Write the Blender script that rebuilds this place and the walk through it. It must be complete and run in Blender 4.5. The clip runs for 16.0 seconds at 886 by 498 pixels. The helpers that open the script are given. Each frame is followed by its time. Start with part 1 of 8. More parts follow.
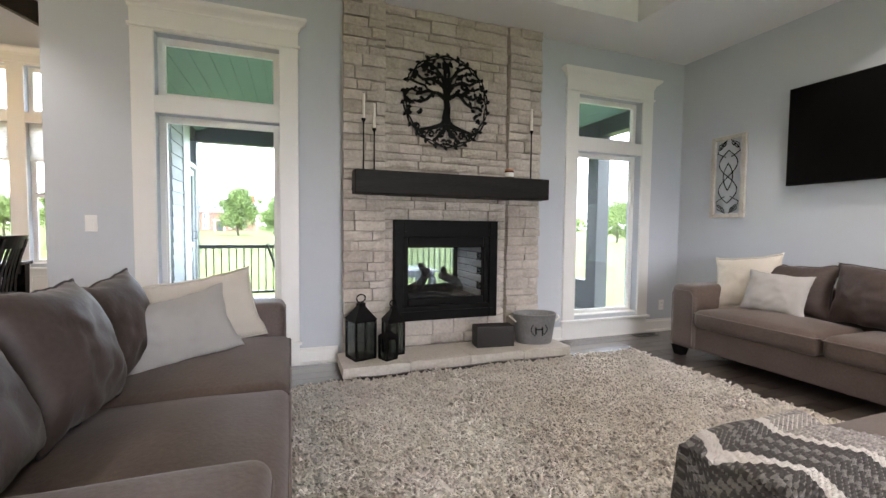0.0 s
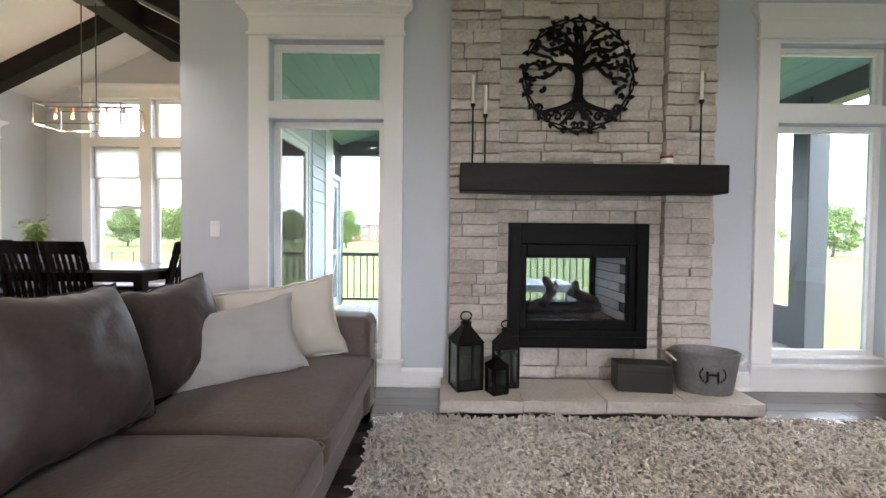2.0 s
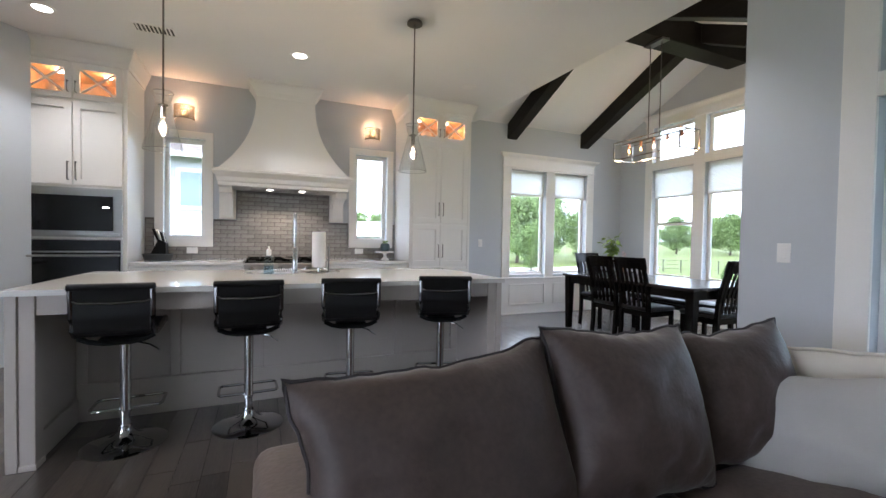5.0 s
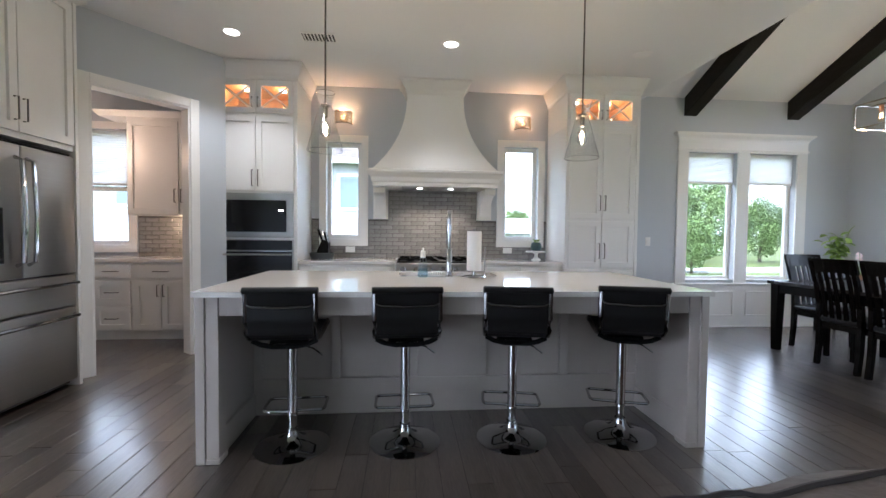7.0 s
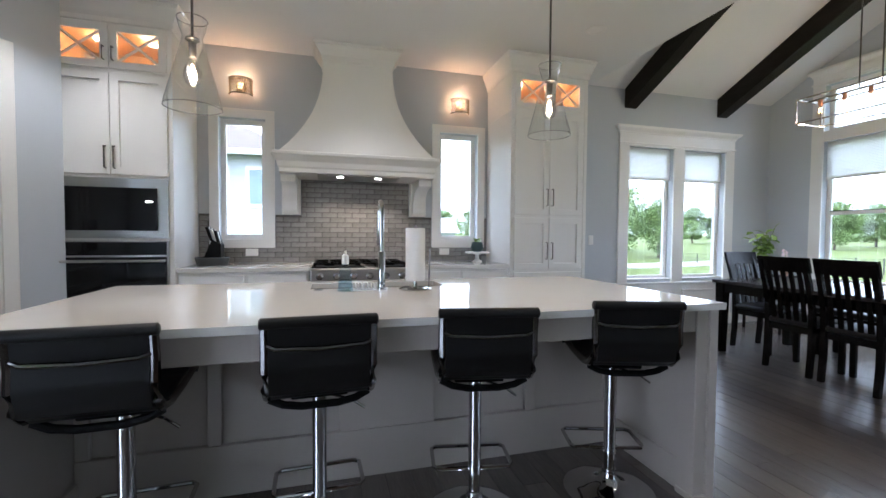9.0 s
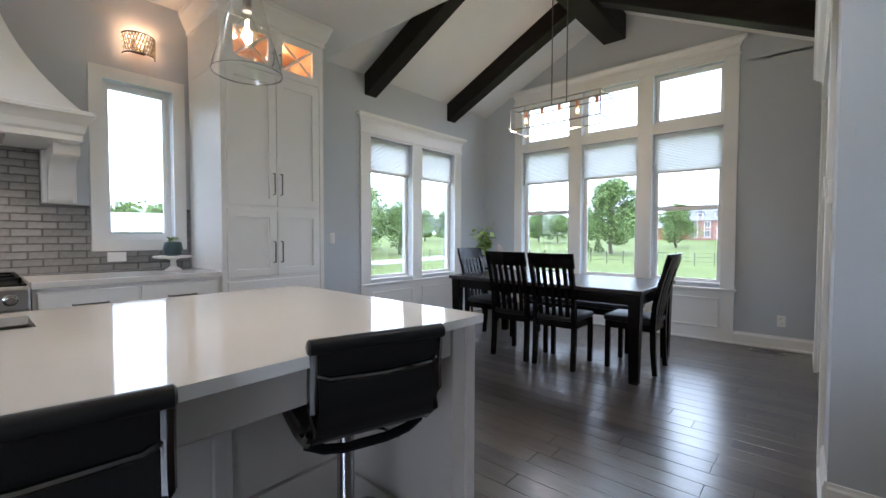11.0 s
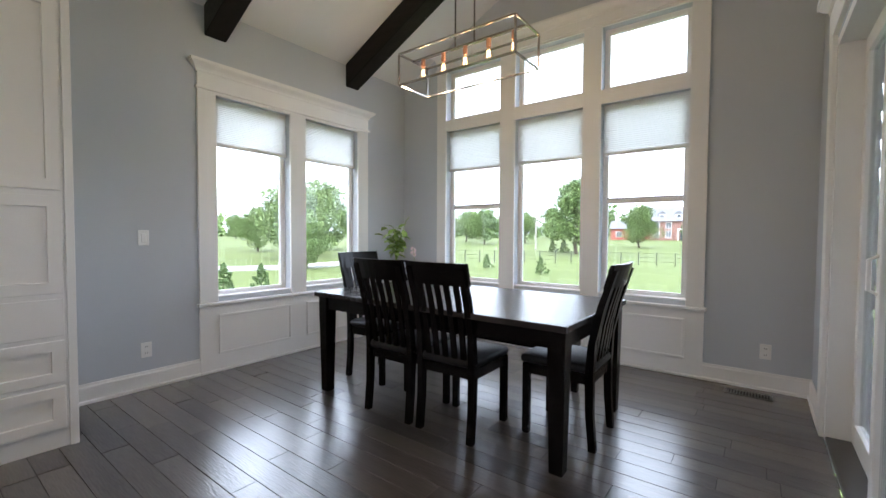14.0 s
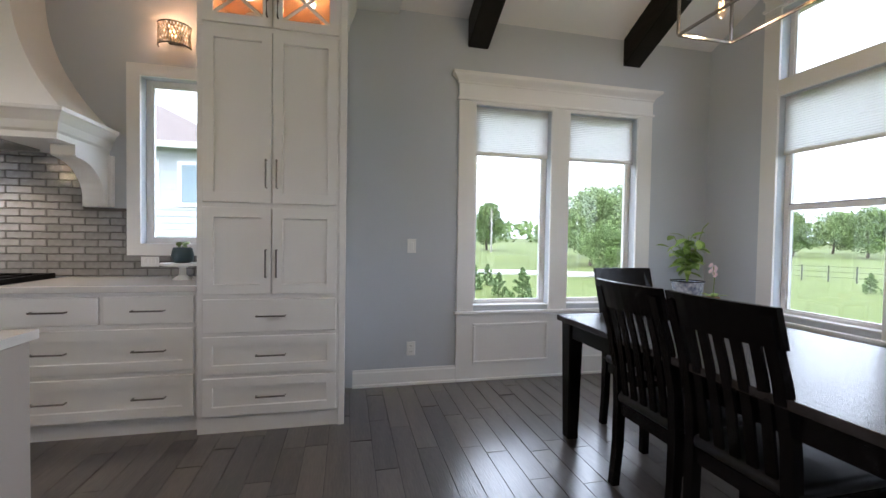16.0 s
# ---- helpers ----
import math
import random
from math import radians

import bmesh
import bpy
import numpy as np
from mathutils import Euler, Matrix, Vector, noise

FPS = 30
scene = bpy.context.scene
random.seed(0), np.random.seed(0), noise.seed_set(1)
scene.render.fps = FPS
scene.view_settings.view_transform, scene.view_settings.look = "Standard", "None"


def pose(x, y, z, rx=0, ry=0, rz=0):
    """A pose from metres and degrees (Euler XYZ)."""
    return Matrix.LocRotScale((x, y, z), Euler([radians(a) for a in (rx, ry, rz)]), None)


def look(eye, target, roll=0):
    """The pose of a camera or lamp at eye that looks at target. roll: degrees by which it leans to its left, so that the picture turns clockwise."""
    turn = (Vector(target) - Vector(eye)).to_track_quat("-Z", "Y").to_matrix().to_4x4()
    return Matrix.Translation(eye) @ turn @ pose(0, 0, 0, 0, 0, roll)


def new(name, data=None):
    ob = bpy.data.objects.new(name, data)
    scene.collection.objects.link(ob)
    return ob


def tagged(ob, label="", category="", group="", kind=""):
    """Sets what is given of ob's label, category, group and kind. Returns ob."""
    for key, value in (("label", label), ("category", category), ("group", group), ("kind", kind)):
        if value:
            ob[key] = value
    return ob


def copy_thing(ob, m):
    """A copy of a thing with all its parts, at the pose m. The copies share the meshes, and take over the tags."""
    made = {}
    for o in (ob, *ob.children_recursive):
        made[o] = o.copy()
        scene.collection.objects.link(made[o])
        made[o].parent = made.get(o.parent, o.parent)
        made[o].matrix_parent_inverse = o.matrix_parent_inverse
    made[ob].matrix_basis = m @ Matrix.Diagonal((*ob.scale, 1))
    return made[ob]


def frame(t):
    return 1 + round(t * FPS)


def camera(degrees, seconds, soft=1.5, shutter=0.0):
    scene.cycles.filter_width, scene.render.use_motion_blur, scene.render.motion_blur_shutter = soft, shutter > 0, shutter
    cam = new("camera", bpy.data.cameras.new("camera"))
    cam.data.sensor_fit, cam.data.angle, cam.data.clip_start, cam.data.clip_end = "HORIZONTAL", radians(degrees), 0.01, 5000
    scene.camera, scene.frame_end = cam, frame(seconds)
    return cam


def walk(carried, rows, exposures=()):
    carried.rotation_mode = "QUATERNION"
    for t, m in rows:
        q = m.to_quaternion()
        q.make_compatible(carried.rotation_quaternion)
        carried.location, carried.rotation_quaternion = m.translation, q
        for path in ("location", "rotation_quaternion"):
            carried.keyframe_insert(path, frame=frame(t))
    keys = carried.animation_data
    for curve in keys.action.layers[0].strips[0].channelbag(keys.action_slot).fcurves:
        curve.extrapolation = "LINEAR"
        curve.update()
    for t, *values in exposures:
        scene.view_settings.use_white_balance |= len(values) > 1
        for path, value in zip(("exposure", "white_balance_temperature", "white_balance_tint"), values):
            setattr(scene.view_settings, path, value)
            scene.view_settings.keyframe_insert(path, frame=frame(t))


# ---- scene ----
cam = camera(93.4, 16.0)
PATH = [
    (0, (0.231, 0.453, 1.138), (0.915, 2.33, 1.044), 0.6),
    (0.5, (0.364, 0.611, 1.116), (1.001, 2.504, 1.026), 0.6),
    (1, (0.465, 0.761, 1.104), (0.988, 2.69, 1.019), 0.5),
    (1.5, (0.565, 0.89, 1.124), (0.869, 2.865, 1.043), 0.5),
    (2, (0.611, 0.995, 1.1), (0.599, 2.995, 1.05), 0.6),
    (2.5, (0.586, 1.059, 1.14), (0.205, 3.021, 1.079), 0.8),
    (3, (0.526, 1.133, 1.189), (-0.257, 2.972, 1.124), 0.7),
    (3.5, (0.468, 1.173, 1.197), (-0.687, 2.805, 1.141), 0.8),
    (4, (0.444, 1.187, 1.2), (-1.012, 2.558, 1.154), 1.0),
    (4.5, (0.414, 1.179, 1.198), (-1.267, 2.261, 1.154), 0.9),
    (5, (0.399, 1.188, 1.2), (-1.436, 1.983, 1.155), 1.0),
    (5.2, (0.394, 1.205, 1.192), (-1.487, 1.883, 1.153), 0.7),
    (7.3, (-0.178, 1.107, 1.223), (-2.17, 1.269, 1.158), 0.7),
    (7.5, (-0.245, 1.119, 1.207), (-2.238, 1.278, 1.149), 0.7),
    (8, (-0.443, 1.084, 1.215), (-2.431, 1.298, 1.151), 0.7),
    (8.5, (-0.63, 1.086, 1.2), (-2.601, 1.423, 1.138), 0.6),
    (9, (-0.839, 1.145, 1.211), (-2.765, 1.68, 1.142), 0.4),
    (9.5, (-1.023, 1.218, 1.199), (-2.859, 2.008, 1.133), 0.3),
    (10, (-1.186, 1.321, 1.2), (-2.878, 2.385, 1.125), 0.2),
    (10.2, (-1.248, 1.37, 1.181), (-2.869, 2.54, 1.11), 0.2),
    (12.5, (-1.606, 2.453, 1.221), (-2.589, 4.192, 1.133), 0.1),
    (13, (-1.648, 2.713, 1.221), (-2.65, 4.442, 1.134), 0.1),
    (13.5, (-1.655, 2.969, 1.214), (-2.737, 4.649, 1.133), 0.2),
    (14, (-1.674, 3.186, 1.19), (-2.883, 4.778, 1.122), 0.3),
    (14.5, (-1.734, 3.394, 1.195), (-3.119, 4.836, 1.135), 0.3),
    (15, (-1.796, 3.591, 1.185), (-3.394, 4.793, 1.137), 0.3),
    (15.5, (-1.866, 3.723, 1.224), (-3.666, 4.593, 1.166), 0.8),
    (16, (-1.96, 3.814, 1.222), (-3.909, 4.259, 1.171), 0.9),
]
walk(cam, [(t, look(eye, target, roll)) for t, eye, target, roll in PATH], exposures=[(0.0, 3.62, 6800, 17), (1.5, 3.52, 6700, 17), (2.5, 3.52, 6600, 17.5), (3.0, 3.56, 6550, 17.5), (3.5, 3.44, 6400, 16.5), (5.0, 3.14, 5950, 14), (8.0, 3.08, 5700, 12.5), (10.0, 2.9, 5650, 12), (12.5, 2.86, 5950, 13.5), (14.5, 2.98, 6150, 14.5), (16.0, 2.76, 6150, 15.5)])
# ---------------------------------------------------------------- world, sun, exposure
world = bpy.data.worlds.new("overcast_sky")
scene.world = world
world.use_nodes = True
wn = world.node_tree.nodes
sky = wn.new("ShaderNodeTexSky")
sky.sky_type, sky.sun_disc = "NISHITA", False
sky.sun_elevation, sky.sun_rotation = radians(50), radians(200)
sky.air_density, sky.dust_density, sky.ozone_density = 1.0, 5.0, 1.0
veil = wn.new("ShaderNodeMix")
veil.data_type = "RGBA"
veil.inputs[0].default_value = 0.8
veil.inputs[7].default_value = (8.6, 9.4, 10.4, 1)
world.node_tree.links.new(sky.outputs[0], veil.inputs[6])
world.node_tree.links.new(veil.outputs[2], wn["Background"].inputs[0])
wn["Background"].inputs[1].default_value = 0.19
sun = new("sun", bpy.data.lights.new("sun", "SUN"))
sun.data.energy, sun.data.angle, sun.data.color = 0.8, radians(25), (1.0, 0.97, 0.92)
sun.matrix_world = look((0, 0, 30), (-12, 15, 0))


def lamp(name, kind, at, watts, colour, size=0.05, aim=None):
    data = bpy.data.lights.new(name, kind)
    data.energy, data.color = watts, colour
    if kind == "POINT":
        data.shadow_soft_size = size
    elif kind == "SPOT":
        data.shadow_soft_size, data.spot_size, data.spot_blend = size, radians(110), 0.6
    ob = new(name, data)
    ob.matrix_world = look(at, aim) if aim else Matrix.Translation(at)
    return ob


def portal(x, y, z, w, h, turn):
    data = bpy.data.lights.new("opening_portal", "AREA")
    data.shape, data.size, data.size_y = "RECTANGLE", w, h
    data.cycles.is_portal = True
    ob = new("opening_portal", data)
    ob.matrix_world = pose(x, y, z, 0, 0, turn) @ pose(0, 0, 0, -90, 0, 0)


WARM = (1.0, 0.72, 0.42)
# the portal at y -4.15 serves the opening added in the unseen south wall
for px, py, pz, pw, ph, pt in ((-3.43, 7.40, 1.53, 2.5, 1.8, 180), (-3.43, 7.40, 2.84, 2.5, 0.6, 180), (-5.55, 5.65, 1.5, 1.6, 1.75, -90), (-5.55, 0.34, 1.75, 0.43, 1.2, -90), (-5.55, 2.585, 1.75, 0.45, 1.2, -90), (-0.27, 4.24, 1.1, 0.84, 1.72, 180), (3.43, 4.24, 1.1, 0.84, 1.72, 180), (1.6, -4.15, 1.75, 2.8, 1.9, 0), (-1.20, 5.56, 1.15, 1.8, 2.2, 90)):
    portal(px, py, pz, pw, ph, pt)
# ceiling spots: the first three are real downlights, the rest unseen fill added for brightness
for px, py, watts in ((-4.07, -0.47, 7), (-4.09, 1.525, 2.5), (-1.87, 3.55, 6), (-1.87, 0.3, 6), (3.85, 0.6, 7), (3.85, 2.2, 5), (-0.95, -1.6, 6), (1.3, -0.6, 8), (2.9, 1.2, 6), (0.9, 2.6, 2.5), (2.6, 2.9, 2.5)):
    lamp("downlight_and_fill_spot", "SPOT", (px, py, 3.0 if px < -0.7 or px > 3.3 else 3.32), watts, (1.0, 0.94, 0.87), 0.06, (px, py, 0))

# ---------------------------------------------------------------- materials
def material(name, colour, rough=0.5, metal=0.0, vary=0.06, scale=6.0, fine=80.0, bump=0.05, stretch=(1, 1, 1), pieces=0.0, glow=0.0, glow_colour=None, second=None, coat=0.0, spec=0.5, sheen=0.0):
    m = bpy.data.materials.new(name)
    m.use_nodes = True
    n, k = m.node_tree.nodes, m.node_tree.links
    p = n["Principled BSDF"]
    p.inputs["Roughness"].default_value, p.inputs["Metallic"].default_value = rough, metal
    p.inputs["Coat Weight"].default_value, p.inputs["Coat Roughness"].default_value = coat, 0.13
    p.inputs["Coat IOR"].default_value = 1.8
    p.inputs["Specular IOR Level"].default_value = spec
    p.inputs["Sheen Weight"].default_value, p.inputs["Sheen Roughness"].default_value = sheen, 0.4
    tc, mp = n.new("ShaderNodeTexCoord"), n.new("ShaderNodeMapping")
    mp.inputs["Scale"].default_value = stretch
    k.new(tc.outputs["Object"], mp.inputs["Vector"])
    a, b = n.new("ShaderNodeTexNoise"), n.new("ShaderNodeTexNoise")
    a.inputs["Scale"].default_value, a.inputs["Detail"].default_value = scale, 4
    b.inputs["Scale"].default_value, b.inputs["Detail"].default_value = fine, 3
    k.new(mp.outputs[0], a.inputs["Vector"])
    k.new(mp.outputs[0], b.inputs["Vector"])
    mix = n.new("ShaderNodeMath")
    mix.operation = "ADD"
    k.new(a.outputs[0], mix.inputs[0])
    k.new(b.outputs[0], mix.inputs[1])
    last = mix
    if pieces:
        oi, mu, ad = n.new("ShaderNodeObjectInfo"), n.new("ShaderNodeMath"), n.new("ShaderNodeMath")
        ge = n.new("ShaderNodeNewGeometry")
        both = n.new("ShaderNodeMath")
        both.operation = "ADD"
        fr = n.new("ShaderNodeMath")
        fr.operation = "FRACT"
        k.new(oi.outputs["Random"], both.inputs[0])
        k.new(ge.outputs["Random Per Island"], both.inputs[1])
        k.new(both.outputs[0], fr.inputs[0])
        mu.operation, ad.operation = "MULTIPLY_ADD", "ADD"
        mu.inputs[1].default_value, mu.inputs[2].default_value = pieces, -pieces / 2
        k.new(fr.outputs[0], mu.inputs[0])
        k.new(mix.outputs[0], ad.inputs[0])
        k.new(mu.outputs[0], ad.inputs[1])
        last = ad
    ramp = n.new("ShaderNodeMapRange")
    ramp.inputs["From Min"].default_value, ramp.inputs["From Max"].default_value = 0.6, 1.4
    ramp.inputs["To Min"].default_value, ramp.inputs["To Max"].default_value = 0, 1
    k.new(last.outputs[0], ramp.inputs["Value"])
    cm = n.new("ShaderNodeMix")
    cm.data_type = "RGBA"
    c2 = second or tuple(min(1, c * (1 + vary)) for c in colour)
    c1 = colour if second else tuple(c * (1 - vary) for c in colour)
    cm.inputs[6].default_value, cm.inputs[7].default_value = (*c1, 1), (*c2, 1)
    k.new(ramp.outputs[0], cm.inputs[0])
    k.new(cm.outputs[2], p.inputs["Base Color"])
    if bump:
        bp = n.new("ShaderNodeBump")
        bp.inputs["Strength"].default_value, bp.inputs["Distance"].default_value = bump, 0.01
        k.new(b.outputs[0], bp.inputs["Height"])
        k.new(bp.outputs[0], p.inputs["Normal"])
        if coat:
            k.new(bp.outputs[0], p.inputs["Coat Normal"])
    if glow:
        p.inputs["Emission Color"].default_value = (*(glow_colour or colour), 1)
        p.inputs["Emission Strength"].default_value = glow
    return m


def glass(name, tint=(1, 1, 1), gloss=0.06, rough=0.0):
    m = bpy.data.materials.new(name)
    m.use_nodes = True
    n, k = m.node_tree.nodes, m.node_tree.links
    n.remove(n["Principled BSDF"])
    t, g, mx, fr = n.new("ShaderNodeBsdfTransparent"), n.new("ShaderNodeBsdfGlossy"), n.new("ShaderNodeMixShader"), n.new("ShaderNodeLayerWeight")
    t.inputs[0].default_value = (*tint, 1)
    g.inputs["Roughness"].default_value = rough
    pw, ma = n.new("ShaderNodeMath"), n.new("ShaderNodeMath")
    pw.operation, ma.operation = "POWER", "MULTIPLY_ADD"
    pw.inputs[1].default_value = 4.0
    ma.inputs[1].default_value, ma.inputs[2].default_value = gloss * 8, gloss * 0.6
    k.new(fr.outputs["Facing"], pw.inputs[0])
    k.new(pw.outputs[0], ma.inputs[0])
    k.new(ma.outputs[0], mx.inputs[0])
    k.new(t.outputs[0], mx.inputs[1])
    k.new(g.outputs[0], mx.inputs[2])
    k.new(mx.outputs[0], n["Material Output"].inputs[0])
    return m


wall_paint = material("blue_grey_wall_paint", (0.515, 0.55, 0.595), 0.75, vary=0.025, scale=1.5, fine=220, bump=0.06)
ceiling_paint = material("white_ceiling_paint", (0.77, 0.775, 0.775), 0.85, vary=0.02, scale=1.2, fine=260, bump=0.08)
trim_paint = material("white_trim_paint", (0.79, 0.785, 0.77), 0.38, vary=0.02, scale=3, fine=120, bump=0.015)
cabinet_paint = material("white_cabinet_paint", (0.77, 0.765, 0.75), 0.36, vary=0.02, scale=3, fine=150, bump=0.015)
island_paint = material("pale_grey_island_paint", (0.43, 0.385, 0.345), 0.4, vary=0.025, scale=3, fine=150, bump=0.015)
plank_wood = material("dark_grey_brown_hardwood", (0.027, 0.0195, 0.0155), 0.36, vary=0.3, scale=3.0, fine=22, bump=0.16, stretch=(0.6, 6, 1), pieces=0.75, second=(0.092, 0.071, 0.057), coat=1.0)
floor_gap = material("dark_plank_gap", (0.012, 0.010, 0.009), 0.7)
beam_wood = material("black_stained_beam_wood", (0.006, 0.0055, 0.0055), 0.5, scale=2.5, fine=40, bump=0.15, stretch=(0.6, 6, 6), second=(0.018, 0.0155, 0.0145), spec=0.16)
stone = material("cream_ledge_stone", (0.37, 0.325, 0.285), 0.88, vary=0.1, scale=6, fine=38, bump=0.8, pieces=0.45, second=(0.56, 0.515, 0.465))
stone_joint = material("shaded_stone_joint", (0.27, 0.24, 0.21), 0.95, vary=0.15, bump=0.3)
quartz = material("white_quartz_top", (0.68, 0.66, 0.635), 0.055, vary=0.015, scale=9, fine=150, bump=0.0)
tile_glaze = material("grey_glazed_tile", (0.185, 0.18, 0.175), 0.07, vary=0.1, scale=14, fine=24, bump=0.22, pieces=0.5, second=(0.285, 0.28, 0.275))
grout = material("grey_grout", (0.11, 0.105, 0.10), 0.9, vary=0.05)
steel = material("brushed_stainless_steel", (0.48, 0.475, 0.465), 0.28, 1.0, vary=0.06, scale=2, fine=60, bump=0.03, stretch=(1, 1, 30))
chrome = material("polished_chrome", (0.46, 0.455, 0.46), 0.07, 1.0, vary=0.01, bump=0)
nickel = material("brushed_nickel", (0.15, 0.143, 0.135), 0.28, 1.0, vary=0.04, bump=0.02)
black_glass = material("black_oven_glass", (0.008, 0.008, 0.009), 0.05, vary=0.02, bump=0)
black_metal = material("matt_black_iron", (0.0045, 0.0045, 0.0045), 0.5, 0.0, vary=0.2, fine=120, bump=0.08, spec=0.10)
black_leather = material("black_leatherette", (0.0075, 0.0075, 0.008), 0.40, vary=0.15, scale=8, fine=350, bump=0.12, spec=0.3)
ebony_wood = material("ebony_stained_furniture_wood", (0.0032, 0.0028, 0.0028), 0.27, vary=0.2, scale=4, fine=60, bump=0.05, stretch=(1, 1, 1), spec=0.2)
sofa_cloth = material("taupe_microfibre", (0.074, 0.049, 0.039), 0.6, vary=0.12, scale=5, fine=70, bump=0.14, second=(0.118, 0.084, 0.069), sheen=0.16)
cushion_cloth = material("charcoal_taupe_cushion_cloth", (0.034, 0.0205, 0.0168), 0.6, vary=0.12, scale=4, fine=60, bump=0.14, second=(0.062, 0.040, 0.033), sheen=0.11)
linen_grey = material("pale_grey_linen", (0.37, 0.355, 0.335), 0.95, vary=0.06, scale=6, fine=500, bump=0.25)
linen_cream = material("cream_linen", (0.56, 0.515, 0.45), 0.95, vary=0.05, scale=6, fine=500, bump=0.25)
rug_pile = material("cream_shag_wool", (0.66, 0.60, 0.535), 0.98, vary=0.2, scale=3.0, fine=90, bump=0.1, pieces=0.35, second=(0.82, 0.775, 0.715))
shade_cloth = material("white_cellular_shade", (0.75, 0.76, 0.78), 0.9, vary=0.02, bump=0.02)
white_plastic = material("white_switch_plastic", (0.80, 0.80, 0.79), 0.35, vary=0.01, bump=0)
sn, sk = shade_cloth.node_tree.nodes, shade_cloth.node_tree.links
st, sm = sn.new("ShaderNodeBsdfTranslucent"), sn.new("ShaderNodeMixShader")
st.inputs[0].default_value, sm.inputs[0].default_value = (0.84, 0.83, 0.82, 1), 0.68
sk.new(sn["Principled BSDF"].outputs[0], sm.inputs[1])
sk.new(st.outputs[0], sm.inputs[2])
sk.new(sm.outputs[0], sn["Material Output"].inputs[0])
# pane tints dim the bright view outdoors; unshadowed panes still let daylight in
pane_glass = glass("view_dimming_window_glass", (0.69, 0.70, 0.705))
porch_pane_glass = glass("view_dimming_porch_glass", (0.72, 0.76, 0.77))
lamp_glass = glass("clear_lamp_glass", (0.94, 0.95, 0.95), 0.17)
lip_glass = glass("bright_glass_lip", (0.92, 0.93, 0.94), 0.5, 0.1)
filament_glow = material("glowing_filament", (1.0, 0.7, 0.4), 0.4, glow=9.0, glow_colour=(1.0, 0.62, 0.28), bump=0)
bulb_glow = material("glowing_filament_bulb", (1.0, 0.75, 0.45), 0.4, glow=1.5, glow_colour=(1.0, 0.58, 0.24), bump=0)
led_glow = material("glowing_downlight_lens", (1, 0.95, 0.88), 0.5, glow=1.6, glow_colour=(1.0, 0.93, 0.82), bump=0)
cabinet_lining = material("warm_wood_cabinet_lining", (0.62, 0.40, 0.22), 0.5, vary=0.15, scale=3, fine=40, stretch=(6, 6, 1), bump=0.05)

# ---------------------------------------------------------------- building helpers
def box(bm, x0, x1, y0, y1, z0, z1, bevel=0.0, seg=1):
    r = bmesh.ops.create_cube(bm, size=1.0)
    for v in r["verts"]:
        v.co = Vector(((x0 + x1) / 2 + v.co.x * (x1 - x0), (y0 + y1) / 2 + v.co.y * (y1 - y0), (z0 + z1) / 2 + v.co.z * (z1 - z0)))
    if bevel:
        es = list({e for v in r["verts"] for e in v.link_edges})
        bmesh.ops.bevel(bm, geom=es, offset=bevel, segments=seg, affect="EDGES", profile=0.5)
    return r


def boxes(*list_of_boxes, bevel=0.0, seg=1):
    bm = bmesh.new()
    for b in list_of_boxes:
        box(bm, *b, bevel=bevel, seg=seg)
    return bm


def tube(bm, path, radius, sides=8, closed=False, radii=None):
    """A round bar along a path of points."""
    pts = [Vector(p) for p in path]
    rings, up = [], Vector((0, 0, 1))
    for i, p in enumerate(pts):
        if closed:
            d = pts[(i + 1) % len(pts)] - pts[i - 1]
        else:
            d = pts[min(i + 1, len(pts) - 1)] - pts[max(i - 1, 0)]
        d = d.normalized() if d.length else Vector((0, 0, 1))
        s = d.cross(up) if abs(d.dot(up)) < 0.97 else d.cross(Vector((1, 0, 0)))
        s.normalize()
        u = s.cross(d).normalized()
        r = radii[i] if radii else radius
        rings.append([bm.verts.new(p + s * r * math.cos(a) + u * r * math.sin(a)) for a in [2 * math.pi * j / sides for j in range(sides)]])
    n = len(rings)
    for i in range(n if closed else n - 1):
        a, b = rings[i], rings[(i + 1) % n]
        for j in range(sides):
            bm.faces.new((a[j], a[(j + 1) % sides], b[(j + 1) % sides], b[j]))
    if not closed:
        bm.faces.new(rings[0])
        bm.faces.new(list(reversed(rings[-1])))
    return bm


def lathe(bm, profile, at=(0, 0, 0), sides=24, cap=True):
    """A turned shape: profile of (radius, z)."""
    rings = []
    for r, z in profile:
        rings.append([bm.verts.new((at[0] + r * math.cos(2 * math.pi * j / sides), at[1] + r * math.sin(2 * math.pi * j / sides), at[2] + z)) for j in range(sides)])
    for a, b in zip(rings, rings[1:]):
        for j in range(sides):
            bm.faces.new((a[j], a[(j + 1) % sides], b[(j + 1) % sides], b[j]))
    if cap:
        bm.faces.new(list(reversed(rings[0])))
        bm.faces.new(rings[-1])
    return bm


def prism(bm, outline, along, lo, hi):
    """A flat outline pushed along an axis: outline of 2D points in the other two axes, in order."""
    def co(p, s):
        return {"x": (s, p[0], p[1]), "y": (p[0], s, p[1]), "z": (p[0], p[1], s)}[along]
    a = [bm.verts.new(co(p, lo)) for p in outline]
    b = [bm.verts.new(co(p, hi)) for p in outline]
    n = len(outline)
    for i in range(n):
        bm.faces.new((a[i], a[(i + 1) % n], b[(i + 1) % n], b[i]))
    bm.faces.new(list(reversed(a)))
    bm.faces.new(b)
    return bm


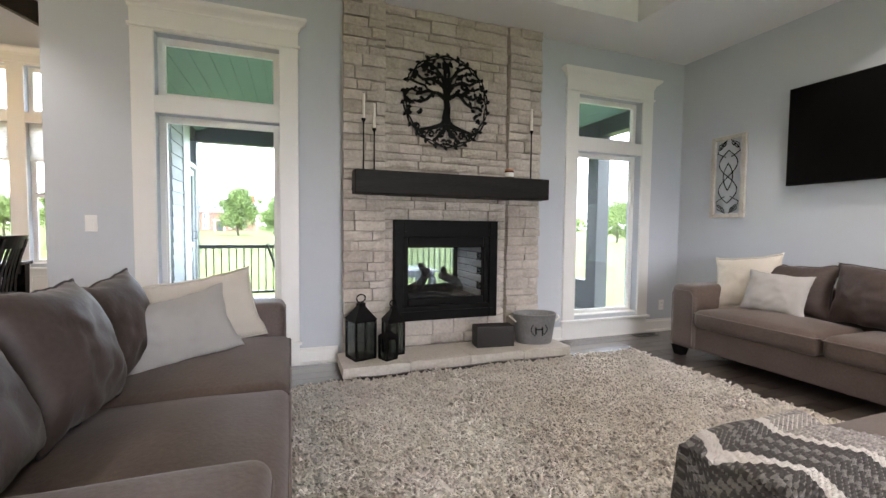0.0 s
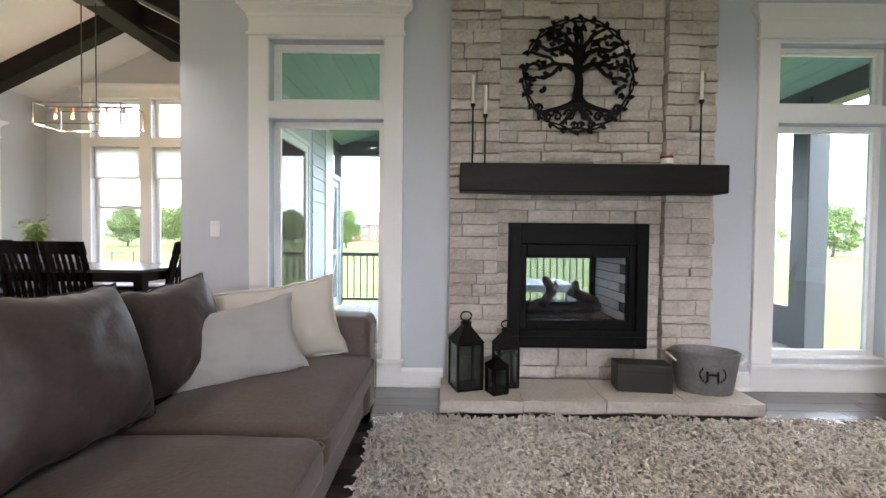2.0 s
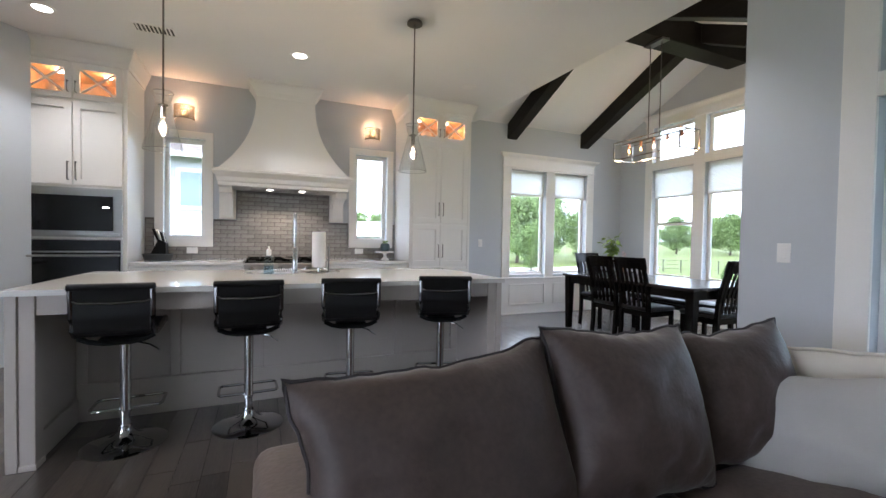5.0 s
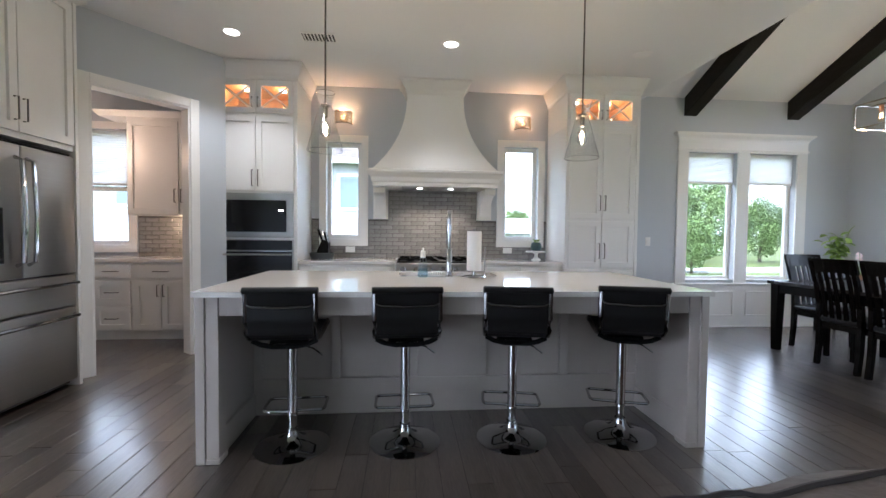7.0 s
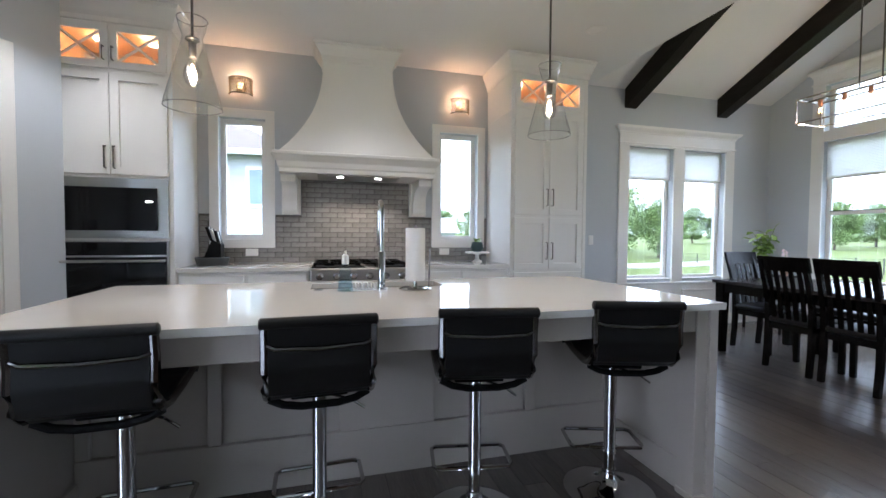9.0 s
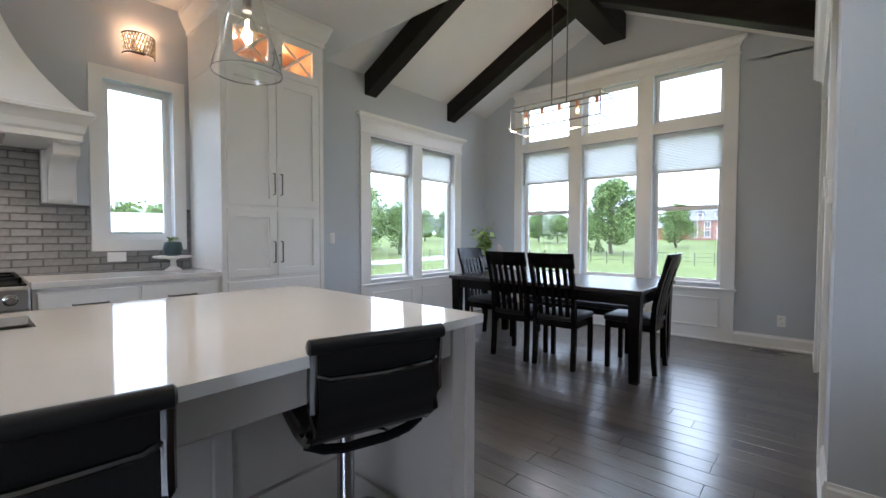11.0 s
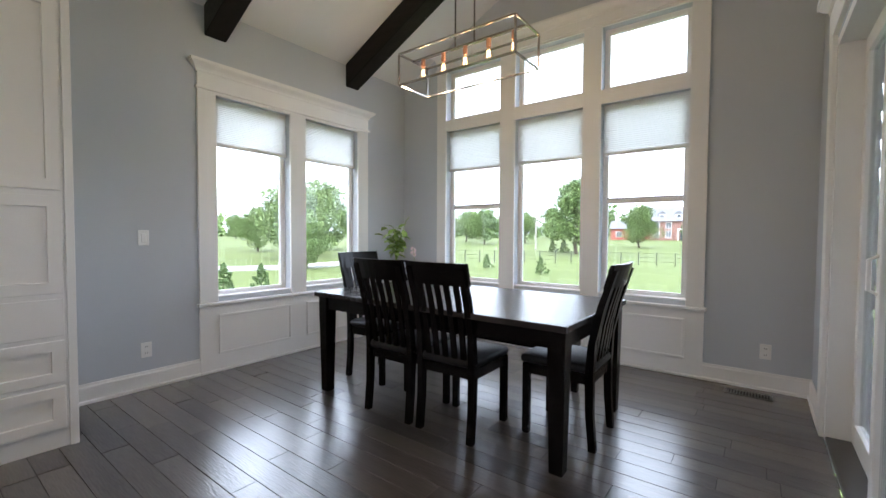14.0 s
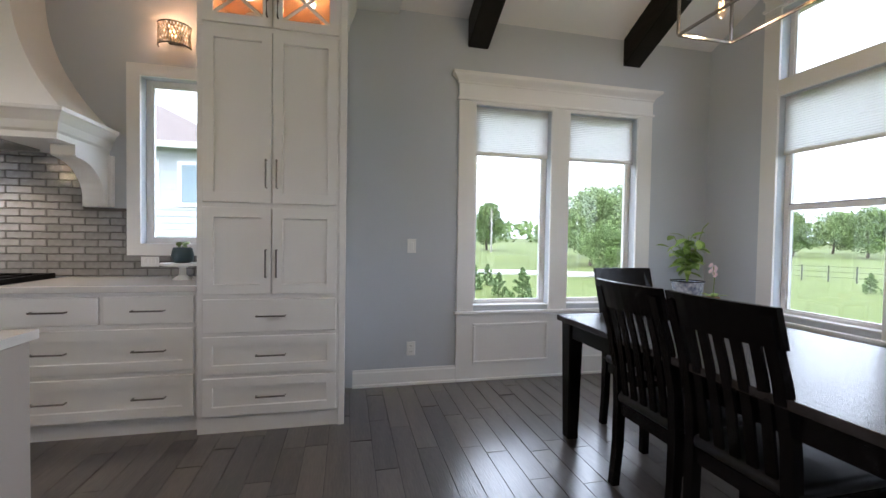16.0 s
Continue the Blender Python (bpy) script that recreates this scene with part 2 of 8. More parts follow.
def crown(bm, x0, x1, yb, steps):
    """A wall moulding: rings of (z, overhang) that grow to the sides and forward (towards -y)."""
    rings = []
    for z, o in steps:
        rings.append([bm.verts.new(c) for c in ((x0 - o, yb, z), (x0 - o, yb - 0.02 - o, z), (x1 + o, yb - 0.02 - o, z), (x1 + o, yb, z))])
    for a, b in zip(rings, rings[1:]):
        for j in range(4):
            bm.faces.new((a[j], a[(j + 1) % 4], b[(j + 1) % 4], b[j]))
    bm.faces.new(list(reversed(rings[0])))
    bm.faces.new(rings[-1])
    return bm


def ring(bm, u0, u1, z0, z1, r, y0, y1):
    """A rectangular frame in one connected piece, r wide, between the planes y0 and y1."""
    def loop(d, y):
        return [bm.verts.new(c) for c in ((u0 + d, y, z0 + d), (u1 - d, y, z0 + d), (u1 - d, y, z1 - d), (u0 + d, y, z1 - d))]
    of, inf, ob_, ib = loop(0, y0), loop(r, y0), loop(0, y1), loop(r, y1)
    for j in range(4):
        k_ = (j + 1) % 4
        bm.faces.new((of[j], of[k_], inf[k_], inf[j]))
        bm.faces.new((ob_[j], ib[j], ib[k_], ob_[k_]))
        bm.faces.new((of[j], ob_[j], ob_[k_], of[k_]))
        bm.faces.new((inf[j], inf[k_], ib[k_], ib[j]))
    return bm


def recessed(bm, u0, u1, z0, z1, r, y0, y1, deep):
    """A panel front at y0 whose field, r inside the edge, lies deep behind it, in one connected piece."""
    def loop(d, y):
        return [bm.verts.new(c) for c in ((u0 + d, y, z0 + d), (u1 - d, y, z0 + d), (u1 - d, y, z1 - d), (u0 + d, y, z1 - d))]
    ls = [loop(0, y1), loop(0, y0 + 0.002), loop(0.002, y0), loop(r, y0), loop(r + 0.002, y0 + deep)]
    for a, b in zip(ls, ls[1:]):
        for j in range(4):
            bm.faces.new((a[j], a[(j + 1) % 4], b[(j + 1) % 4], b[j]))
    bm.faces.new(ls[-1])
    bm.faces.new(ls[0])
    return bm


def mesh_of(name, bm, mat, smooth=False):
    me = bpy.data.meshes.new(name)
    bmesh.ops.recalc_face_normals(bm, faces=bm.faces)
    bm.to_mesh(me)
    bm.free()
    me.materials.append(mat)
    if smooth:
        me.polygons.foreach_set("use_smooth", [True] * len(me.polygons))
        me.set_sharp_from_angle(angle=radians(42))
    return me


def part(name, bm, mat, parent, label="", smooth=False, at=None):
    ob = new(name, mesh_of(name, bm, mat, smooth))
    ob.parent = parent
    if at is not None:
        ob.matrix_basis = at
    return tagged(ob, label) if label else ob


def share(name, me, parent, at):
    ob = new(name, me)
    ob.parent = parent
    ob.matrix_basis = at
    return ob


def thing(name, at, label, category, group="", kind=""):
    ob = new(name)
    ob.empty_display_size = 0.1
    ob.matrix_basis = at
    return tagged(ob, label, category, group, kind)


def solid(name, bm, mat, label, category, kind="structure", smooth=False, at=None, group=""):
    ob = new(name, mesh_of(name, bm, mat, smooth))
    if at is not None:
        ob.matrix_basis = at
    return tagged(ob, label, category, group, kind)


def pierced(bm, u0, u1, z0, z1, w0, w1, holes, along):
    """A wall slab with rectangular holes (u0, u1, z0, z1), along x or y, between the faces w0 and w1."""
    us = sorted({u0, u1, *[h[0] for h in holes], *[h[1] for h in holes]})
    zs = sorted({z0, z1, *[h[2] for h in holes], *[h[3] for h in holes]})
    for ua, ub in zip(us, us[1:]):
        run = None
        for za, zb in [*zip(zs, zs[1:]), (None, None)]:
            free = za is not None and not any(h[0] - 1e-6 <= ua and ub <= h[1] + 1e-6 and h[2] - 1e-6 <= za and zb <= h[3] + 1e-6 for h in holes)
            if free:
                run = (run[0], zb) if run else (za, zb)
            elif run:
                c = (ua, ub, w0, w1) if along == "x" else (w0, w1, ua, ub)
                box(bm, *c, *run)
                run = None
    return bm


# ---------------------------------------------------------------- the plan
XL, XS, XR, YB, YW, YC, ZC = -5.39, -1.345, 4.45, 7.24, 4.07, 4.2, 3.03
PLATE, RIDGE_X, PITCH = 3.07, -3.37, 0.49
APEX = PLATE + (RIDGE_X - XL) * PITCH
YK, YS, T = -1.55, -4.0, 0.18

# ---------------------------------------------------------------- walls
bm = bmesh.new()
pierced(bm, -3.4, YB + T, -0.2, PLATE + 0.05, XL - T, XL, [(-2.72, -2.18, 1.05, 2.42), (0.126, 0.552, 1.15, 2.35), (2.36, 2.81, 1.15, 2.35), (4.865, 5.565, 0.64, 2.36), (5.74, 6.435, 0.64, 2.36)], "y")
solid("wall_west", bm, wall_paint, "blue-grey painted wall of kitchen and dining area with windows", "wall")
bm = bmesh.new()
COLS = [(-4.70, -3.965), (-3.785, -3.06), (-2.89, -2.165)]
pierced(bm, XL, XS + T, -0.2, PLATE, YB, YB + T, [(a, b, 0.64, 2.42) for a, b in COLS] + [(a, b, 2.55, PLATE) for a, b in COLS], "x")
# the gable above the plate, with the tops of the high lights cut out of it
for ua, ub in [(XL, -4.70), (-4.70, -3.965), (-3.965, -3.785), (-3.785, RIDGE_X), (RIDGE_X, -3.06), (-3.06, -2.89), (-2.89, -2.165), (-2.165, XS + T)]:
    low = 3.13 if any(a <= ua and ub <= b for a, b in COLS) else PLATE
    ha, hb = [APEX - abs(u - RIDGE_X) * PITCH + 0.06 for u in (ua, ub)]
    prism(bm, [(ua, low), (ub, low), (ub, hb), (ua, ha)], "y", YB, YB + T)
solid("wall_north", bm, wall_paint, "blue-grey painted gable wall of the dining area", "wall")
bm = bmesh.new()
pierced(bm, YW + T, YB, -0.2, PLATE, XS, XS + T, [(4.62, 6.50, -0.2, 2.33)], "y")
solid("wall_dining_east", bm, wall_paint, "blue-grey painted dining wall with a sliding door", "wall")
bm = bmesh.new()
pierced(bm, XS, XR + T, -0.2, ZC + 0.25, YW, YW + T, [(-0.69, 0.15, 0.24, 1.965), (-0.69, 0.15, 2.09, 2.54), (3.01, 3.85, 0.24, 1.965), (3.01, 3.85, 2.09, 2.54), (1.09, 2.02, 0.36, 1.19)], "x")
solid("wall_fireplace", bm, wall_paint, "blue-grey painted living room wall behind the fireplace", "wall")
solid("wall_east", boxes((XR, XR + T, YS, YW, -0.2, ZC + 0.4)), wall_paint, "pale blue-grey painted wall behind the television", "wall")
# unseen wall; its opening is added to bring more daylight into the living room
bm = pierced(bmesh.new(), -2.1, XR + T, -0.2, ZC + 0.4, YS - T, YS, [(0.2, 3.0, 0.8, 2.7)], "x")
solid("wall_south", bm, wall_paint, "unseen blue-grey painted wall with a wide opening added for daylight", "wall")
bm = boxes((-3.62, XS - 0.6, YK - 0.78, YK - 0.66, -0.2, ZC + 0.2), (-2.05, -1.93, YS, YK - 0.66, -0.2, ZC + 0.2))
solid("wall_kitchen_south", bm, wall_paint, "blue-grey painted wall behind the refrigerator", "wall")

# the slanted wall with the pantry doorway
pa, pb = Vector((-3.66, -1.60)), Vector((-4.68, -0.78))
pl = (pb - pa).length
pang = math.degrees(math.atan2(pb.y - pa.y, pb.x - pa.x))
PD = (0.17, 0.95)
bm = pierced(bmesh.new(), 0, pl, -0.2, ZC + 0.2, 0, 0.12, [(PD[0], PD[1], -0.2, 2.43)], "x")
solid("wall_pantry", bm, wall_paint, "slanted blue-grey painted wall with the pantry doorway", "wall", at=pose(pa.x, pa.y, 0, 0, 0, pang))
solid("wall_pantry_back", boxes((-5.57, -3.5, -3.52, -3.4, -0.2, ZC + 0.2), (-3.62, -3.5, -3.4, -1.62, -0.2, ZC + 0.2)), wall_paint, "plain grey pantry wall", "wall")

# ---------------------------------------------------------------- ceilings
TR = (-0.6, 3.2, -1.2, 3.5)
bm = boxes((XL - T, TR[0], -3.5, YC, ZC, ZC + 0.2), (TR[0], TR[1], TR[3], YW, ZC, ZC + 0.2), (TR[1], XR + T, YS, YW, ZC, ZC + 0.2), (TR[0], TR[1], YS, TR[2], ZC, ZC + 0.2), (-2.0, TR[0], YS, -3.5, ZC, ZC + 0.2))
box(bm, TR[0], TR[1], TR[2], TR[3], ZC + 0.32, ZC + 0.5)
box(bm, TR[0] - 0.1, TR[0], TR[2], TR[3], ZC + 0.2, ZC + 0.5)
box(bm, TR[1], TR[1] + 0.1, TR[2], TR[3], ZC + 0.2, ZC + 0.5)
box(bm, TR[0], TR[1], TR[3], TR[3] + 0.1, ZC + 0.2, ZC + 0.5)
box(bm, TR[0], TR[1], TR[2] - 0.1, TR[2], ZC + 0.2, ZC + 0.5)
# upright face over the edge of the flat ceiling
box(bm, XL, XS, YC - 0.1, YC, ZC + 0.2, APEX + 0.1)
solid("ceiling", bm, ceiling_paint, "white flat ceiling with a raised tray over the rug", "ceiling")
bm = bmesh.new()
for s in (-1, 1):
    xe = XL - T if s < 0 else XS + T
    ze = APEX - abs(xe - RIDGE_X) * PITCH
    prism(bm, [(RIDGE_X, APEX), (xe, ze), (xe, ze + 0.15), (RIDGE_X, APEX + 0.15)], "y", YC - 0.1, YB + T + 0.3)
solid("ceiling_vault", bm, ceiling_paint, "white vaulted ceiling over the dining area", "ceiling")

bm = bmesh.new()
BEAM_Z = 3.68
box(bm, RIDGE_X - 0.14, RIDGE_X + 0.14, YC, YB, BEAM_Z, APEX - 0.03, bevel=0.008)
ridge = thing("ceiling_beams", Matrix(), "black-stained timber ridge beam and rafters under the vault", "beam", kind="structure")
part("ridge_beam", bm, beam_wood, ridge)
for y0 in (4.785, 6.27):
    for s in (-1, 1):
        xw = XL if s < 0 else XS
        xr = RIDGE_X + s * 0.14
        zt, zw = APEX - 0.14 * PITCH + 0.02, APEX - abs(xw - RIDGE_X) * PITCH + 0.02
        bm = prism(bmesh.new(), [(xr, zt), (xw, zw), (xw, zw - 0.26), (xr, zt - 0.26)], "y", y0, y0 + 0.18)
        bmesh.ops.bevel(bm, geom=list(bm.edges), offset=0.008, segments=1, affect="EDGES")
        part("rafter", bm, beam_wood, ridge)

# ---------------------------------------------------------------- windows
def sash(parent, a, b, z0, z1, depth=0.1, bar=0.035, rail=None, tint=None):
    bm = ring(bmesh.new(), a, b, z0, z1, bar, depth - 0.02, depth + 0.03)
    ring(bm, a + bar, b - bar, z0 + bar, z1 - bar, 0.012, depth - 0.012, depth + 0.02)
    f = part("window_frame", bm, trim_paint, parent)
    if rail:
        part("meeting_rail", boxes((a + bar + 0.012, b - bar - 0.012, depth - 0.03, depth + 0.012, rail - 0.022, rail + 0.022), bevel=0.004), trim_paint, parent)
        # thin dark bar standing in for the shadow line along the rail
        part("rail_shadow_strip", boxes((a + bar + 0.012, b - bar - 0.012, depth - 0.026, depth + 0.010, rail + 0.0225, rail + 0.031)), floor_gap, parent)
    p = part("pane", boxes((a + bar * 0.5, b - bar * 0.5, depth + 0.012, depth + 0.018, z0 + bar * 0.5, z1 - bar * 0.5)), tint or pane_glass, parent)
    p.visible_shadow = False


def shade(parent, a, b, z0, z1, depth=0.045):
    """A pleated cellular shade with its bottom rail."""
    bm = bmesh.new()
    n = 48
    prof = [(depth + (0.0035 if i % 2 else 0.0), z0 + 0.028 + (z1 - z0 - 0.028) * i / n) for i in range(n + 1)] + [(depth + 0.02, z1), (depth + 0.02, z0 + 0.028)]
    prism(bm, prof, "x", a + 0.008, b - 0.008)
    s = part("cellular_shade", bm, shade_cloth, parent, "white pleated cellular shade drawn a third down")
    part("bottom_rail", boxes((a + 0.006, b - 0.006, depth - 0.004, depth + 0.024, z0, z0 + 0.03), bevel=0.004), trim_paint, s)


def window(name, at, label, cols, bands, top, head, side=0.15, sill=None, shades=None, rails=None, panels=False, base=0.12, tint=None, outer=None):
    """A cased window on a wall that faces -y: cols of lights, bands of heights, head casing from top to head."""
    w = thing(name, at, label, "window", kind="structure")
    x0, x1 = outer or (cols[0][0] - side, cols[-1][1] + side)
    z0 = bands[0][0]
    sill = z0 - 0.03 if sill is None else sill
    part("casing", boxes((x0, cols[0][0], -0.024, 0, sill, top), bevel=0.003), trim_paint, w)
    part("casing", boxes((cols[-1][1], x1, -0.024, 0, sill, top), bevel=0.003), trim_paint, w)
    for (a, b), (c, d) in zip(cols, cols[1:]):
        part("mullion", boxes((b, c, -0.024, 0, sill, top), bevel=0.003), trim_paint, w)
    for a, b in cols:
        zs = sorted(bands)
        for (p, q), (r, s) in zip(zs, zs[1:]):
            part("transom_bar", boxes((a, b, -0.022, 0, q, r), bevel=0.002), trim_paint, w)
        if top > zs[-1][1]:
            part("head_strip", boxes((a, b, -0.022, 0, zs[-1][1], top), bevel=0.002), trim_paint, w)
    part("frieze", boxes((x0, x1, -0.026, 0, top + 0.022, head - 0.09), bevel=0.002), trim_paint, w)
    part("fillet", boxes((x0 - 0.015, x1 + 0.015, -0.036, 0, top, top + 0.022), bevel=0.004, seg=2), trim_paint, w)
    part("crown", crown(bmesh.new(), x0, x1, 0, [(head - 0.09, 0.008), (head - 0.08, 0.012), (head - 0.07, 0.012), (head - 0.055, 0.022), (head - 0.04, 0.04), (head - 0.03, 0.052), (head - 0.022, 0.055), (head - 0.022, 0.062), (head, 0.065)]), trim_paint, w)
    for a, b in cols:
        for i, (p, q) in enumerate(bands):
            sash(w, a, b, p, q, rail=rails if i == 0 and rails and (a, b) != (cols[1] if len(cols) == 3 else None) else None, tint=tint)
        if shades:
            shade(w, a, b, shades, bands[0][1])
    # stool and lower panel
    part("window_sill", boxes((x0 - 0.02, x1 + 0.02, -0.05, 0, sill - 0.028, sill), bevel=0.006, seg=2), trim_paint, w)
    for a, b in cols:
        part("jamb_sill", boxes((a, b, 0.0, 0.08, bands[0][0], bands[0][0] + 0.012), bevel=0.003), trim_paint, w)
    if panels:
        part("apron", boxes((x0, x1, -0.018, 0, 0.0, sill - 0.028), bevel=0.002), trim_paint, w)
        for a, b in cols:
            z2, z3 = 0.15, sill - 0.11
            bars = [(a, b, -0.03, -0.018, z2, z2 + 0.022), (a, b, -0.03, -0.018, z3 - 0.022, z3), (a, a + 0.022, -0.03, -0.018, z2 + 0.022, z3 - 0.022), (b - 0.022, b, -0.03, -0.018, z2 + 0.022, z3 - 0.022)]
            part("panel_moulding", boxes(*bars, bevel=0.004, seg=2), trim_paint, w)
        part("shoe", boxes((x0, x1, -0.032, -0.018, 0.0, 0.022), bevel=0.004), trim_paint, w)
    else:
        part("apron", boxes((x0, x1, -0.02, 0, 0.0 if sill < 0.3 else sill - 0.09, sill - 0.028), bevel=0.002), trim_paint, w)
    return w


WEST, NORTH, EAST_OF_DINING = pose(XL, 0, 0, 0, 0, 90), pose(0, YB, 0), pose(XS, 0, 0, 0, 0, -90)
window("window_1", pose(0, YW, 0), "tall white-cased window with a transom onto the porch", [(-0.69, 0.15)], [(0.24, 1.965), (2.09, 2.54)], 2.56, 2.78, sill=0.205, tint=porch_pane_glass, outer=(-0.835, 0.293))
window("window_2", pose(0, YW, 0), "tall white-cased window with a transom beside the fireplace", [(3.01, 3.85)], [(0.24, 1.965), (2.09, 2.54)], 2.56, 2.78, sill=0.205, tint=porch_pane_glass, outer=(2.86, 3.99))
window("window_3", WEST, "white double window with half-drawn shades over panelling", [(4.865, 5.565), (5.74, 6.435)], [(0.64, 2.36)], 2.385, 2.61, sill=0.605, shades=1.945, panels=True)
window("window_4", NORTH, "three-part white window wall with high lights and shades", COLS, [(0.64, 2.42), (2.55, 3.13)], 3.15, 3.335, sill=0.60, side=0.135, shades=1.945, rails=1.515, panels=True)


def plain_window(name, at, label, a, b, z0, z1, c=0.085, rail=None):
    w = thing(name, at, label, "window", kind="structure")
    part("casing", ring(bmesh.new(), a - c, b + c, z0 - c, z1 + c, c, -0.022, 0), trim_paint, w)
    sash(w, a, b, z0, z1, rail=rail)
    return w


plain_window("window_5", WEST, "narrow white-cased kitchen window over the counter", 0.126, 0.552, 1.15, 2.35)
plain_window("window_6", WEST, "narrow white-cased kitchen window over the counter", 2.36, 2.81, 1.15, 2.35)
w7 = plain_window("window_7", WEST, "white pantry window with a half-drawn shade", -2.72, -2.18, 1.05, 2.42, rail=1.72)
shade(w7, -2.72, -2.18, 1.76, 2.42)

# sliding glass door of the dining area
door = thing("door_1", EAST_OF_DINING, "white-framed sliding glass door to the porch", "sliding door", kind="structure")
a, b = -6.50, -4.62
part("casing", boxes((a - 0.14, a, -0.024, 0, 0, 2.35), bevel=0.003), trim_paint, door)
part("casing", boxes((b, b + 0.14, -0.024, 0, 0, 2.35), bevel=0.003), trim_paint, door)
part("frieze", boxes((a - 0.14, b + 0.14, -0.026, 0, 2.35, 2.52), bevel=0.002), trim_paint, door)
part("crown", crown(bmesh.new(), a - 0.14, b + 0.14, 0, [(2.52, 0.008), (2.545, 0.014), (2.565, 0.04), (2.585, 0.055), (2.585, 0.062), (2.61, 0.065)]), trim_paint, door)
part("door_frame", boxes((a, a + 0.05, 0.0, 0.17, 0.0, 2.33), (b - 0.05, b, 0.0, 0.17, 0.0, 2.33), (a + 0.05, b - 0.05, 0.0, 0.17, 2.28, 2.33)), trim_paint, door)
part("threshold", boxes((a, b, 0.0, 0.2, 0.0, 0.026), bevel=0.006), nickel, door, "bronze metal sill")
mid = (a + b) / 2
for u0, u1, d in ((a + 0.05, mid + 0.04, 0.11), (mid - 0.04, b - 0.05, 0.05)):
    pnl = part("door_panel", boxes((u0, u0 + 0.07, d, d + 0.045, 0.03, 2.28), (u1 - 0.07, u1, d, d + 0.045, 0.03, 2.28), (u0 + 0.07, u1 - 0.07, d, d + 0.045, 0.03, 0.15), (u0 + 0.07, u1 - 0.07, d, d + 0.045, 2.19, 2.28), bevel=0.003), trim_paint, door)
    g = part("pane", boxes((u0 + 0.06, u1 - 0.06, d + 0.02, d + 0.026, 0.14, 2.2)), pane_glass, pnl)
    g.visible_shadow = False
part("door_handle", tube(bmesh.new(), [(mid, 0.05, 0.96), (mid, 0.022, 0.975), (mid, 0.022, 1.10), (mid, 0.05, 1.115)], 0.009), trim_paint, door)

# baseboards
def baseboard(at, u0, u1):
    bm = prism(bmesh.new(), [(0, 0), (-0.026, 0), (-0.026, 0.018), (-0.016, 0.026), (-0.016, 0.115), (-0.010, 0.125), (-0.008, 0.14), (0, 0.14)], "x", u0, u1)
    solid("baseboard", bm, trim_paint, "white painted baseboard along the wall", "baseboard", at=at)


FIRE = pose(0, YW, 0)
for u0, u1 in ((XS, -0.835), (0.293, 0.60), (2.55, 2.86), (3.99, XR)):
    baseboard(FIRE, u0, u1)
baseboard(WEST, 3.86, 4.715)
baseboard(WEST, 6.585, YB)
baseboard(NORTH, XL, -4.835)
baseboard(NORTH, -2.03, XS)
baseboard(EAST_OF_DINING, -YB, -6.64)
baseboard(EAST_OF_DINING, -4.48, -YW)
baseboard(pose(XR, 0, 0, 0, 0, -90), -YW, -YS)

# ---------------------------------------------------------------- ground, floor base
grass = material("mown_grass", (0.056, 0.080, 0.011), 0.95, vary=0.2, scale=0.06, fine=9, bump=0.3, second=(0.094, 0.122, 0.019))
bm = bmesh.new()
bmesh.ops.create_grid(bm, x_segments=90, y_segments=90, size=900)
for v in bm.verts:
    r = math.hypot(v.co.x, v.co.y)
    v.co.z = -1.8 + 0.0177 * min(max(0, r - 20), 130) + 0.004 * max(0, r - 150) + 1.0 * noise.noise(v.co * 0.012) * min(1, max(0, r - 60) / 100)
solid("ground", bm, grass, "bright green mown lawn and rolling fields", "lawn", smooth=True)
bm = boxes((XL, XS, YC, YB, -0.2, -0.012), (XL, XR, -3.4, YC, -0.2, -0.0125), (-2.0, XR, YS, -3.4, -0.2, -0.013), (XS, XR, YC, YW + T, -0.2, -0.014))
floor_base = solid("floor", bm, floor_gap, "dark grey-brown hardwood plank floor", "floor")

# ---------------------------------------------------------------- kitchen
def bar_pull(parent, u, z, length, upright=True, y=-0.02):
    h = length / 2
    p = [(u, y, z - h), (u, y - 0.03, z - h), (u, y - 0.03, z + h), (u, y, z + h)] if upright else [(u - h, y, z), (u - h, y - 0.03, z), (u + h, y - 0.03, z), (u + h, y, z)]
    part("handle", tube(bmesh.new(), p, 0.0055, 6), nickel, parent, "brushed metal bar pull")


def shaker(parent, u0, u1, z0, z1, name="door", y=0.0, lit=False, rim=0.06, mat=None, flat=False):
    """A recessed-panel front on the plane y, proud towards -y."""
    m = mat or cabinet_paint
    r = min(rim, (z1 - z0) * 0.3)
    if flat:
        return part(name, boxes((u0, u1, y - 0.02, y, z0, z1), bevel=0.003), m, parent)
    if lit:
        bm = ring(bmesh.new(), u0, u1, z0, z1, r, y - 0.02, y)
    else:
        bm = recessed(bmesh.new(), u0, u1, z0, z1, r, y - 0.02, y, 0.018)
    d = part(name, bm, m, parent)
    if lit:
        pn_ = part("pane", boxes((u0 + r - 0.005, u1 - r + 0.005, y - 0.008, y - 0.004, z0 + r - 0.005, z1 - r + 0.005)), lamp_glass, d, "clear glass pane lit warm from inside")
        pn_.visible_shadow = False
        for (ax, az), (bx, bz) in (((u0 + r, z0 + r), (u1 - r, z1 - r)), ((u0 + r, z1 - r), (u1 - r, z0 + r))):
            part("cross_bar", tube(bmesh.new(), [(ax, y - 0.010, az), (bx, y - 0.010, bz)], 0.011, 4), m, d)
    return d


KF = 0.66
KW = pose(XL + KF, 0, 0, 0, 0, 90)


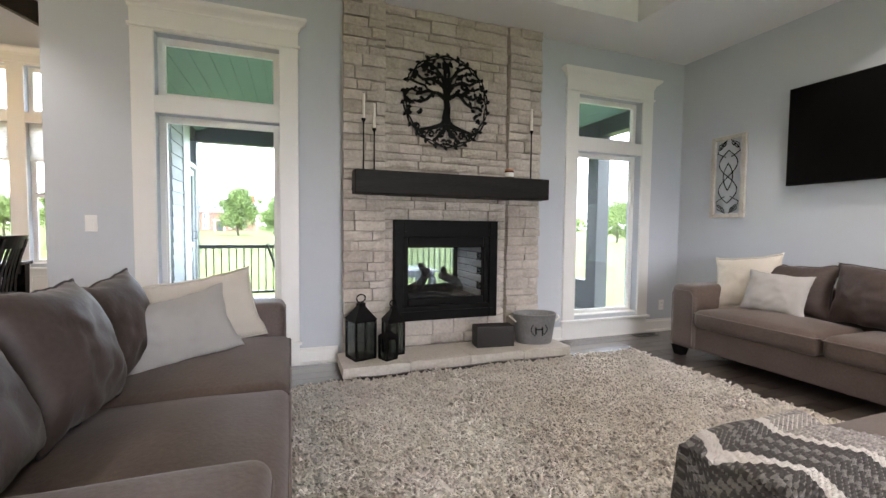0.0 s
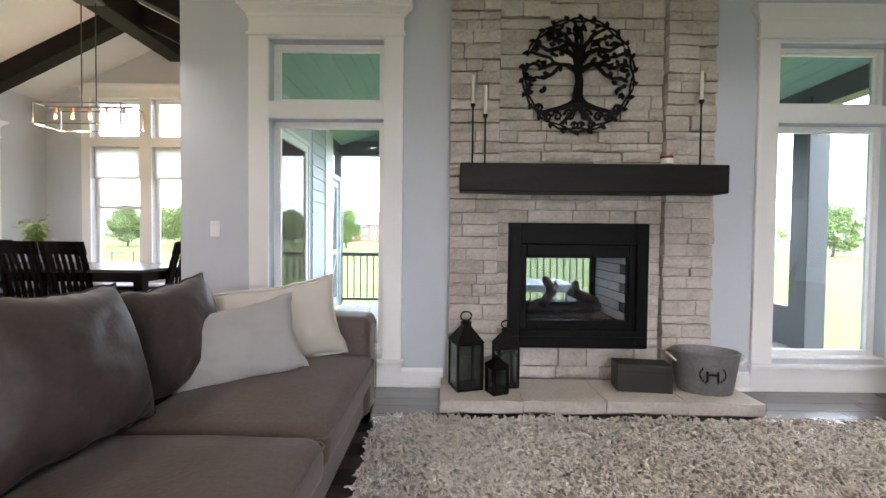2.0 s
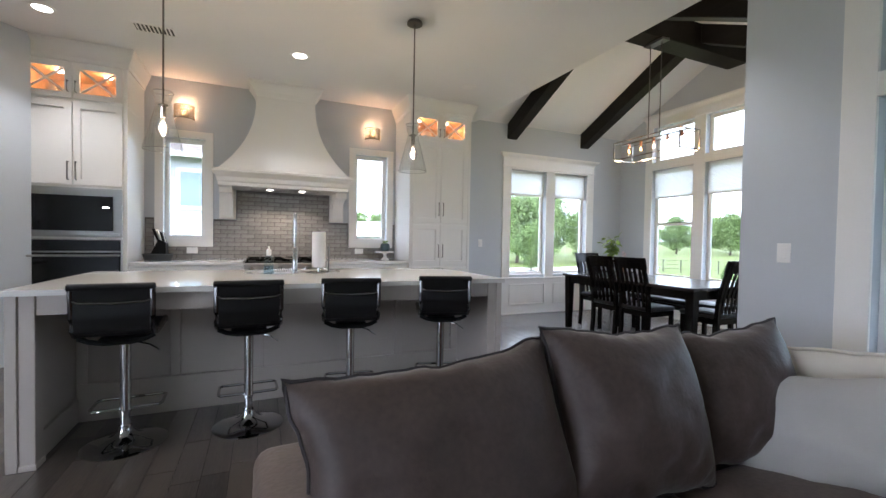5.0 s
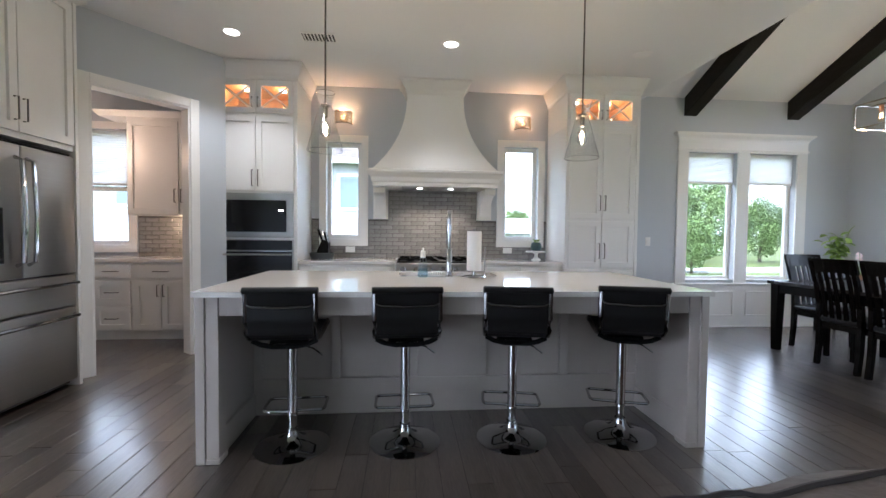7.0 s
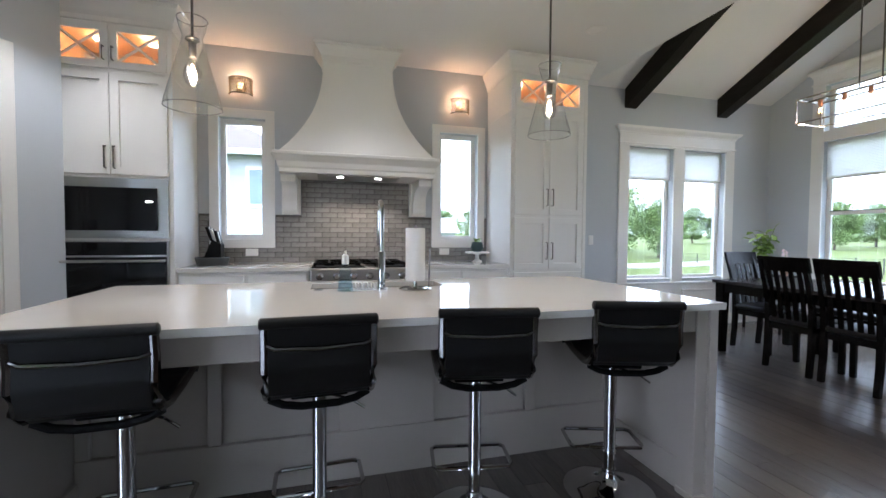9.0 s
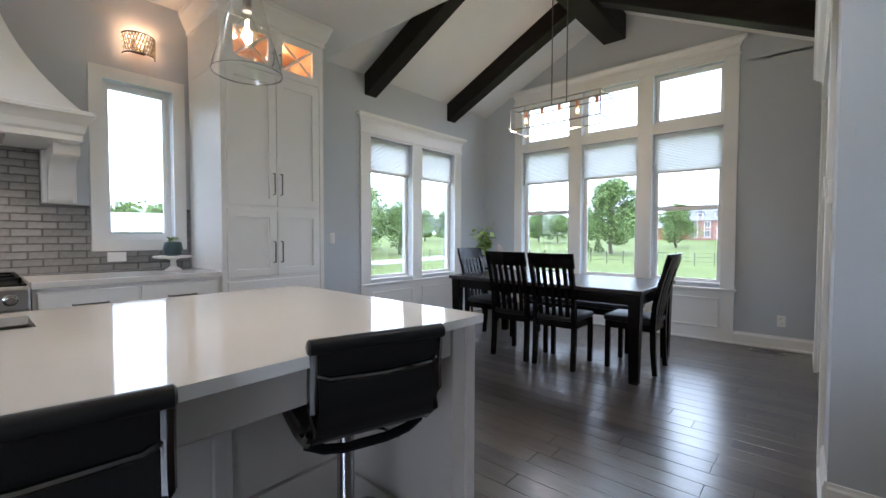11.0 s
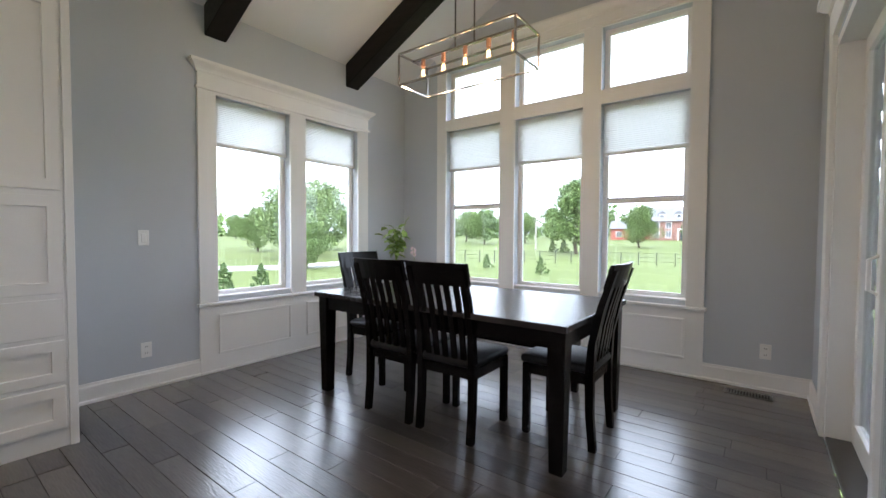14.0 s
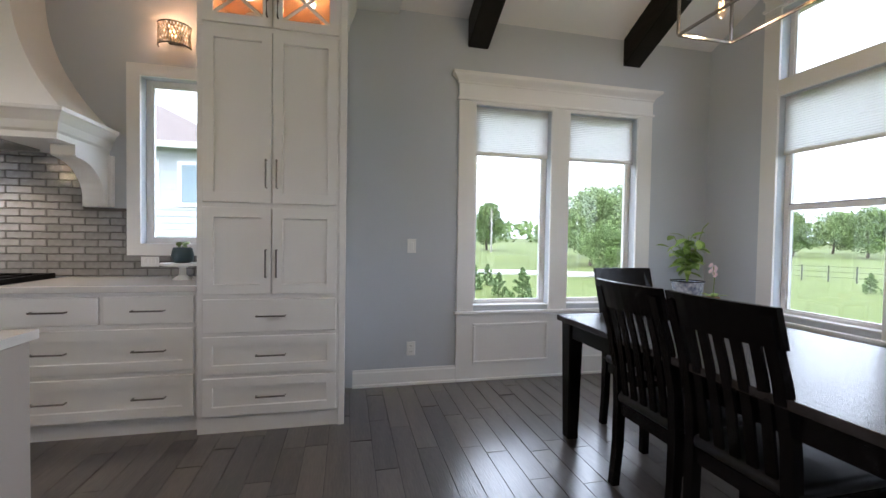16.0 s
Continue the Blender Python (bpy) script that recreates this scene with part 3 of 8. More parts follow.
def cabinet(name, u0, u1, z0, z1, label, depth=KF - 0.01, category="cabinet", inset=0.0, mat=None, at=None):
    c = thing(name, at or KW, label, category)
    part("body", boxes((u0, u1, inset, depth, z0, z1), bevel=0.002), mat or cabinet_paint, c)
    return c


def crown_round(u0, u1):
    bm = bmesh.new()
    rings = []
    for z, o in ((2.84, 0.0), (2.845, 0.012), (2.88, 0.014), (2.91, 0.03), (2.95, 0.045), (2.985, 0.058), (3.0, 0.06), (3.0, 0.066), (3.026, 0.067)):
        rings.append([bm.verts.new(v) for v in ((u0 - o, KF - 0.012, z), (u0 - o, -0.001 - o, z), (u1 + o, -0.001 - o, z), (u1 + o, KF - 0.012, z))])
    for a, b in zip(rings, rings[1:]):
        for j in range(4):
            bm.faces.new((a[j], a[(j + 1) % 4], b[(j + 1) % 4], b[j]))
    bm.faces.new(rings[0])
    bm.faces.new(rings[-1])
    return bm


def lit_top(c, u0, u1):
    """The lit display compartment behind the glass doors, with its lamp and a few glasses."""
    m = (u0 + u1) / 2
    part("outer_side", boxes((u0 - 0.001, u0 + 0.012, -0.001, KF - 0.01, 2.47, 2.85)), cabinet_paint, c)
    part("outer_side", boxes((u1 - 0.012, u1 + 0.001, -0.001, KF - 0.01, 2.47, 2.85)), cabinet_paint, c)
    part("display_box", boxes((u0 + 0.012, u0 + 0.02, 0.0, KF - 0.01, 2.47, 2.85), (u1 - 0.02, u1 - 0.012, 0.0, KF - 0.01, 2.47, 2.85), (u0 + 0.02, u1 - 0.02, KF - 0.03, KF - 0.01, 2.47, 2.85), (u0 + 0.02, u1 - 0.02, 0.0, KF - 0.03, 2.83, 2.85), (u0 + 0.02, u1 - 0.02, 0.0, KF - 0.03, 2.47, 2.485)), cabinet_lining, c, "warm wood lining lit from above")
    for a_, b_ in ((u0, u0 + 0.034), (u1 - 0.034, u1)):
        part("front_stile", boxes((a_, b_, -0.003, 0.0, 2.47, 2.85)), cabinet_paint, c)
    for a_, b_ in ((2.466, 2.492), (2.826, 2.85)):
        part("front_rail", boxes((u0 + 0.034, u1 - 0.034, -0.003, 0.0, a_, b_)), cabinet_paint, c)
    part("centre_stile", boxes((m - 0.02, m + 0.02, -0.001, 0.012, 2.485, 2.83)), cabinet_paint, c)
    for u in (m - 0.2, m + 0.2):
        part("puck_light", lathe(bmesh.new(), [(0.035, 0), (0.035, 0.012)], (u, 0.30, 2.816), 16), led_glow, c)
        lamp("cabinet_lamp", "POINT", (XL + KF - 0.24, u, 2.76), 0.36, (1.0, 0.58, 0.28), 0.02)


def display_glass(u, y, h, r, mat, label, name, category):
    g_ = thing(name, KW @ pose(u, y, 2.485), label, category)
    part("vessel", lathe(bmesh.new(), [(r * 0.7, 0), (r * 0.75, 0.006), (r * 0.25, 0.02), (r * 0.22, h * 0.35), (r, h * 0.6), (r * 0.9, h), (r * 0.82, h), (r * 0.8, h * 0.62)], sides=18), mat, g_, smooth=True)


for u, y, h, r in ((-0.72, 0.2, 0.17, 0.05), (-0.62, 0.28, 0.15, 0.045), (-0.22, 0.22, 0.14, 0.05), (3.60, 0.22, 0.18, 0.05), (3.50, 0.3, 0.15, 0.045)):
    display_glass(u, y, h, r, lip_glass, "clear stemmed glass in the lit display cupboard", "wine_glass", "glass")
display_glass(3.22, 0.2, 0.16, 0.075, trim_paint, "white ceramic vase in the lit display cupboard", "vase", "vase")
display_glass(-0.34, 0.2, 0.05, 0.09, black_metal, "low dark bowl in the lit display cupboard", "bowl", "bowl")

# tall cupboard beside the dining area
c = cabinet("tall_cabinet", 2.93, 3.76, 0.10, 2.47, "tall white shaker pantry cupboard with lit glass top doors")
lit_top(c, 2.93, 3.76)
part("plinth", boxes((2.93, 3.80, 0.01, KF - 0.01, 0.0, 0.10)), cabinet_paint, c)
part("side_panel", boxes((3.76, 3.80, -0.006, KF - 0.01, 0.0, 2.85), bevel=0.002), cabinet_paint, c)
part("cornice", crown_round(2.93, 3.80), cabinet_paint, c)
um = (2.965 + 3.745) / 2
for a, b, s in ((2.965, um - 0.003, 1), (um + 0.003, 3.745, -1)):
    for z0, z1, hz in ((0.86, 1.39, 1.05), (1.42, 2.46, 1.60)):
        d = shaker(c, a, b, z0, z1)
        bar_pull(d, (b - 0.028) if s > 0 else (a + 0.028), hz, 0.17)
    d = shaker(c, a, b, 2.49, 2.83, lit=True, rim=0.055)
    bar_pull(d, (b - 0.028) if s > 0 else (a + 0.028), 2.60, 0.10)
for z0, z1 in ((0.625, 0.83), (0.37, 0.60), (0.115, 0.345)):
    d = shaker(c, 2.965, 3.745, z0, z1, "drawer", flat=z0 > 0.6, rim=0.055)
    bar_pull(d, um, (z0 + z1) / 2, 0.17, False)

# tall oven housing
c = cabinet("tall_cabinet", -0.92, -0.06, 0.10, 2.47, "tall white oven housing with lit glass top doors")
lit_top(c, -0.92, -0.06)
part("plinth", boxes((-0.92, -0.06, 0.05, KF - 0.01, 0.0, 0.10)), cabinet_paint, c)
part("cornice", crown_round(-0.92, -0.06), cabinet_paint, c)
um = -0.49
for a, b, s in ((-0.885, um - 0.003, 1), (um + 0.003, -0.095, -1)):
    d = shaker(c, a, b, 1.665, 2.46)
    bar_pull(d, (b - 0.028) if s > 0 else (a + 0.028), 1.80, 0.17)
    d = shaker(c, a, b, 2.49, 2.83, lit=True, rim=0.055)
    bar_pull(d, (b - 0.028) if s > 0 else (a + 0.028), 2.60, 0.10)
d = shaker(c, -0.885, -0.095, 0.12, 0.40, "drawer")
bar_pull(d, um, 0.26, 0.17, False)
mw = thing("microwave", KW, "built-in stainless microwave with a black glass door", "microwave")
part("trim_frame", boxes((-0.885, -0.095, -0.022, 0, 1.165, 1.64), bevel=0.003), steel, mw)
d = part("door", boxes((-0.81, -0.17, -0.034, -0.022, 1.225, 1.565), bevel=0.004), black_glass, mw)
part("display", boxes((-0.25, -0.20, -0.036, -0.034, 1.45, 1.462)), led_glow, d, "small lit clock bar")
part("handle_strip", boxes((-0.86, -0.12, -0.03, -0.022, 1.175, 1.205), bevel=0.003), steel, mw)
ov = thing("wall_oven", KW, "built-in black glass wall oven with a steel handle", "oven")
part("body", boxes((-0.885, -0.095, -0.022, 0, 0.42, 1.145), bevel=0.003), steel, ov)
part("control_panel", boxes((-0.87, -0.11, -0.032, -0.022, 1.03, 1.135), bevel=0.003), black_glass, ov)
part("door", boxes((-0.87, -0.11, -0.04, -0.022, 0.45, 1.015), bevel=0.004), black_glass, ov)
part("handle", tube(bmesh.new(), [(-0.86, -0.03, 0.985), (-0.86, -0.075, 0.985), (-0.12, -0.075, 0.985), (-0.12, -0.03, 0.985)], 0.011), steel, ov)

# base units under the counter, and the range
KB = pose(XL + 0.62, 0, 0, 0, 0, 90)


def base_unit(u0, u1):
    c = cabinet("base_cabinet", u0, u1, 0.10, 0.872, "white shaker base cabinet with three rows of drawers", depth=0.61, at=KB)
    part("plinth", boxes((u0, u1, 0.05, 0.6, 0.0, 0.10)), cabinet_paint, c)
    m = (u0 + u1) / 2
    for a, b in ((u0 + 0.02, m - 0.012), (m + 0.012, u1 - 0.02)):
        d = shaker(c, a, b, 0.685, 0.85, "drawer", flat=True)
        bar_pull(d, (a + b) / 2, 0.767, 0.17, False)
    for z0, z1 in ((0.40, 0.655), (0.12, 0.37)):
        d = shaker(c, u0 + 0.02, u1 - 0.02, z0, z1, "drawer")
        for q in (0.25, 0.75):
            bar_pull(d, u0 + (u1 - u0) * q, (z0 + z1) / 2, 0.17, False)


base_unit(-0.055, 0.99)
base_unit(1.91, 2.925)
for u0, u1 in ((-0.055, 0.995), (1.905, 2.925)):
    t_ = thing("countertop", KB, "white quartz countertop along the kitchen wall", "countertop")
    part("slab", boxes((u0, u1, -0.035, 0.612, 0.875, 0.915), bevel=0.004, seg=2), quartz, t_)
rg = thing("range_cooker", KB, "stainless range with six round knobs and black grates", "range")
part("body", boxes((1.0, 1.9, -0.04, 0.6, 0.08, 0.90), bevel=0.004), steel, rg)
part("front_panel", boxes((1.0, 1.9, -0.075, -0.04, 0.765, 0.895), bevel=0.012, seg=2), steel, rg)
part("oven_door", boxes((1.02, 1.88, -0.065, -0.04, 0.14, 0.75), bevel=0.006), steel, rg)
part("door_window", boxes((1.2, 1.7, -0.069, -0.065, 0.3, 0.6)), black_glass, rg)
part("door_handle", tube(bmesh.new(), [(1.06, -0.06, 0.70), (1.06, -0.12, 0.70), (1.84, -0.12, 0.70), (1.84, -0.06, 0.70)], 0.013), steel, rg)
for i in range(6):
    k_ = lathe(bmesh.new(), [(0.032, 0), (0.032, 0.006), (0.024, 0.010), (0.022, 0.04), (0.018, 0.044)], sides=16)
    part("knob", k_, chrome, rg, smooth=True, at=pose(1.08 + i * 0.148, -0.075, 0.83, 90, 0, 0))
part("cooktop", boxes((1.01, 1.89, -0.03, 0.59, 0.90, 0.912), bevel=0.003), black_metal, rg)
for i in range(3):
    a = 1.03 + i * 0.285
    bm = boxes((a, a + 0.27, 0.0, 0.015, 0.93, 0.945), (a, a + 0.27, 0.535, 0.55, 0.93, 0.945), (a, a + 0.015, 0.0, 0.55, 0.912, 0.945), (a + 0.255, a + 0.27, 0.0, 0.55, 0.912, 0.945), (a + 0.125, a + 0.145, 0.0, 0.55, 0.93, 0.945), (a, a + 0.27, 0.265, 0.28, 0.93, 0.945))
    part("grate", bm, black_metal, rg)
    for y in (0.14, 0.41):
        part("burner", lathe(bmesh.new(), [(0.05, 0), (0.05, 0.012), (0.03, 0.018)], (a + 0.135, y, 0.912), 14), black_metal, rg)

# hood: flared plaster body on a moulded shelf with two corbels
hood = thing("range_hood", pose(XL, 0, 0, 0, 0, 90), "flared white range hood with a moulded shelf", "range hood")
bm = bmesh.new()
HC, rings = 1.447, []
for i in range(25):
    f = i / 24
    z = 1.955 + f * (2.87 - 1.955)
    k_ = (1 - f) ** 2.3
    hw, dp = 0.335 + 0.385 * k_, 0.33 + 0.20 * k_
    rings.append([bm.verts.new(v) for v in ((HC - hw, 0, z), (HC - hw, -dp, z), (HC + hw, -dp, z), (HC + hw, 0, z))])
for a, b in zip(rings, rings[1:]):
    for j in range(3):
        bm.faces.new((a[j], a[j + 1], b[j + 1], b[j]))
bm.faces.new(rings[0])
bm.faces.new(rings[-1])
part("flared_body", bm, cabinet_paint, hood, smooth=True)


def ringed(steps):
    bm, rs = bmesh.new(), []
    for z, hw, dp in steps:
        rs.append([bm.verts.new(v) for v in ((HC - hw, 0, z), (HC - hw, -dp, z), (HC + hw, -dp, z), (HC + hw, 0, z))])
    for a, b in zip(rs, rs[1:]):
        for j in range(4):
            bm.faces.new((a[j], a[(j + 1) % 4], b[(j + 1) % 4], b[j]))
    bm.faces.new(rs[0])
    bm.faces.new(rs[-1])
    return bm


part("top_crown", ringed([(2.86, 0.335, 0.33), (2.88, 0.345, 0.34), (2.92, 0.355, 0.35), (2.97, 0.39, 0.385), (3.0, 0.41, 0.405), (3.0, 0.42, 0.415), (3.028, 0.425, 0.42)]), cabinet_paint, hood)
part("shelf_moulding", ringed([(1.765, 0.715, 0.555), (1.80, 0.715, 0.555), (1.815, 0.725, 0.565), (1.86, 0.735, 0.575), (1.895, 0.755, 0.595), (1.91, 0.765, 0.605), (1.918, 0.775, 0.615), (1.94, 0.775, 0.615), (1.955, 0.735, 0.56)]), cabinet_paint, hood)
part("insert", boxes((1.06, 1.83, -0.50, -0.14, 1.755, 1.767)), steel, hood, "stainless extractor insert")
for u in (1.27, 1.63):
    part("hood_lamp", lathe(bmesh.new(), [(0.03, 0), (0.03, 0.006)], (u, -0.40, 1.749), 14), led_glow, hood)
for u0 in (0.705, 2.015):
    prof = [(0, 1.41), (-0.06, 1.41), (-0.075, 1.43)] + [(-0.085 - 0.30 * (1 - math.cos(f)) ** 1.0, 1.45 + 0.24 * math.sin(f)) for f in [radians(a) for a in range(0, 91, 9)]] + [(-0.40, 1.70), (-0.40, 1.765), (0, 1.765)]
    part("corbel", prism(bmesh.new(), prof, "x", u0 + 0.025, u0 + 0.155), cabinet_paint, hood)
    part("corbel_plate", boxes((u0, u0 + 0.18, -0.045, 0, 1.405, 1.765), bevel=0.004), cabinet_paint, hood)
for u in (1.27, 1.63):
    lamp("hood_spot", "SPOT", (XL + 0.40, u, 1.74), 2.2, (1.0, 0.80, 0.58), 0.02, (XL + 0.2, u, 0.9))

# sconces over the kitchen windows
# nickel strands in a paler, warmer colour that carries the glow of the bulb
bright_wire = material("glow_toned_wire", (0.62, 0.50, 0.38), 0.25, 1.0, vary=0.1, bump=0)
for u in (0.335, 2.585):
    s_ = thing("wall_sconce", pose(XL, u, 2.64, 0, 0, 90), "small drum sconce of woven metal with a glowing bulb", "wall lamp", "kitchen sconces")
    part("backplate", boxes((-0.045, 0.045, -0.02, 0, -0.05, 0.05), bevel=0.006), nickel, s_)
    bm = bmesh.new()
    for z in (-0.075, 0.075):
        part("rim", tube(bmesh.new(), [(0.105 * math.cos(a), -0.02 - 0.105 * math.sin(a), z) for a in [math.pi * i / 16 for i in range(17)]], 0.006, 6), nickel, s_)
    for i in range(16):
        a0, a1 = math.pi * i / 16, math.pi * (i + 2.2) / 16
        for f, g in ((a0, a1), (a1, a0)):
            if max(f, g) < math.pi:
                part("strand", tube(bmesh.new(), [(0.105 * math.cos(f + (g - f) * q), -0.02 - 0.105 * math.sin(f + (g - f) * q), -0.075 + 0.15 * q) for q in (0, 0.33, 0.67, 1)], 0.0045, 4), bright_wire, s_)
    for z in (-0.04, 0.0, 0.04):
        part("strand", tube(bmesh.new(), [(0.105 * math.cos(a), -0.02 - 0.105 * math.sin(a), z + 0.012 * math.sin(9 * a)) for a in [math.pi * i / 24 for i in range(25)]], 0.003, 4), bright_wire, s_)
    part("bulb", lathe(bmesh.new(), [(0.008, -0.03), (0.02, -0.01), (0.024, 0.01), (0.016, 0.03), (0.005, 0.04)], (0, -0.065, 0), 12), bulb_glow, s_, "small glowing bulb", smooth=True)
    lamp("sconce_lamp", "POINT", (XL + 0.065, u, 2.695), 0.4, (1.0, 0.55, 0.28), 0.006)

# ---------------------------------------------------------------- island
IX0, IX1, IY0, IY1 = -3.53, -2.285, 0.02, 2.865
isl = thing("kitchen_island", Matrix(), "pale grey panelled kitchen island with open seating side", "kitchen island")
for yo, d in ((IY0 + 0.01, 1), (IY1 - 0.01, -1)):
    ya, yb, yc = yo, yo + d * 0.048, yo + d * 0.115
    part("end_panel", boxes((IX0 + 0.03, IX1 - 0.03, min(ya, yb), max(ya, yb), 0.0, 0.884), bevel=0.003), island_paint, isl)
    part("corner_post", boxes((IX1 - 0.13, IX1 - 0.038, min(yb, yc), max(yb, yc), 0.0, 0.884), bevel=0.003), island_paint, isl)
    part("side_board", boxes((IX0 + 0.05, IX1 - 0.13, min(yb, yb + d * 0.035), max(yb, yb + d * 0.035), 0.0, 0.884)), island_paint, isl)
    part("side_rail", boxes((-2.92, IX1 - 0.13, min(yb + d * 0.035, yb + d * 0.05), max(yb + d * 0.035, yb + d * 0.05), 0.0, 0.15), bevel=0.003), island_paint, isl)
    part("foot_block", boxes((IX1 - 0.135, IX1 - 0.031, min(yb, yc + d * 0.006), max(yb, yc + d * 0.006), 0.0, 0.03), bevel=0.003), island_paint, isl)
IYA, IYB = IY0 + 0.095, IY1 - 0.095
part("body", boxes((IX0 + 0.03, -2.94, IYA, IYB, 0.0, 0.70)), island_paint, isl)
part("sink_side", boxes((IX0 + 0.03, IX0 + 0.07, IYA, IYB, 0.70, 0.884)), island_paint, isl)
part("apron_rail", boxes((IX1 - 0.075, IX1 - 0.045, IY0 + 0.125, IY1 - 0.125, 0.782, 0.884), bevel=0.003), island_paint, isl)
part("back_panel", boxes((-2.94, -2.93, IYA, IYB, 0.70, 0.884)), island_paint, isl)
part("base_rail", boxes((-2.94, -2.913, IYA, IYB, 0.0, 0.24), bevel=0.003), island_paint, isl)
for y0, y1 in ((IYA, 0.17), (0.62, 0.68), (1.20, 1.68), (2.20, 2.26), (2.71, IYB)):
    part("stile", boxes((-2.94, -2.916, y0, y1, 0.24, 0.884), bevel=0.003), island_paint, isl)
top = thing("island_worktop", Matrix(), "white polished quartz island top with an undermount sink", "countertop")
SX0, SX1, SY0, SY1 = -3.42, -3.16, 1.06, 1.80
bm = boxes((IX0, SX0, IY0 + 0.006, IY1 - 0.004, 0.886, 0.915), (SX1, IX1, IY0 + 0.006, IY1 - 0.004, 0.886, 0.915), (SX0, SX1, IY0 + 0.006, SY0, 0.886, 0.915), (SX0, SX1, SY1, IY1 - 0.004, 0.886, 0.915))
part("slab", bm, quartz, top)
sk_ = thing("sink", Matrix(), "stainless undermount sink in the island", "sink")
part("basin", boxes((SX0 - 0.01, SX1 + 0.01, SY0 - 0.01, SY1 + 0.01, 0.705, 0.712), (SX0 - 0.012, SX0, SY0, SY1, 0.71, 0.874), (SX1, SX1 + 0.012, SY0, SY1, 0.71, 0.874), (SX0, SX1, SY0 - 0.012, SY0, 0.71, 0.874), (SX0, SX1, SY1, SY1 + 0.012, 0.71, 0.874)), steel, sk_)
# spring-neck tap
fx, fy = -3.07, 1.425
tap = thing("kitchen_tap", pose(fx, fy, 0.915), "tall chrome kitchen tap with an upright pull-down neck", "tap")
part("base", lathe(bmesh.new(), [(0.028, 0), (0.028, 0.008), (0.02, 0.014), (0.02, 0.20), (0.016, 0.205)], sides=18), chrome, tap, smooth=True)
neck = [(0, 0, 0.2), (0, 0, 0.425)] + [(-0.045 + 0.045 * math.cos(a), 0, 0.425 + 0.045 * math.sin(a)) for a in [math.pi * i / 8 for i in range(1, 9)]] + [(-0.09, 0, 0.36)]
part("neck", tube(bmesh.new(), neck, 0.0145, 10), chrome, tap, smooth=True)
part("spray_head", tube(bmesh.new(), [(-0.09, 0, 0.37), (-0.09, 0, 0.24), (-0.09, 0, 0.225)], 0.017, 12, radii=[0.014, 0.019, 0.016]), chrome, tap, smooth=True)
part("holder_arm", tube(bmesh.new(), [(0, 0, 0.27), (-0.085, 0, 0.27)], 0.007, 8), chrome, tap)
part("lever", tube(bmesh.new(), [(0, 0, 0.115), (0, -0.07, 0.12), (0, -0.11, 0.14)], 0.0065, 8), chrome, tap)
# paper roll on its stand
roll = thing("paper_towel_holder", pose(-3.03, 1.60, 0.915), "white paper towel roll on a round chrome stand", "kitchen roll")
part("stand", lathe(bmesh.new(), [(0.085, 0), (0.088, 0.006), (0.07, 0.014), (0.012, 0.016), (0.010, 0.05)], sides=28), chrome, roll, smooth=True)
part("post", tube(bmesh.new(), [(0, 0, 0.01), (0, 0, 0.345)], 0.007, 8), chrome, roll)
part("tension_arm", tube(bmesh.new(), [(0.0, 0.075, 0.012), (0, 0.08, 0.22)], 0.005, 8), chrome, roll)
paper = material("white_paper_towel", (0.82, 0.81, 0.79), 0.95, vary=0.02, bump=0.08)
part("paper_roll", lathe(bmesh.new(), [(0.02, 0.05), (0.05, 0.05), (0.052, 0.055), (0.052, 0.325), (0.05, 0.33), (0.02, 0.33)], sides=28), paper, roll, smooth=True)
# soap bottle
soap = thing("soap_dispenser", pose(-3.04, 1.235, 0.915), "clear plastic soap bottle with a pale blue soap and white pump", "soap bottle")
part("bottle", lathe(bmesh.new(), [(0.036, 0), (0.04, 0.006), (0.034, 0.07), (0.026, 0.125), (0.017, 0.145)], sides=20), glass("clear_bottle_plastic", (0.86, 0.93, 0.97), 0.06), soap, smooth=True)
part("liquid", lathe(bmesh.new(), [(0.033, 0.004), (0.036, 0.008), (0.031, 0.06)], sides=20), glass("pale_blue_soap", (0.78, 0.88, 0.93), 0.05), soap, smooth=True)
part("pump", tube(bmesh.new(), [(0, 0, 0.14), (0, 0, 0.185), (0, 0.0, 0.20), (0.03, 0, 0.205), (0.045, 0, 0.195)], 0.008, 8, radii=[0.018, 0.017, 0.009, 0.007, 0.005]), white_plastic, soap)
# ribbed sponge tray and a sink button
tray = thing("sponge_tray", pose(-3.09, 1.335, 0.915), "small ribbed white sponge tray behind the tap", "tray")
part("base", boxes((-0.035, 0.035, -0.07, 0.07, 0, 0.006)), white_plastic, tray)
for i in range(9):
    part("rib", boxes((-0.035, 0.035, -0.066 + i * 0.016, -0.060 + i * 0.016, 0.006, 0.035), bevel=0.002), white_plastic, tray)
btn = thing("air_switch", pose(-3.10, 1.10, 0.915), "small round chrome disposal switch in the worktop", "switch")
part("button", lathe(bmesh.new(), [(0.022, 0), (0.022, 0.005), (0.014, 0.009)], sides=18), chrome, btn, smooth=True)

# ---------------------------------------------------------------- bar stools
# same chrome with dim reflections put into a darker base colour
shaded_chrome = material("shaded_polished_chrome", (0.17, 0.165, 0.165), 0.1, 1.0, vary=0.02, bump=0)


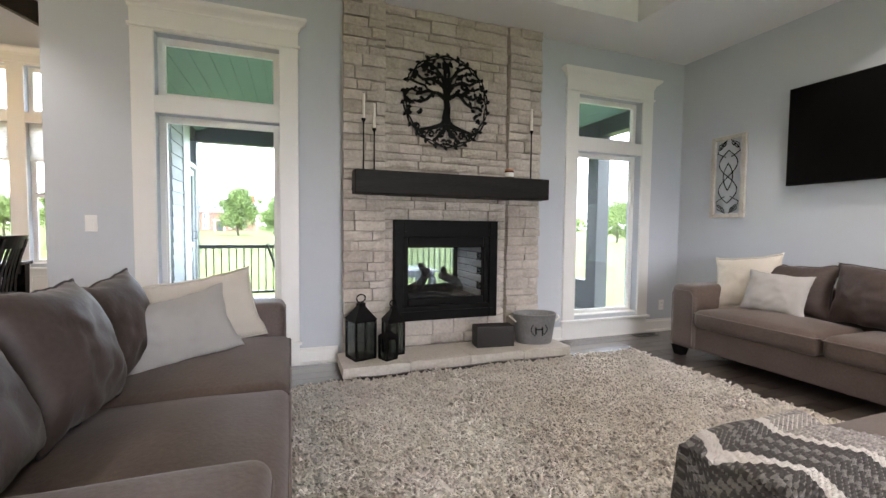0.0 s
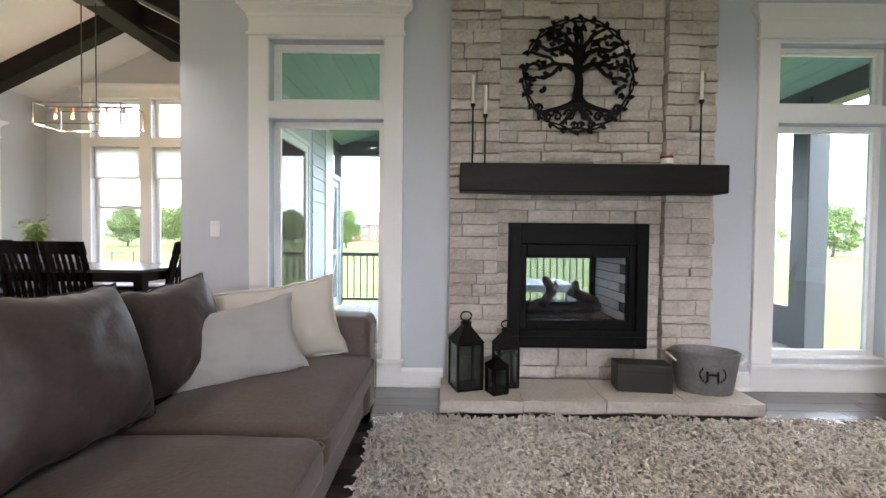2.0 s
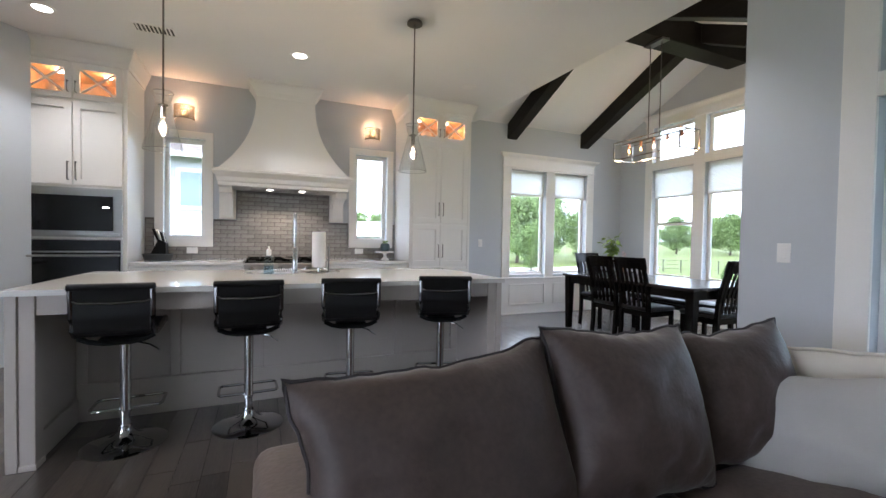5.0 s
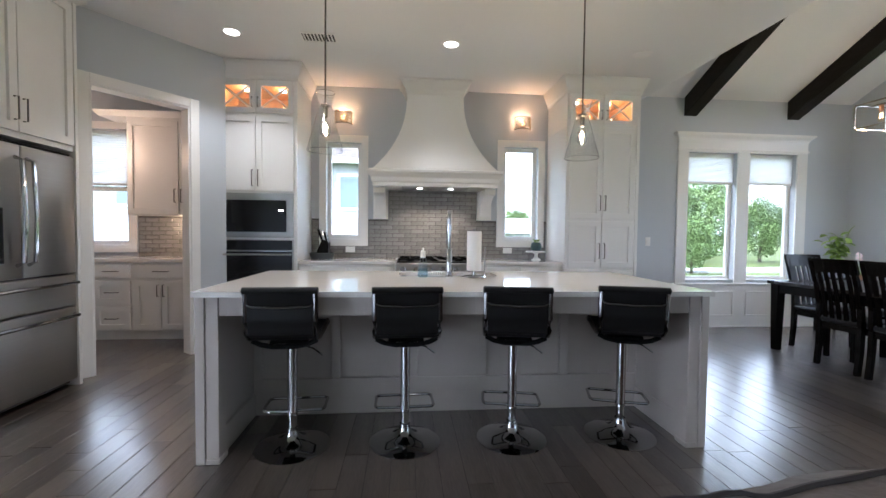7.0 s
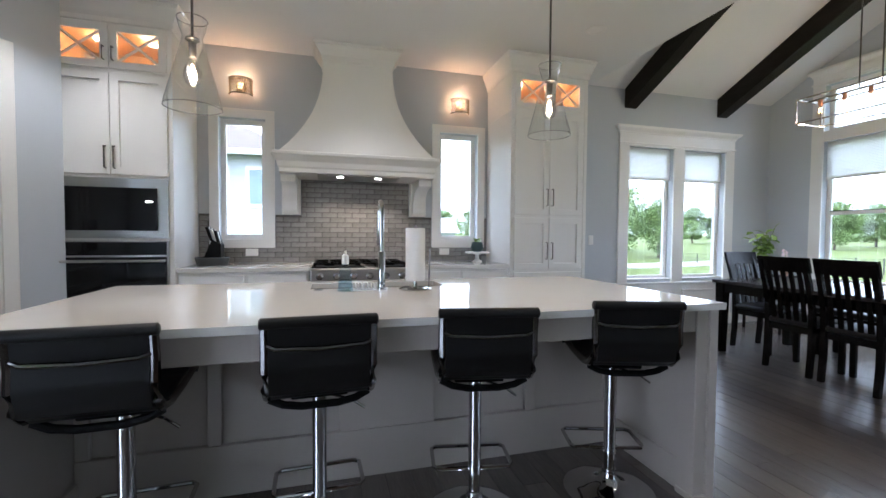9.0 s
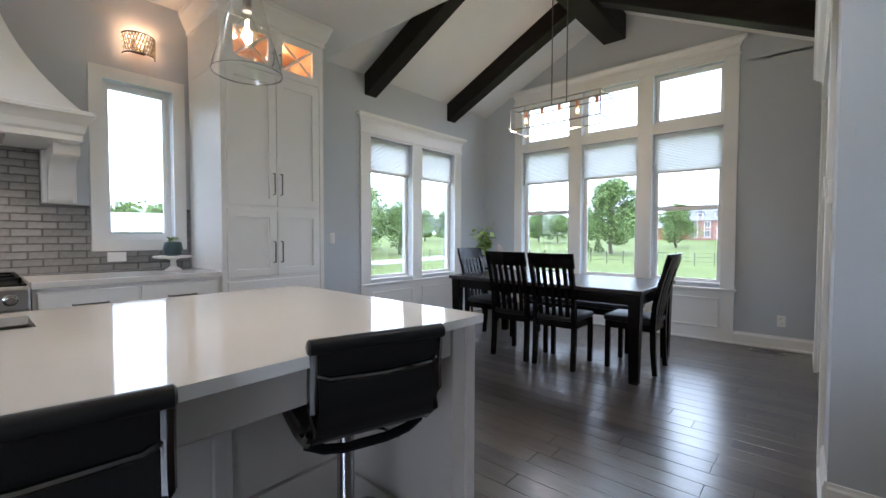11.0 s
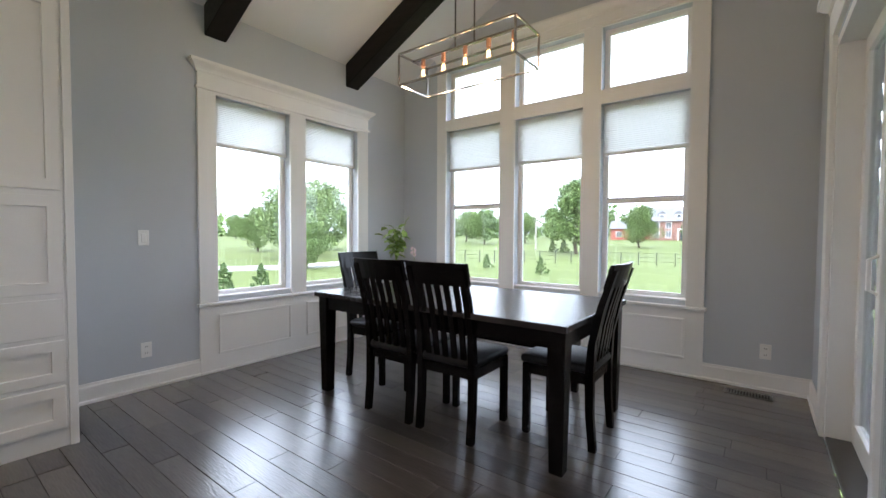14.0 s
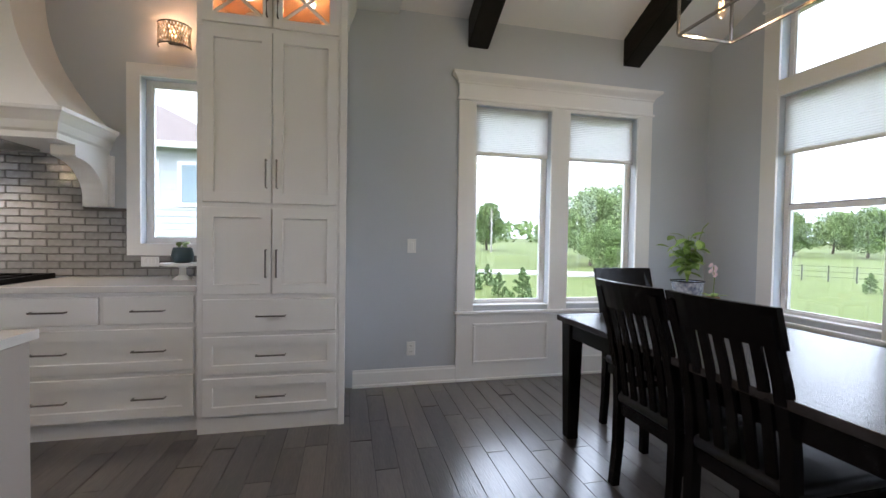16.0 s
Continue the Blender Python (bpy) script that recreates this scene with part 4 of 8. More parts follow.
def bar_stool(at):
    """Seat faces -x; the back stands on the +x side."""
    s = thing("bar_stool", at, "black ribbed low-back bar stool on a chrome pedestal", "bar stool", "stools at the island")
    part("base", lathe(bmesh.new(), [(0.205, 0), (0.207, 0.004), (0.19, 0.012), (0.12, 0.024), (0.06, 0.045), (0.035, 0.075), (0.031, 0.11)], sides=36), chrome, s, smooth=True)
    part("lower_column", lathe(bmesh.new(), [(0.024, 0.07), (0.024, 0.19)], sides=20), chrome, s, smooth=True)
    part("gas_column", lathe(bmesh.new(), [(0.026, 0.18), (0.029, 0.183), (0.029, 0.20), (0.027, 0.205), (0.027, 0.62)], sides=20), chrome, s, smooth=True)
    fr = [(-0.015, -0.0, 0.197), (-0.02, -0.158, 0.197), (-0.045, -0.172, 0.197), (-0.19, -0.172, 0.197), (-0.21, -0.152, 0.197), (-0.21, 0.152, 0.197), (-0.19, 0.172, 0.197), (-0.045, 0.172, 0.197), (-0.02, 0.158, 0.197), (-0.015, 0.0, 0.197)]
    part("footrest", tube(bmesh.new(), fr, 0.009, 8), chrome, s, smooth=True)
    part("swivel_plate", boxes((-0.10, 0.10, -0.10, 0.10, 0.615, 0.634), bevel=0.004), black_metal, s)
    part("height_lever", tube(bmesh.new(), [(0.0, 0.03, 0.59), (0.02, 0.12, 0.565), (0.03, 0.17, 0.53)], 0.005, 6), chrome, s)
    # side rails follow the seat and back in one curve
    curve = [(-0.20, 0.672), (-0.185, 0.684), (-0.11, 0.672), (0.0, 0.664), (0.13, 0.662), (0.21, 0.677), (0.255, 0.715), (0.272, 0.775), (0.268, 0.84), (0.28, 0.925)]
    for y in (-0.168, 0.168):
        part("side_rail", tube(bmesh.new(), [(x, y, z) for x, z in curve], 0.015, 8), shaded_chrome, s, smooth=True)
    bm = bmesh.new()
    fine = []
    for (x0, z0), (x1, z1) in zip(curve, curve[1:]):
        for q in range(4):
            fine.append((x0 + (x1 - x0) * q / 4, z0 + (z1 - z0) * q / 4))
    fine.append(curve[-1])
    up = [bm.verts.new((x, y, z + 0.010 + 0.002 * (i % 2))) for i, (x, z) in enumerate(fine) for y in (-0.158, 0.158)]
    dn = [bm.verts.new((x + (0.014 if i > 22 else 0), y, z - (0.012 if i <= 24 else 0))) for i, (x, z) in enumerate(fine) for y in (-0.158, 0.158)]
    for i in range(len(fine) - 1):
        a, b, c_, d = 2 * i, 2 * i + 1, 2 * i + 3, 2 * i + 2
        bm.faces.new((up[a], up[b], up[c_], up[d]))
        bm.faces.new((dn[a], dn[d], dn[c_], dn[b]))
        bm.faces.new((up[a], up[d], dn[d], dn[a]))
        bm.faces.new((up[b], dn[b], dn[c_], up[c_]))
    part("sling_seat", bm, black_leather, s, "ribbed black leatherette seat and back", smooth=True)
    part("top_roll", tube(bmesh.new(), [(0.28, -0.184, 0.93), (0.28, -0.179, 0.93), (0.28, 0.179, 0.93), (0.28, 0.184, 0.93)], 0.02, 10, radii=[0.014, 0.02, 0.02, 0.014]), black_leather, s, smooth=True)
    part("front_roll", tube(bmesh.new(), [(-0.20, -0.178, 0.672), (-0.20, 0.178, 0.672)], 0.018, 10), black_leather, s, smooth=True)
    part("back_bar", tube(bmesh.new(), [(0.274, -0.167, 0.862), (0.291, -0.135, 0.852), (0.295, 0, 0.847), (0.291, 0.135, 0.852), (0.274, 0.167, 0.862)], 0.008, 8), shaded_chrome, s, smooth=True)
    part("seat_bar", tube(bmesh.new(), [(0.18, -0.165, 0.656), (0.185, -0.12, 0.635), (0.18, -0.06, 0.622), (0.18, 0.06, 0.622), (0.185, 0.12, 0.635), (0.18, 0.165, 0.656)], 0.014, 8), black_metal, s, smooth=True)
    return s


st0 = bar_stool(pose(-2.495, 0.475, 0, 0, 0, 3))
for y, turn in ((1.115, 2), (1.755, -10), (2.435, -17)):
    copy_thing(st0, pose(-2.505, y, 0, 0, 0, turn))

# ---------------------------------------------------------------- pendants
for y in (0.565, 2.355):
    p = thing("pendant_light", pose(-2.975, y, 0), "clear glass funnel pendant with a filament bulb on a nickel rod", "pendant lamp", "pendants over the island")
    part("canopy", lathe(bmesh.new(), [(0.065, 3.005), (0.065, 3.02), (0.06, 3.029)], sides=24), nickel, p, smooth=True)
    part("rod", tube(bmesh.new(), [(0, 0, 2.0), (0, 0, 3.01)], 0.006, 8), nickel, p)
    part("socket", lathe(bmesh.new(), [(0.012, 2.09), (0.03, 2.08), (0.03, 2.072), (0.016, 2.065), (0.016, 2.0), (0.014, 1.995)], sides=16), nickel, p, smooth=True)
    bm = lathe(bmesh.new(), [(0.062, 2.165), (0.052, 2.12), (0.040, 2.085), (0.046, 2.06), (0.075, 1.95), (0.115, 1.80), (0.118, 1.775)], sides=32, cap=False)
    g = part("glass_shade", bm, lamp_glass, p, "clear glass shade", smooth=True)
    g.visible_shadow = False
    part("glass_lip", tube(bmesh.new(), [(0.118 * math.cos(a), 0.118 * math.sin(a), 1.775) for a in [2 * math.pi * i / 32 for i in range(32)]], 0.003, 6, closed=True), lip_glass, p)
    part("glass_collar", tube(bmesh.new(), [(0.062 * math.cos(a), 0.062 * math.sin(a), 2.165) for a in [2 * math.pi * i / 24 for i in range(24)]], 0.003, 6, closed=True), lip_glass, p)
    part("bulb", lathe(bmesh.new(), [(0.012, 2.0), (0.02, 1.975), (0.036, 1.935), (0.038, 1.91), (0.030, 1.885), (0.014, 1.870), (0.003, 1.867)], sides=16), lamp_glass, p, smooth=True)
    part("filament", tube(bmesh.new(), [(-0.006, 0, 1.965), (-0.009, 0, 1.91), (0.0, 0, 1.955), (0.009, 0, 1.91), (0.006, 0, 1.965)], 0.0028, 5), filament_glow, p)
    lamp("pendant_lamp", "POINT", (-2.975, y, 1.932), 2.0, WARM, 0.017)

# recessed ceiling lights and vents
def downlight(x, y, glow=True):
    d = thing("downlight", pose(x, y, ZC), "round recessed white ceiling downlight", "ceiling light", "recessed downlights")
    part("trim_ring", lathe(bmesh.new(), [(0.062, -0.002), (0.066, -0.006), (0.088, -0.004), (0.09, 0.0)], sides=28, cap=False), trim_paint, d, smooth=True)
    part("lens", lathe(bmesh.new(), [(0.064, -0.0045), (0.064, -0.0015)], sides=28), led_glow if glow else white_plastic, d)


# from the fourth on, unseen fittings added to go with the fill spots
for x, y in ((-4.07, -0.47), (-4.09, 1.525), (-1.87, 3.55), (-1.87, 0.3), (3.85, 3.75 - 2), (3.85, 0.6), (-0.95, -1.6)):
    downlight(x, y)
downlight(-4.10, 3.44, False)
v = thing("ceiling_vent", pose(-4.09, 0.295, ZC), "white slatted ceiling air vent", "air vent")
part("frame", boxes((-0.09, 0.09, -0.16, -0.145, -0.008, 0), (-0.09, 0.09, 0.145, 0.16, -0.008, 0), (-0.09, -0.075, -0.145, 0.145, -0.008, 0), (0.075, 0.09, -0.145, 0.145, -0.008, 0)), trim_paint, v)
part("backing", boxes((-0.075, 0.075, -0.145, 0.145, -0.002, 0)), floor_gap, v)
for i in range(9):
    part("slat", boxes((-0.07, 0.07, -0.135 + i * 0.031, -0.122 + i * 0.031, -0.007, -0.003)), trim_paint, v)

# things on the kitchen counter
kb = thing("knife_block", pose(-5.10, 0.13, 0.915, 0, 0, 90), "dark tray with a slanted block of steel-handled knives", "knife block")
bm = lathe(bmesh.new(), [(0.085, 0), (0.092, 0.004), (0.105, 0.05), (0.10, 0.054), (0.088, 0.03)], sides=28)
for v in bm.verts:
    v.co.y *= 0.75
part("tray", bm, material("dark_grey_stoneware", (0.045, 0.052, 0.056), 0.5), kb, smooth=True)
kb.scale = (1.4, 1.4, 1.4)
part("block", prism(bmesh.new(), [(-0.05, 0.03), (0.06, 0.03), (0.06, 0.14), (0.01, 0.17)], "y", -0.05, 0.05), black_metal, kb)
for i in range(3):
    for j in range(3):
        part("knife_handle", tube(bmesh.new(), [(0.045 - 0.02 * j, -0.033 + 0.033 * i, 0.145 + 0.008 * j), (0.025 - 0.025 * j, -0.033 + 0.033 * i, 0.225 + 0.012 * j)], 0.010, 6), steel if (i + j) % 2 else black_metal, kb)
green_leaf = material("glossy_green_leaf", (0.12, 0.23, 0.03), 0.45, vary=0.3, scale=20, pieces=0.6, bump=0.05, second=(0.30, 0.42, 0.10))


def leaf_mesh(name, length, width):
    bm = bmesh.new()
    rows = [(0, 0.02), (0.2, 0.7), (0.45, 1.0), (0.7, 0.75), (0.9, 0.3), (1.0, 0.02)]
    vs = [[bm.verts.new((s * width * w / 2, f * length, 0.12 * length * math.sin(f * 3) - (0.0 if s else 0.05 * length * w))) for s in (-1, 0, 1)] for f, w in rows]
    for a, b in zip(vs, vs[1:]):
        for j in range(2):
            bm.faces.new((a[j], a[j + 1], b[j + 1], b[j]))
    return mesh_of(name, bm, green_leaf, True)


stand = thing("cake_stand", pose(-5.12, 2.72, 0.915), "small white pedestal stand on the counter", "cake stand")
part("pedestal", lathe(bmesh.new(), [(0.06, 0), (0.05, 0.01), (0.022, 0.03), (0.02, 0.08), (0.06, 0.095)], sides=20), white_plastic, stand, smooth=True)
part("plate", lathe(bmesh.new(), [(0.12, 0.095), (0.132, 0.10), (0.132, 0.112), (0.12, 0.112)], sides=28), white_plastic, stand, smooth=True)
pot = thing("potted_plant", pose(-5.12, 2.72, 1.028), "small trailing plant in a dark teal pot", "potted plant")
part("pot", lathe(bmesh.new(), [(0.04, 0), (0.062, 0.01), (0.068, 0.05), (0.058, 0.10), (0.052, 0.105), (0.048, 0.09)], sides=24), material("dark_teal_glaze", (0.03, 0.065, 0.075), 0.35), pot, smooth=True)
lm = leaf_mesh("small_leaf", 0.05, 0.035)
for i in range(18):
    a = i * 2.4
    share("leaf", lm, pot, pose(0.02 * math.cos(a), 0.02 * math.sin(a), 0.10 + 0.005 * (i % 7), 40 - 6 * (i % 9), 0, math.degrees(a)))


def wall_plate(name, at, label, kind_, sockets=False):
    p = thing(name, at, label, kind_)
    part("plate", boxes((-0.036, 0.036, -0.006, 0, -0.058, 0.058), bevel=0.002), white_plastic, p)
    if sockets:
        for z in (-0.024, 0.024):
            part("socket", boxes((-0.017, 0.017, -0.009, -0.006, z - 0.014, z + 0.014), bevel=0.003), white_plastic, p)
            part("slots", boxes((-0.008, -0.005, -0.0095, -0.009, z - 0.005, z + 0.006), (0.005, 0.008, -0.0095, -0.009, z - 0.005, z + 0.006)), floor_gap, p)
    else:
        part("rocker", boxes((-0.016, 0.016, -0.010, -0.006, -0.033, 0.033), bevel=0.002), white_plastic, p)


wall_plate("light_switch", WEST @ pose(4.33, 0, 1.155), "white rocker light switch on the blue-grey wall", "light switch")
wall_plate("power_outlet", WEST @ pose(4.335, 0, 0.30), "white double power outlet near the floor", "power outlet", True)
wall_plate("power_outlet", NORTH @ pose(-1.62, 0, 0.30), "white double power outlet near the floor", "power outlet", True)
wall_plate("light_switch", FIRE @ pose(-1.09, 0, 1.155), "white rocker light switch on the living room wall", "light switch")
wall_plate("power_outlet", FIRE @ pose(4.22, 0, 0.30), "white double power outlet near the floor", "power outlet", True)
wall_plate("light_switch", EAST_OF_DINING @ pose(-4.36, 0, 1.16), "white toggle light switch beside the sliding door", "light switch")
th = thing("thermostat", EAST_OF_DINING @ pose(-4.42, 0, 1.42), "white wall-mounted remote control in its holder", "wall control")
part("holder", boxes((-0.024, 0.024, -0.02, 0, -0.075, 0.04), bevel=0.004), white_plastic, th)
part("remote", boxes((-0.018, 0.018, -0.036, -0.02, -0.045, 0.06), bevel=0.006), white_plastic, th)
for u in (0.42, 2.42):
    p = thing("power_outlet", WEST @ pose(u, -0.012, 1.02), "white outlet set sideways in the tiled splashback", "power outlet")
    part("plate", boxes((-0.058, 0.058, -0.006, 0, -0.036, 0.036), bevel=0.002), white_plastic, p)
    for q in (-0.024, 0.024):
        part("socket", boxes((q - 0.014, q + 0.014, -0.009, -0.006, -0.017, 0.017), bevel=0.003), white_plastic, p)

# ---------------------------------------------------------------- refrigerator and the cupboard over it
FR = pose(0, -1.45, 0, 0, 0, 180)
fr_ = thing("refrigerator", FR, "stainless french-door refrigerator with two bottom drawers", "refrigerator")
f0, f1 = 2.66, 3.57
part("body", boxes((f0, f1, 0.06, 0.72, 0.02, 1.77), bevel=0.004), material("dark_grey_fridge_side", (0.08, 0.08, 0.085), 0.5), fr_)
fm = (f0 + f1) / 2
for a, b in ((f0, fm - 0.003), (fm + 0.003, f1)):
    d = part("door", boxes((a, b, 0.0, 0.058, 0.89, 1.785), bevel=0.012, seg=3), steel, fr_, smooth=True)
    u = (b - 0.04) if b < fm else (a + 0.04)
    part("door_handle", tube(bmesh.new(), [(u, 0.0, 0.98), (u, -0.045, 1.0), (u, -0.06, 1.3), (u, -0.045, 1.68), (u, 0.0, 1.70)], 0.014, 8), chrome, d, smooth=True)
for z0, z1 in ((0.64, 0.88), (0.06, 0.63)):
    d = part("freezer_drawer", boxes((f0, f1, 0.0, 0.058, z0, z1), bevel=0.012, seg=3), steel, fr_, smooth=True)
    part("drawer_handle", tube(bmesh.new(), [(f0 + 0.03, 0, z1 - 0.06), (f0 + 0.05, -0.05, z1 - 0.06), (f1 - 0.05, -0.05, z1 - 0.06), (f1 - 0.03, 0, z1 - 0.06)], 0.014, 8), chrome, d, smooth=True)
part("water_dispenser", boxes((f0 + 0.1, f0 + 0.32, -0.004, 0.0, 1.0, 1.36), bevel=0.002), black_glass, fr_)
part("hinge_cover", boxes((f0 + 0.02, f1 - 0.02, 0.02, 0.2, 1.785, 1.80)), black_metal, fr_)
uc = thing("upper_cabinet", FR, "white shaker cupboard over the refrigerator", "cabinet")
part("body", boxes((2.62, 3.61, 0.02, 0.74, 1.83, 3.0)), cabinet_paint, uc)
part("side_panel", boxes((3.585, 3.615, 0.0, 0.74, 0.0, 3.0)), cabinet_paint, uc)
for a, b, s in ((2.64, 3.108, 1), (3.114, 3.575, -1)):
    d = shaker(uc, a, b, 1.87, 2.94, y=0.02)
    bar_pull(d, (b - 0.03) if s > 0 else (a + 0.03), 2.02, 0.15, y=0.0)
part("cornice", crown(bmesh.new(), 2.62, 3.61, 0.04, [(2.94, 0.005), (2.96, 0.01), (2.99, 0.05), (3.0, 0.06), (3.027, 0.062)]), cabinet_paint, uc)

# ---------------------------------------------------------------- pantry
PW = pose(pa.x, pa.y, 0, 0, 0, pang) @ pose(0, 0, 0, 0, 0, 180)
dr = thing("door_2", pose(pa.x, pa.y, 0, 0, 0, pang), "white-cased open doorway into the pantry", "doorway", kind="structure")
c_ = 0.085
part("casing", boxes((PD[0] - c_, PD[0], 0.12, 0.142, 0, 2.43 + c_), (PD[1], PD[1] + c_, 0.12, 0.142, 0, 2.43 + c_), (PD[0], PD[1], 0.12, 0.142, 2.43, 2.43 + c_), bevel=0.004), trim_paint, dr)
part("back_casing", boxes((PD[0] - c_, PD[0], -0.022, 0.0, 0, 2.43 + c_), (PD[1], PD[1] + c_, -0.022, 0.0, 0, 2.43 + c_), (PD[0], PD[1], -0.022, 0.0, 2.43, 2.43 + c_), bevel=0.004), trim_paint, dr)
part("jamb", boxes((PD[0] - 0.004, PD[0] + 0.015, -0.01, 0.13, 0, 2.43), (PD[1] - 0.015, PD[1] + 0.004, -0.01, 0.13, 0, 2.43), (PD[0], PD[1], -0.01, 0.13, 2.415, 2.434)), trim_paint, dr)
PB = pose(-4.98, 0, 0, 0, 0, 90)
pc = thing("base_cabinet", PB, "white pantry base cabinet with drawers and doors", "cabinet")
part("body", boxes((-3.35, -0.98, 0, 0.40, 0.1, 0.872)), cabinet_paint, pc)
part("plinth", boxes((-3.35, -0.98, 0.05, 0.40, 0.0, 0.10)), cabinet_paint, pc)
for a, b in ((-2.78, -2.33), (-2.30, -1.92), (-1.89, -1.30)):
    d = shaker(pc, a, b, 0.70, 0.85, "drawer", flat=True)
    bar_pull(d, (a + b) / 2, 0.775, 0.15, False)
    if a == -2.30:
        for z0, z1 in ((0.41, 0.67), (0.12, 0.38)):
            d = shaker(pc, a, b, z0, z1, "drawer")
            bar_pull(d, (a + b) / 2, (z0 + z1) / 2, 0.13, False)
    else:
        m_ = (a + b) / 2
        for p0, p1 in ((a, m_ - 0.003), (m_ + 0.003, b)):
            d = shaker(pc, p0, p1, 0.12, 0.67)
            bar_pull(d, m_ + (0.03 if p0 > a else -0.03), 0.56, 0.13)
pt = thing("countertop", PB, "white quartz pantry countertop", "countertop")
part("slab", boxes((-3.35, -0.98, -0.03, 0.402, 0.875, 0.915), bevel=0.004), quartz, pt)
pu = thing("upper_cabinet", pose(XL + 0.34, 0, 0, 0, 0, 90), "white shaker wall cupboard in the pantry", "cabinet")
part("body", boxes((-1.99, -0.98, 0, 0.33, 1.40, 2.50)), cabinet_paint, pu)
for a, b in ((-1.98, -1.44), (-1.43, -0.99)):
    d = shaker(pu, a, b, 1.41, 2.45)
    bar_pull(d, (b - 0.03) if a < -1.9 else (a + 0.03), 1.62, 0.15)
part("cornice", crown(bmesh.new(), -1.99, -0.98, 0.3, [(2.48, 0.0), (2.49, 0.29), (2.53, 0.32), (2.55, 0.33)]), cabinet_paint, pu)
pf = thing("pantry_tap", pose(-5.15, -2.45, 0.915), "chrome gooseneck tap in the pantry", "tap")
part("spout", tube(bmesh.new(), [(0, 0, 0), (0, 0, 0.22)] + [(0.05 - 0.05 * math.cos(a), 0, 0.22 + 0.05 * math.sin(a)) for a in [math.pi * i / 6 for i in range(1, 7)]] + [(0.10, 0, 0.19)], 0.011, 8), chrome, pf, smooth=True)
part("base", lathe(bmesh.new(), [(0.025, 0), (0.025, 0.05), (0.012, 0.055)], sides=14), chrome, pf, smooth=True)
lamp("pantry_lamp", "POINT", (-4.6, -2.2, 2.12), 1.5, (1.0, 0.66, 0.44), 0.04)
lamp("under_cabinet_lamp", "POINT", (XL + 0.16, -1.42, 1.37), 0.9, (1.0, 0.66, 0.40), 0.02)
pl_ = thing("pendant_light", pose(-4.6, -2.2, 0), "small clear glass pendant with a glowing bulb in the pantry", "pendant lamp")
part("canopy", lathe(bmesh.new(), [(0.055, ZC - 0.024), (0.055, ZC - 0.006), (0.05, ZC - 0.001)], sides=20), nickel, pl_, smooth=True)
part("rod", tube(bmesh.new(), [(0, 0, 2.30), (0, 0, ZC - 0.01)], 0.005, 8), nickel, pl_)
part("socket", lathe(bmesh.new(), [(0.012, 2.33), (0.026, 2.32), (0.02, 2.26), (0.014, 2.255)], sides=16), nickel, pl_, smooth=True)
g = part("glass_shade", lathe(bmesh.new(), [(0.03, 2.33), (0.04, 2.29), (0.09, 2.16), (0.10, 2.09)], sides=24, cap=False), lamp_glass, pl_, "clear glass shade", smooth=True)
g.visible_shadow = False
part("bulb", lathe(bmesh.new(), [(0.012, 2.26), (0.024, 2.225), (0.03, 2.195), (0.022, 2.17), (0.004, 2.158)], sides=16), bulb_glow, pl_, "glowing bulb", smooth=True)

# ---------------------------------------------------------------- dining area
TX0, TX1, TY0, TY1 = -4.35, -2.39, 5.10, 6.20
table_top = material("dark_grained_table_top", (0.012, 0.0095, 0.0095), 0.24, vary=0.2, scale=3, fine=14, bump=0.28, stretch=(0.8, 7, 1), second=(0.036, 0.031, 0.031), coat=0.06, spec=0.4)
tb = thing("dining_table", Matrix(), "ebony-stained rectangular wooden dining table", "table")
part("tabletop", boxes((TX0, TX1, TY0, TY1, 0.722, 0.757), bevel=0.005, seg=2), table_top, tb)
part("apron", boxes((TX0 + 0.06, TX1 - 0.06, TY0 + 0.04, TY0 + 0.065, 0.63, 0.722)), ebony_wood, tb)
part("apron", boxes((TX0 + 0.06, TX1 - 0.06, TY1 - 0.065, TY1 - 0.04, 0.63, 0.722)), ebony_wood, tb)
part("apron", boxes((TX0 + 0.035, TX0 + 0.06, TY0 + 0.065, TY1 - 0.065, 0.63, 0.722)), ebony_wood, tb)
part("apron", boxes((TX1 - 0.06, TX1 - 0.035, TY0 + 0.065, TY1 - 0.065, 0.63, 0.722)), ebony_wood, tb)
for x in (TX0 + 0.065, TX1 - 0.065):
    for y in (TY0 + 0.075, TY1 - 0.075):
        bm = bmesh.new()
        a = [bm.verts.new((x + sx * 0.035, y + sy * 0.035, 0)) for sx, sy in ((-1, -1), (1, -1), (1, 1), (-1, 1))]
        b = [bm.verts.new((x + sx * 0.048, y + sy * 0.048, 0.722)) for sx, sy in ((-1, -1), (1, -1), (1, 1), (-1, 1))]
        for j in range(4):
            bm.faces.new((a[j], a[(j + 1) % 4], b[(j + 1) % 4], b[j]))
        bm.faces.new(a)
        bm.faces.new(b)
        bmesh.ops.bevel(bm, geom=list(bm.edges), offset=0.004, segments=1, affect="EDGES")
        part("leg", bm, ebony_wood, tb)


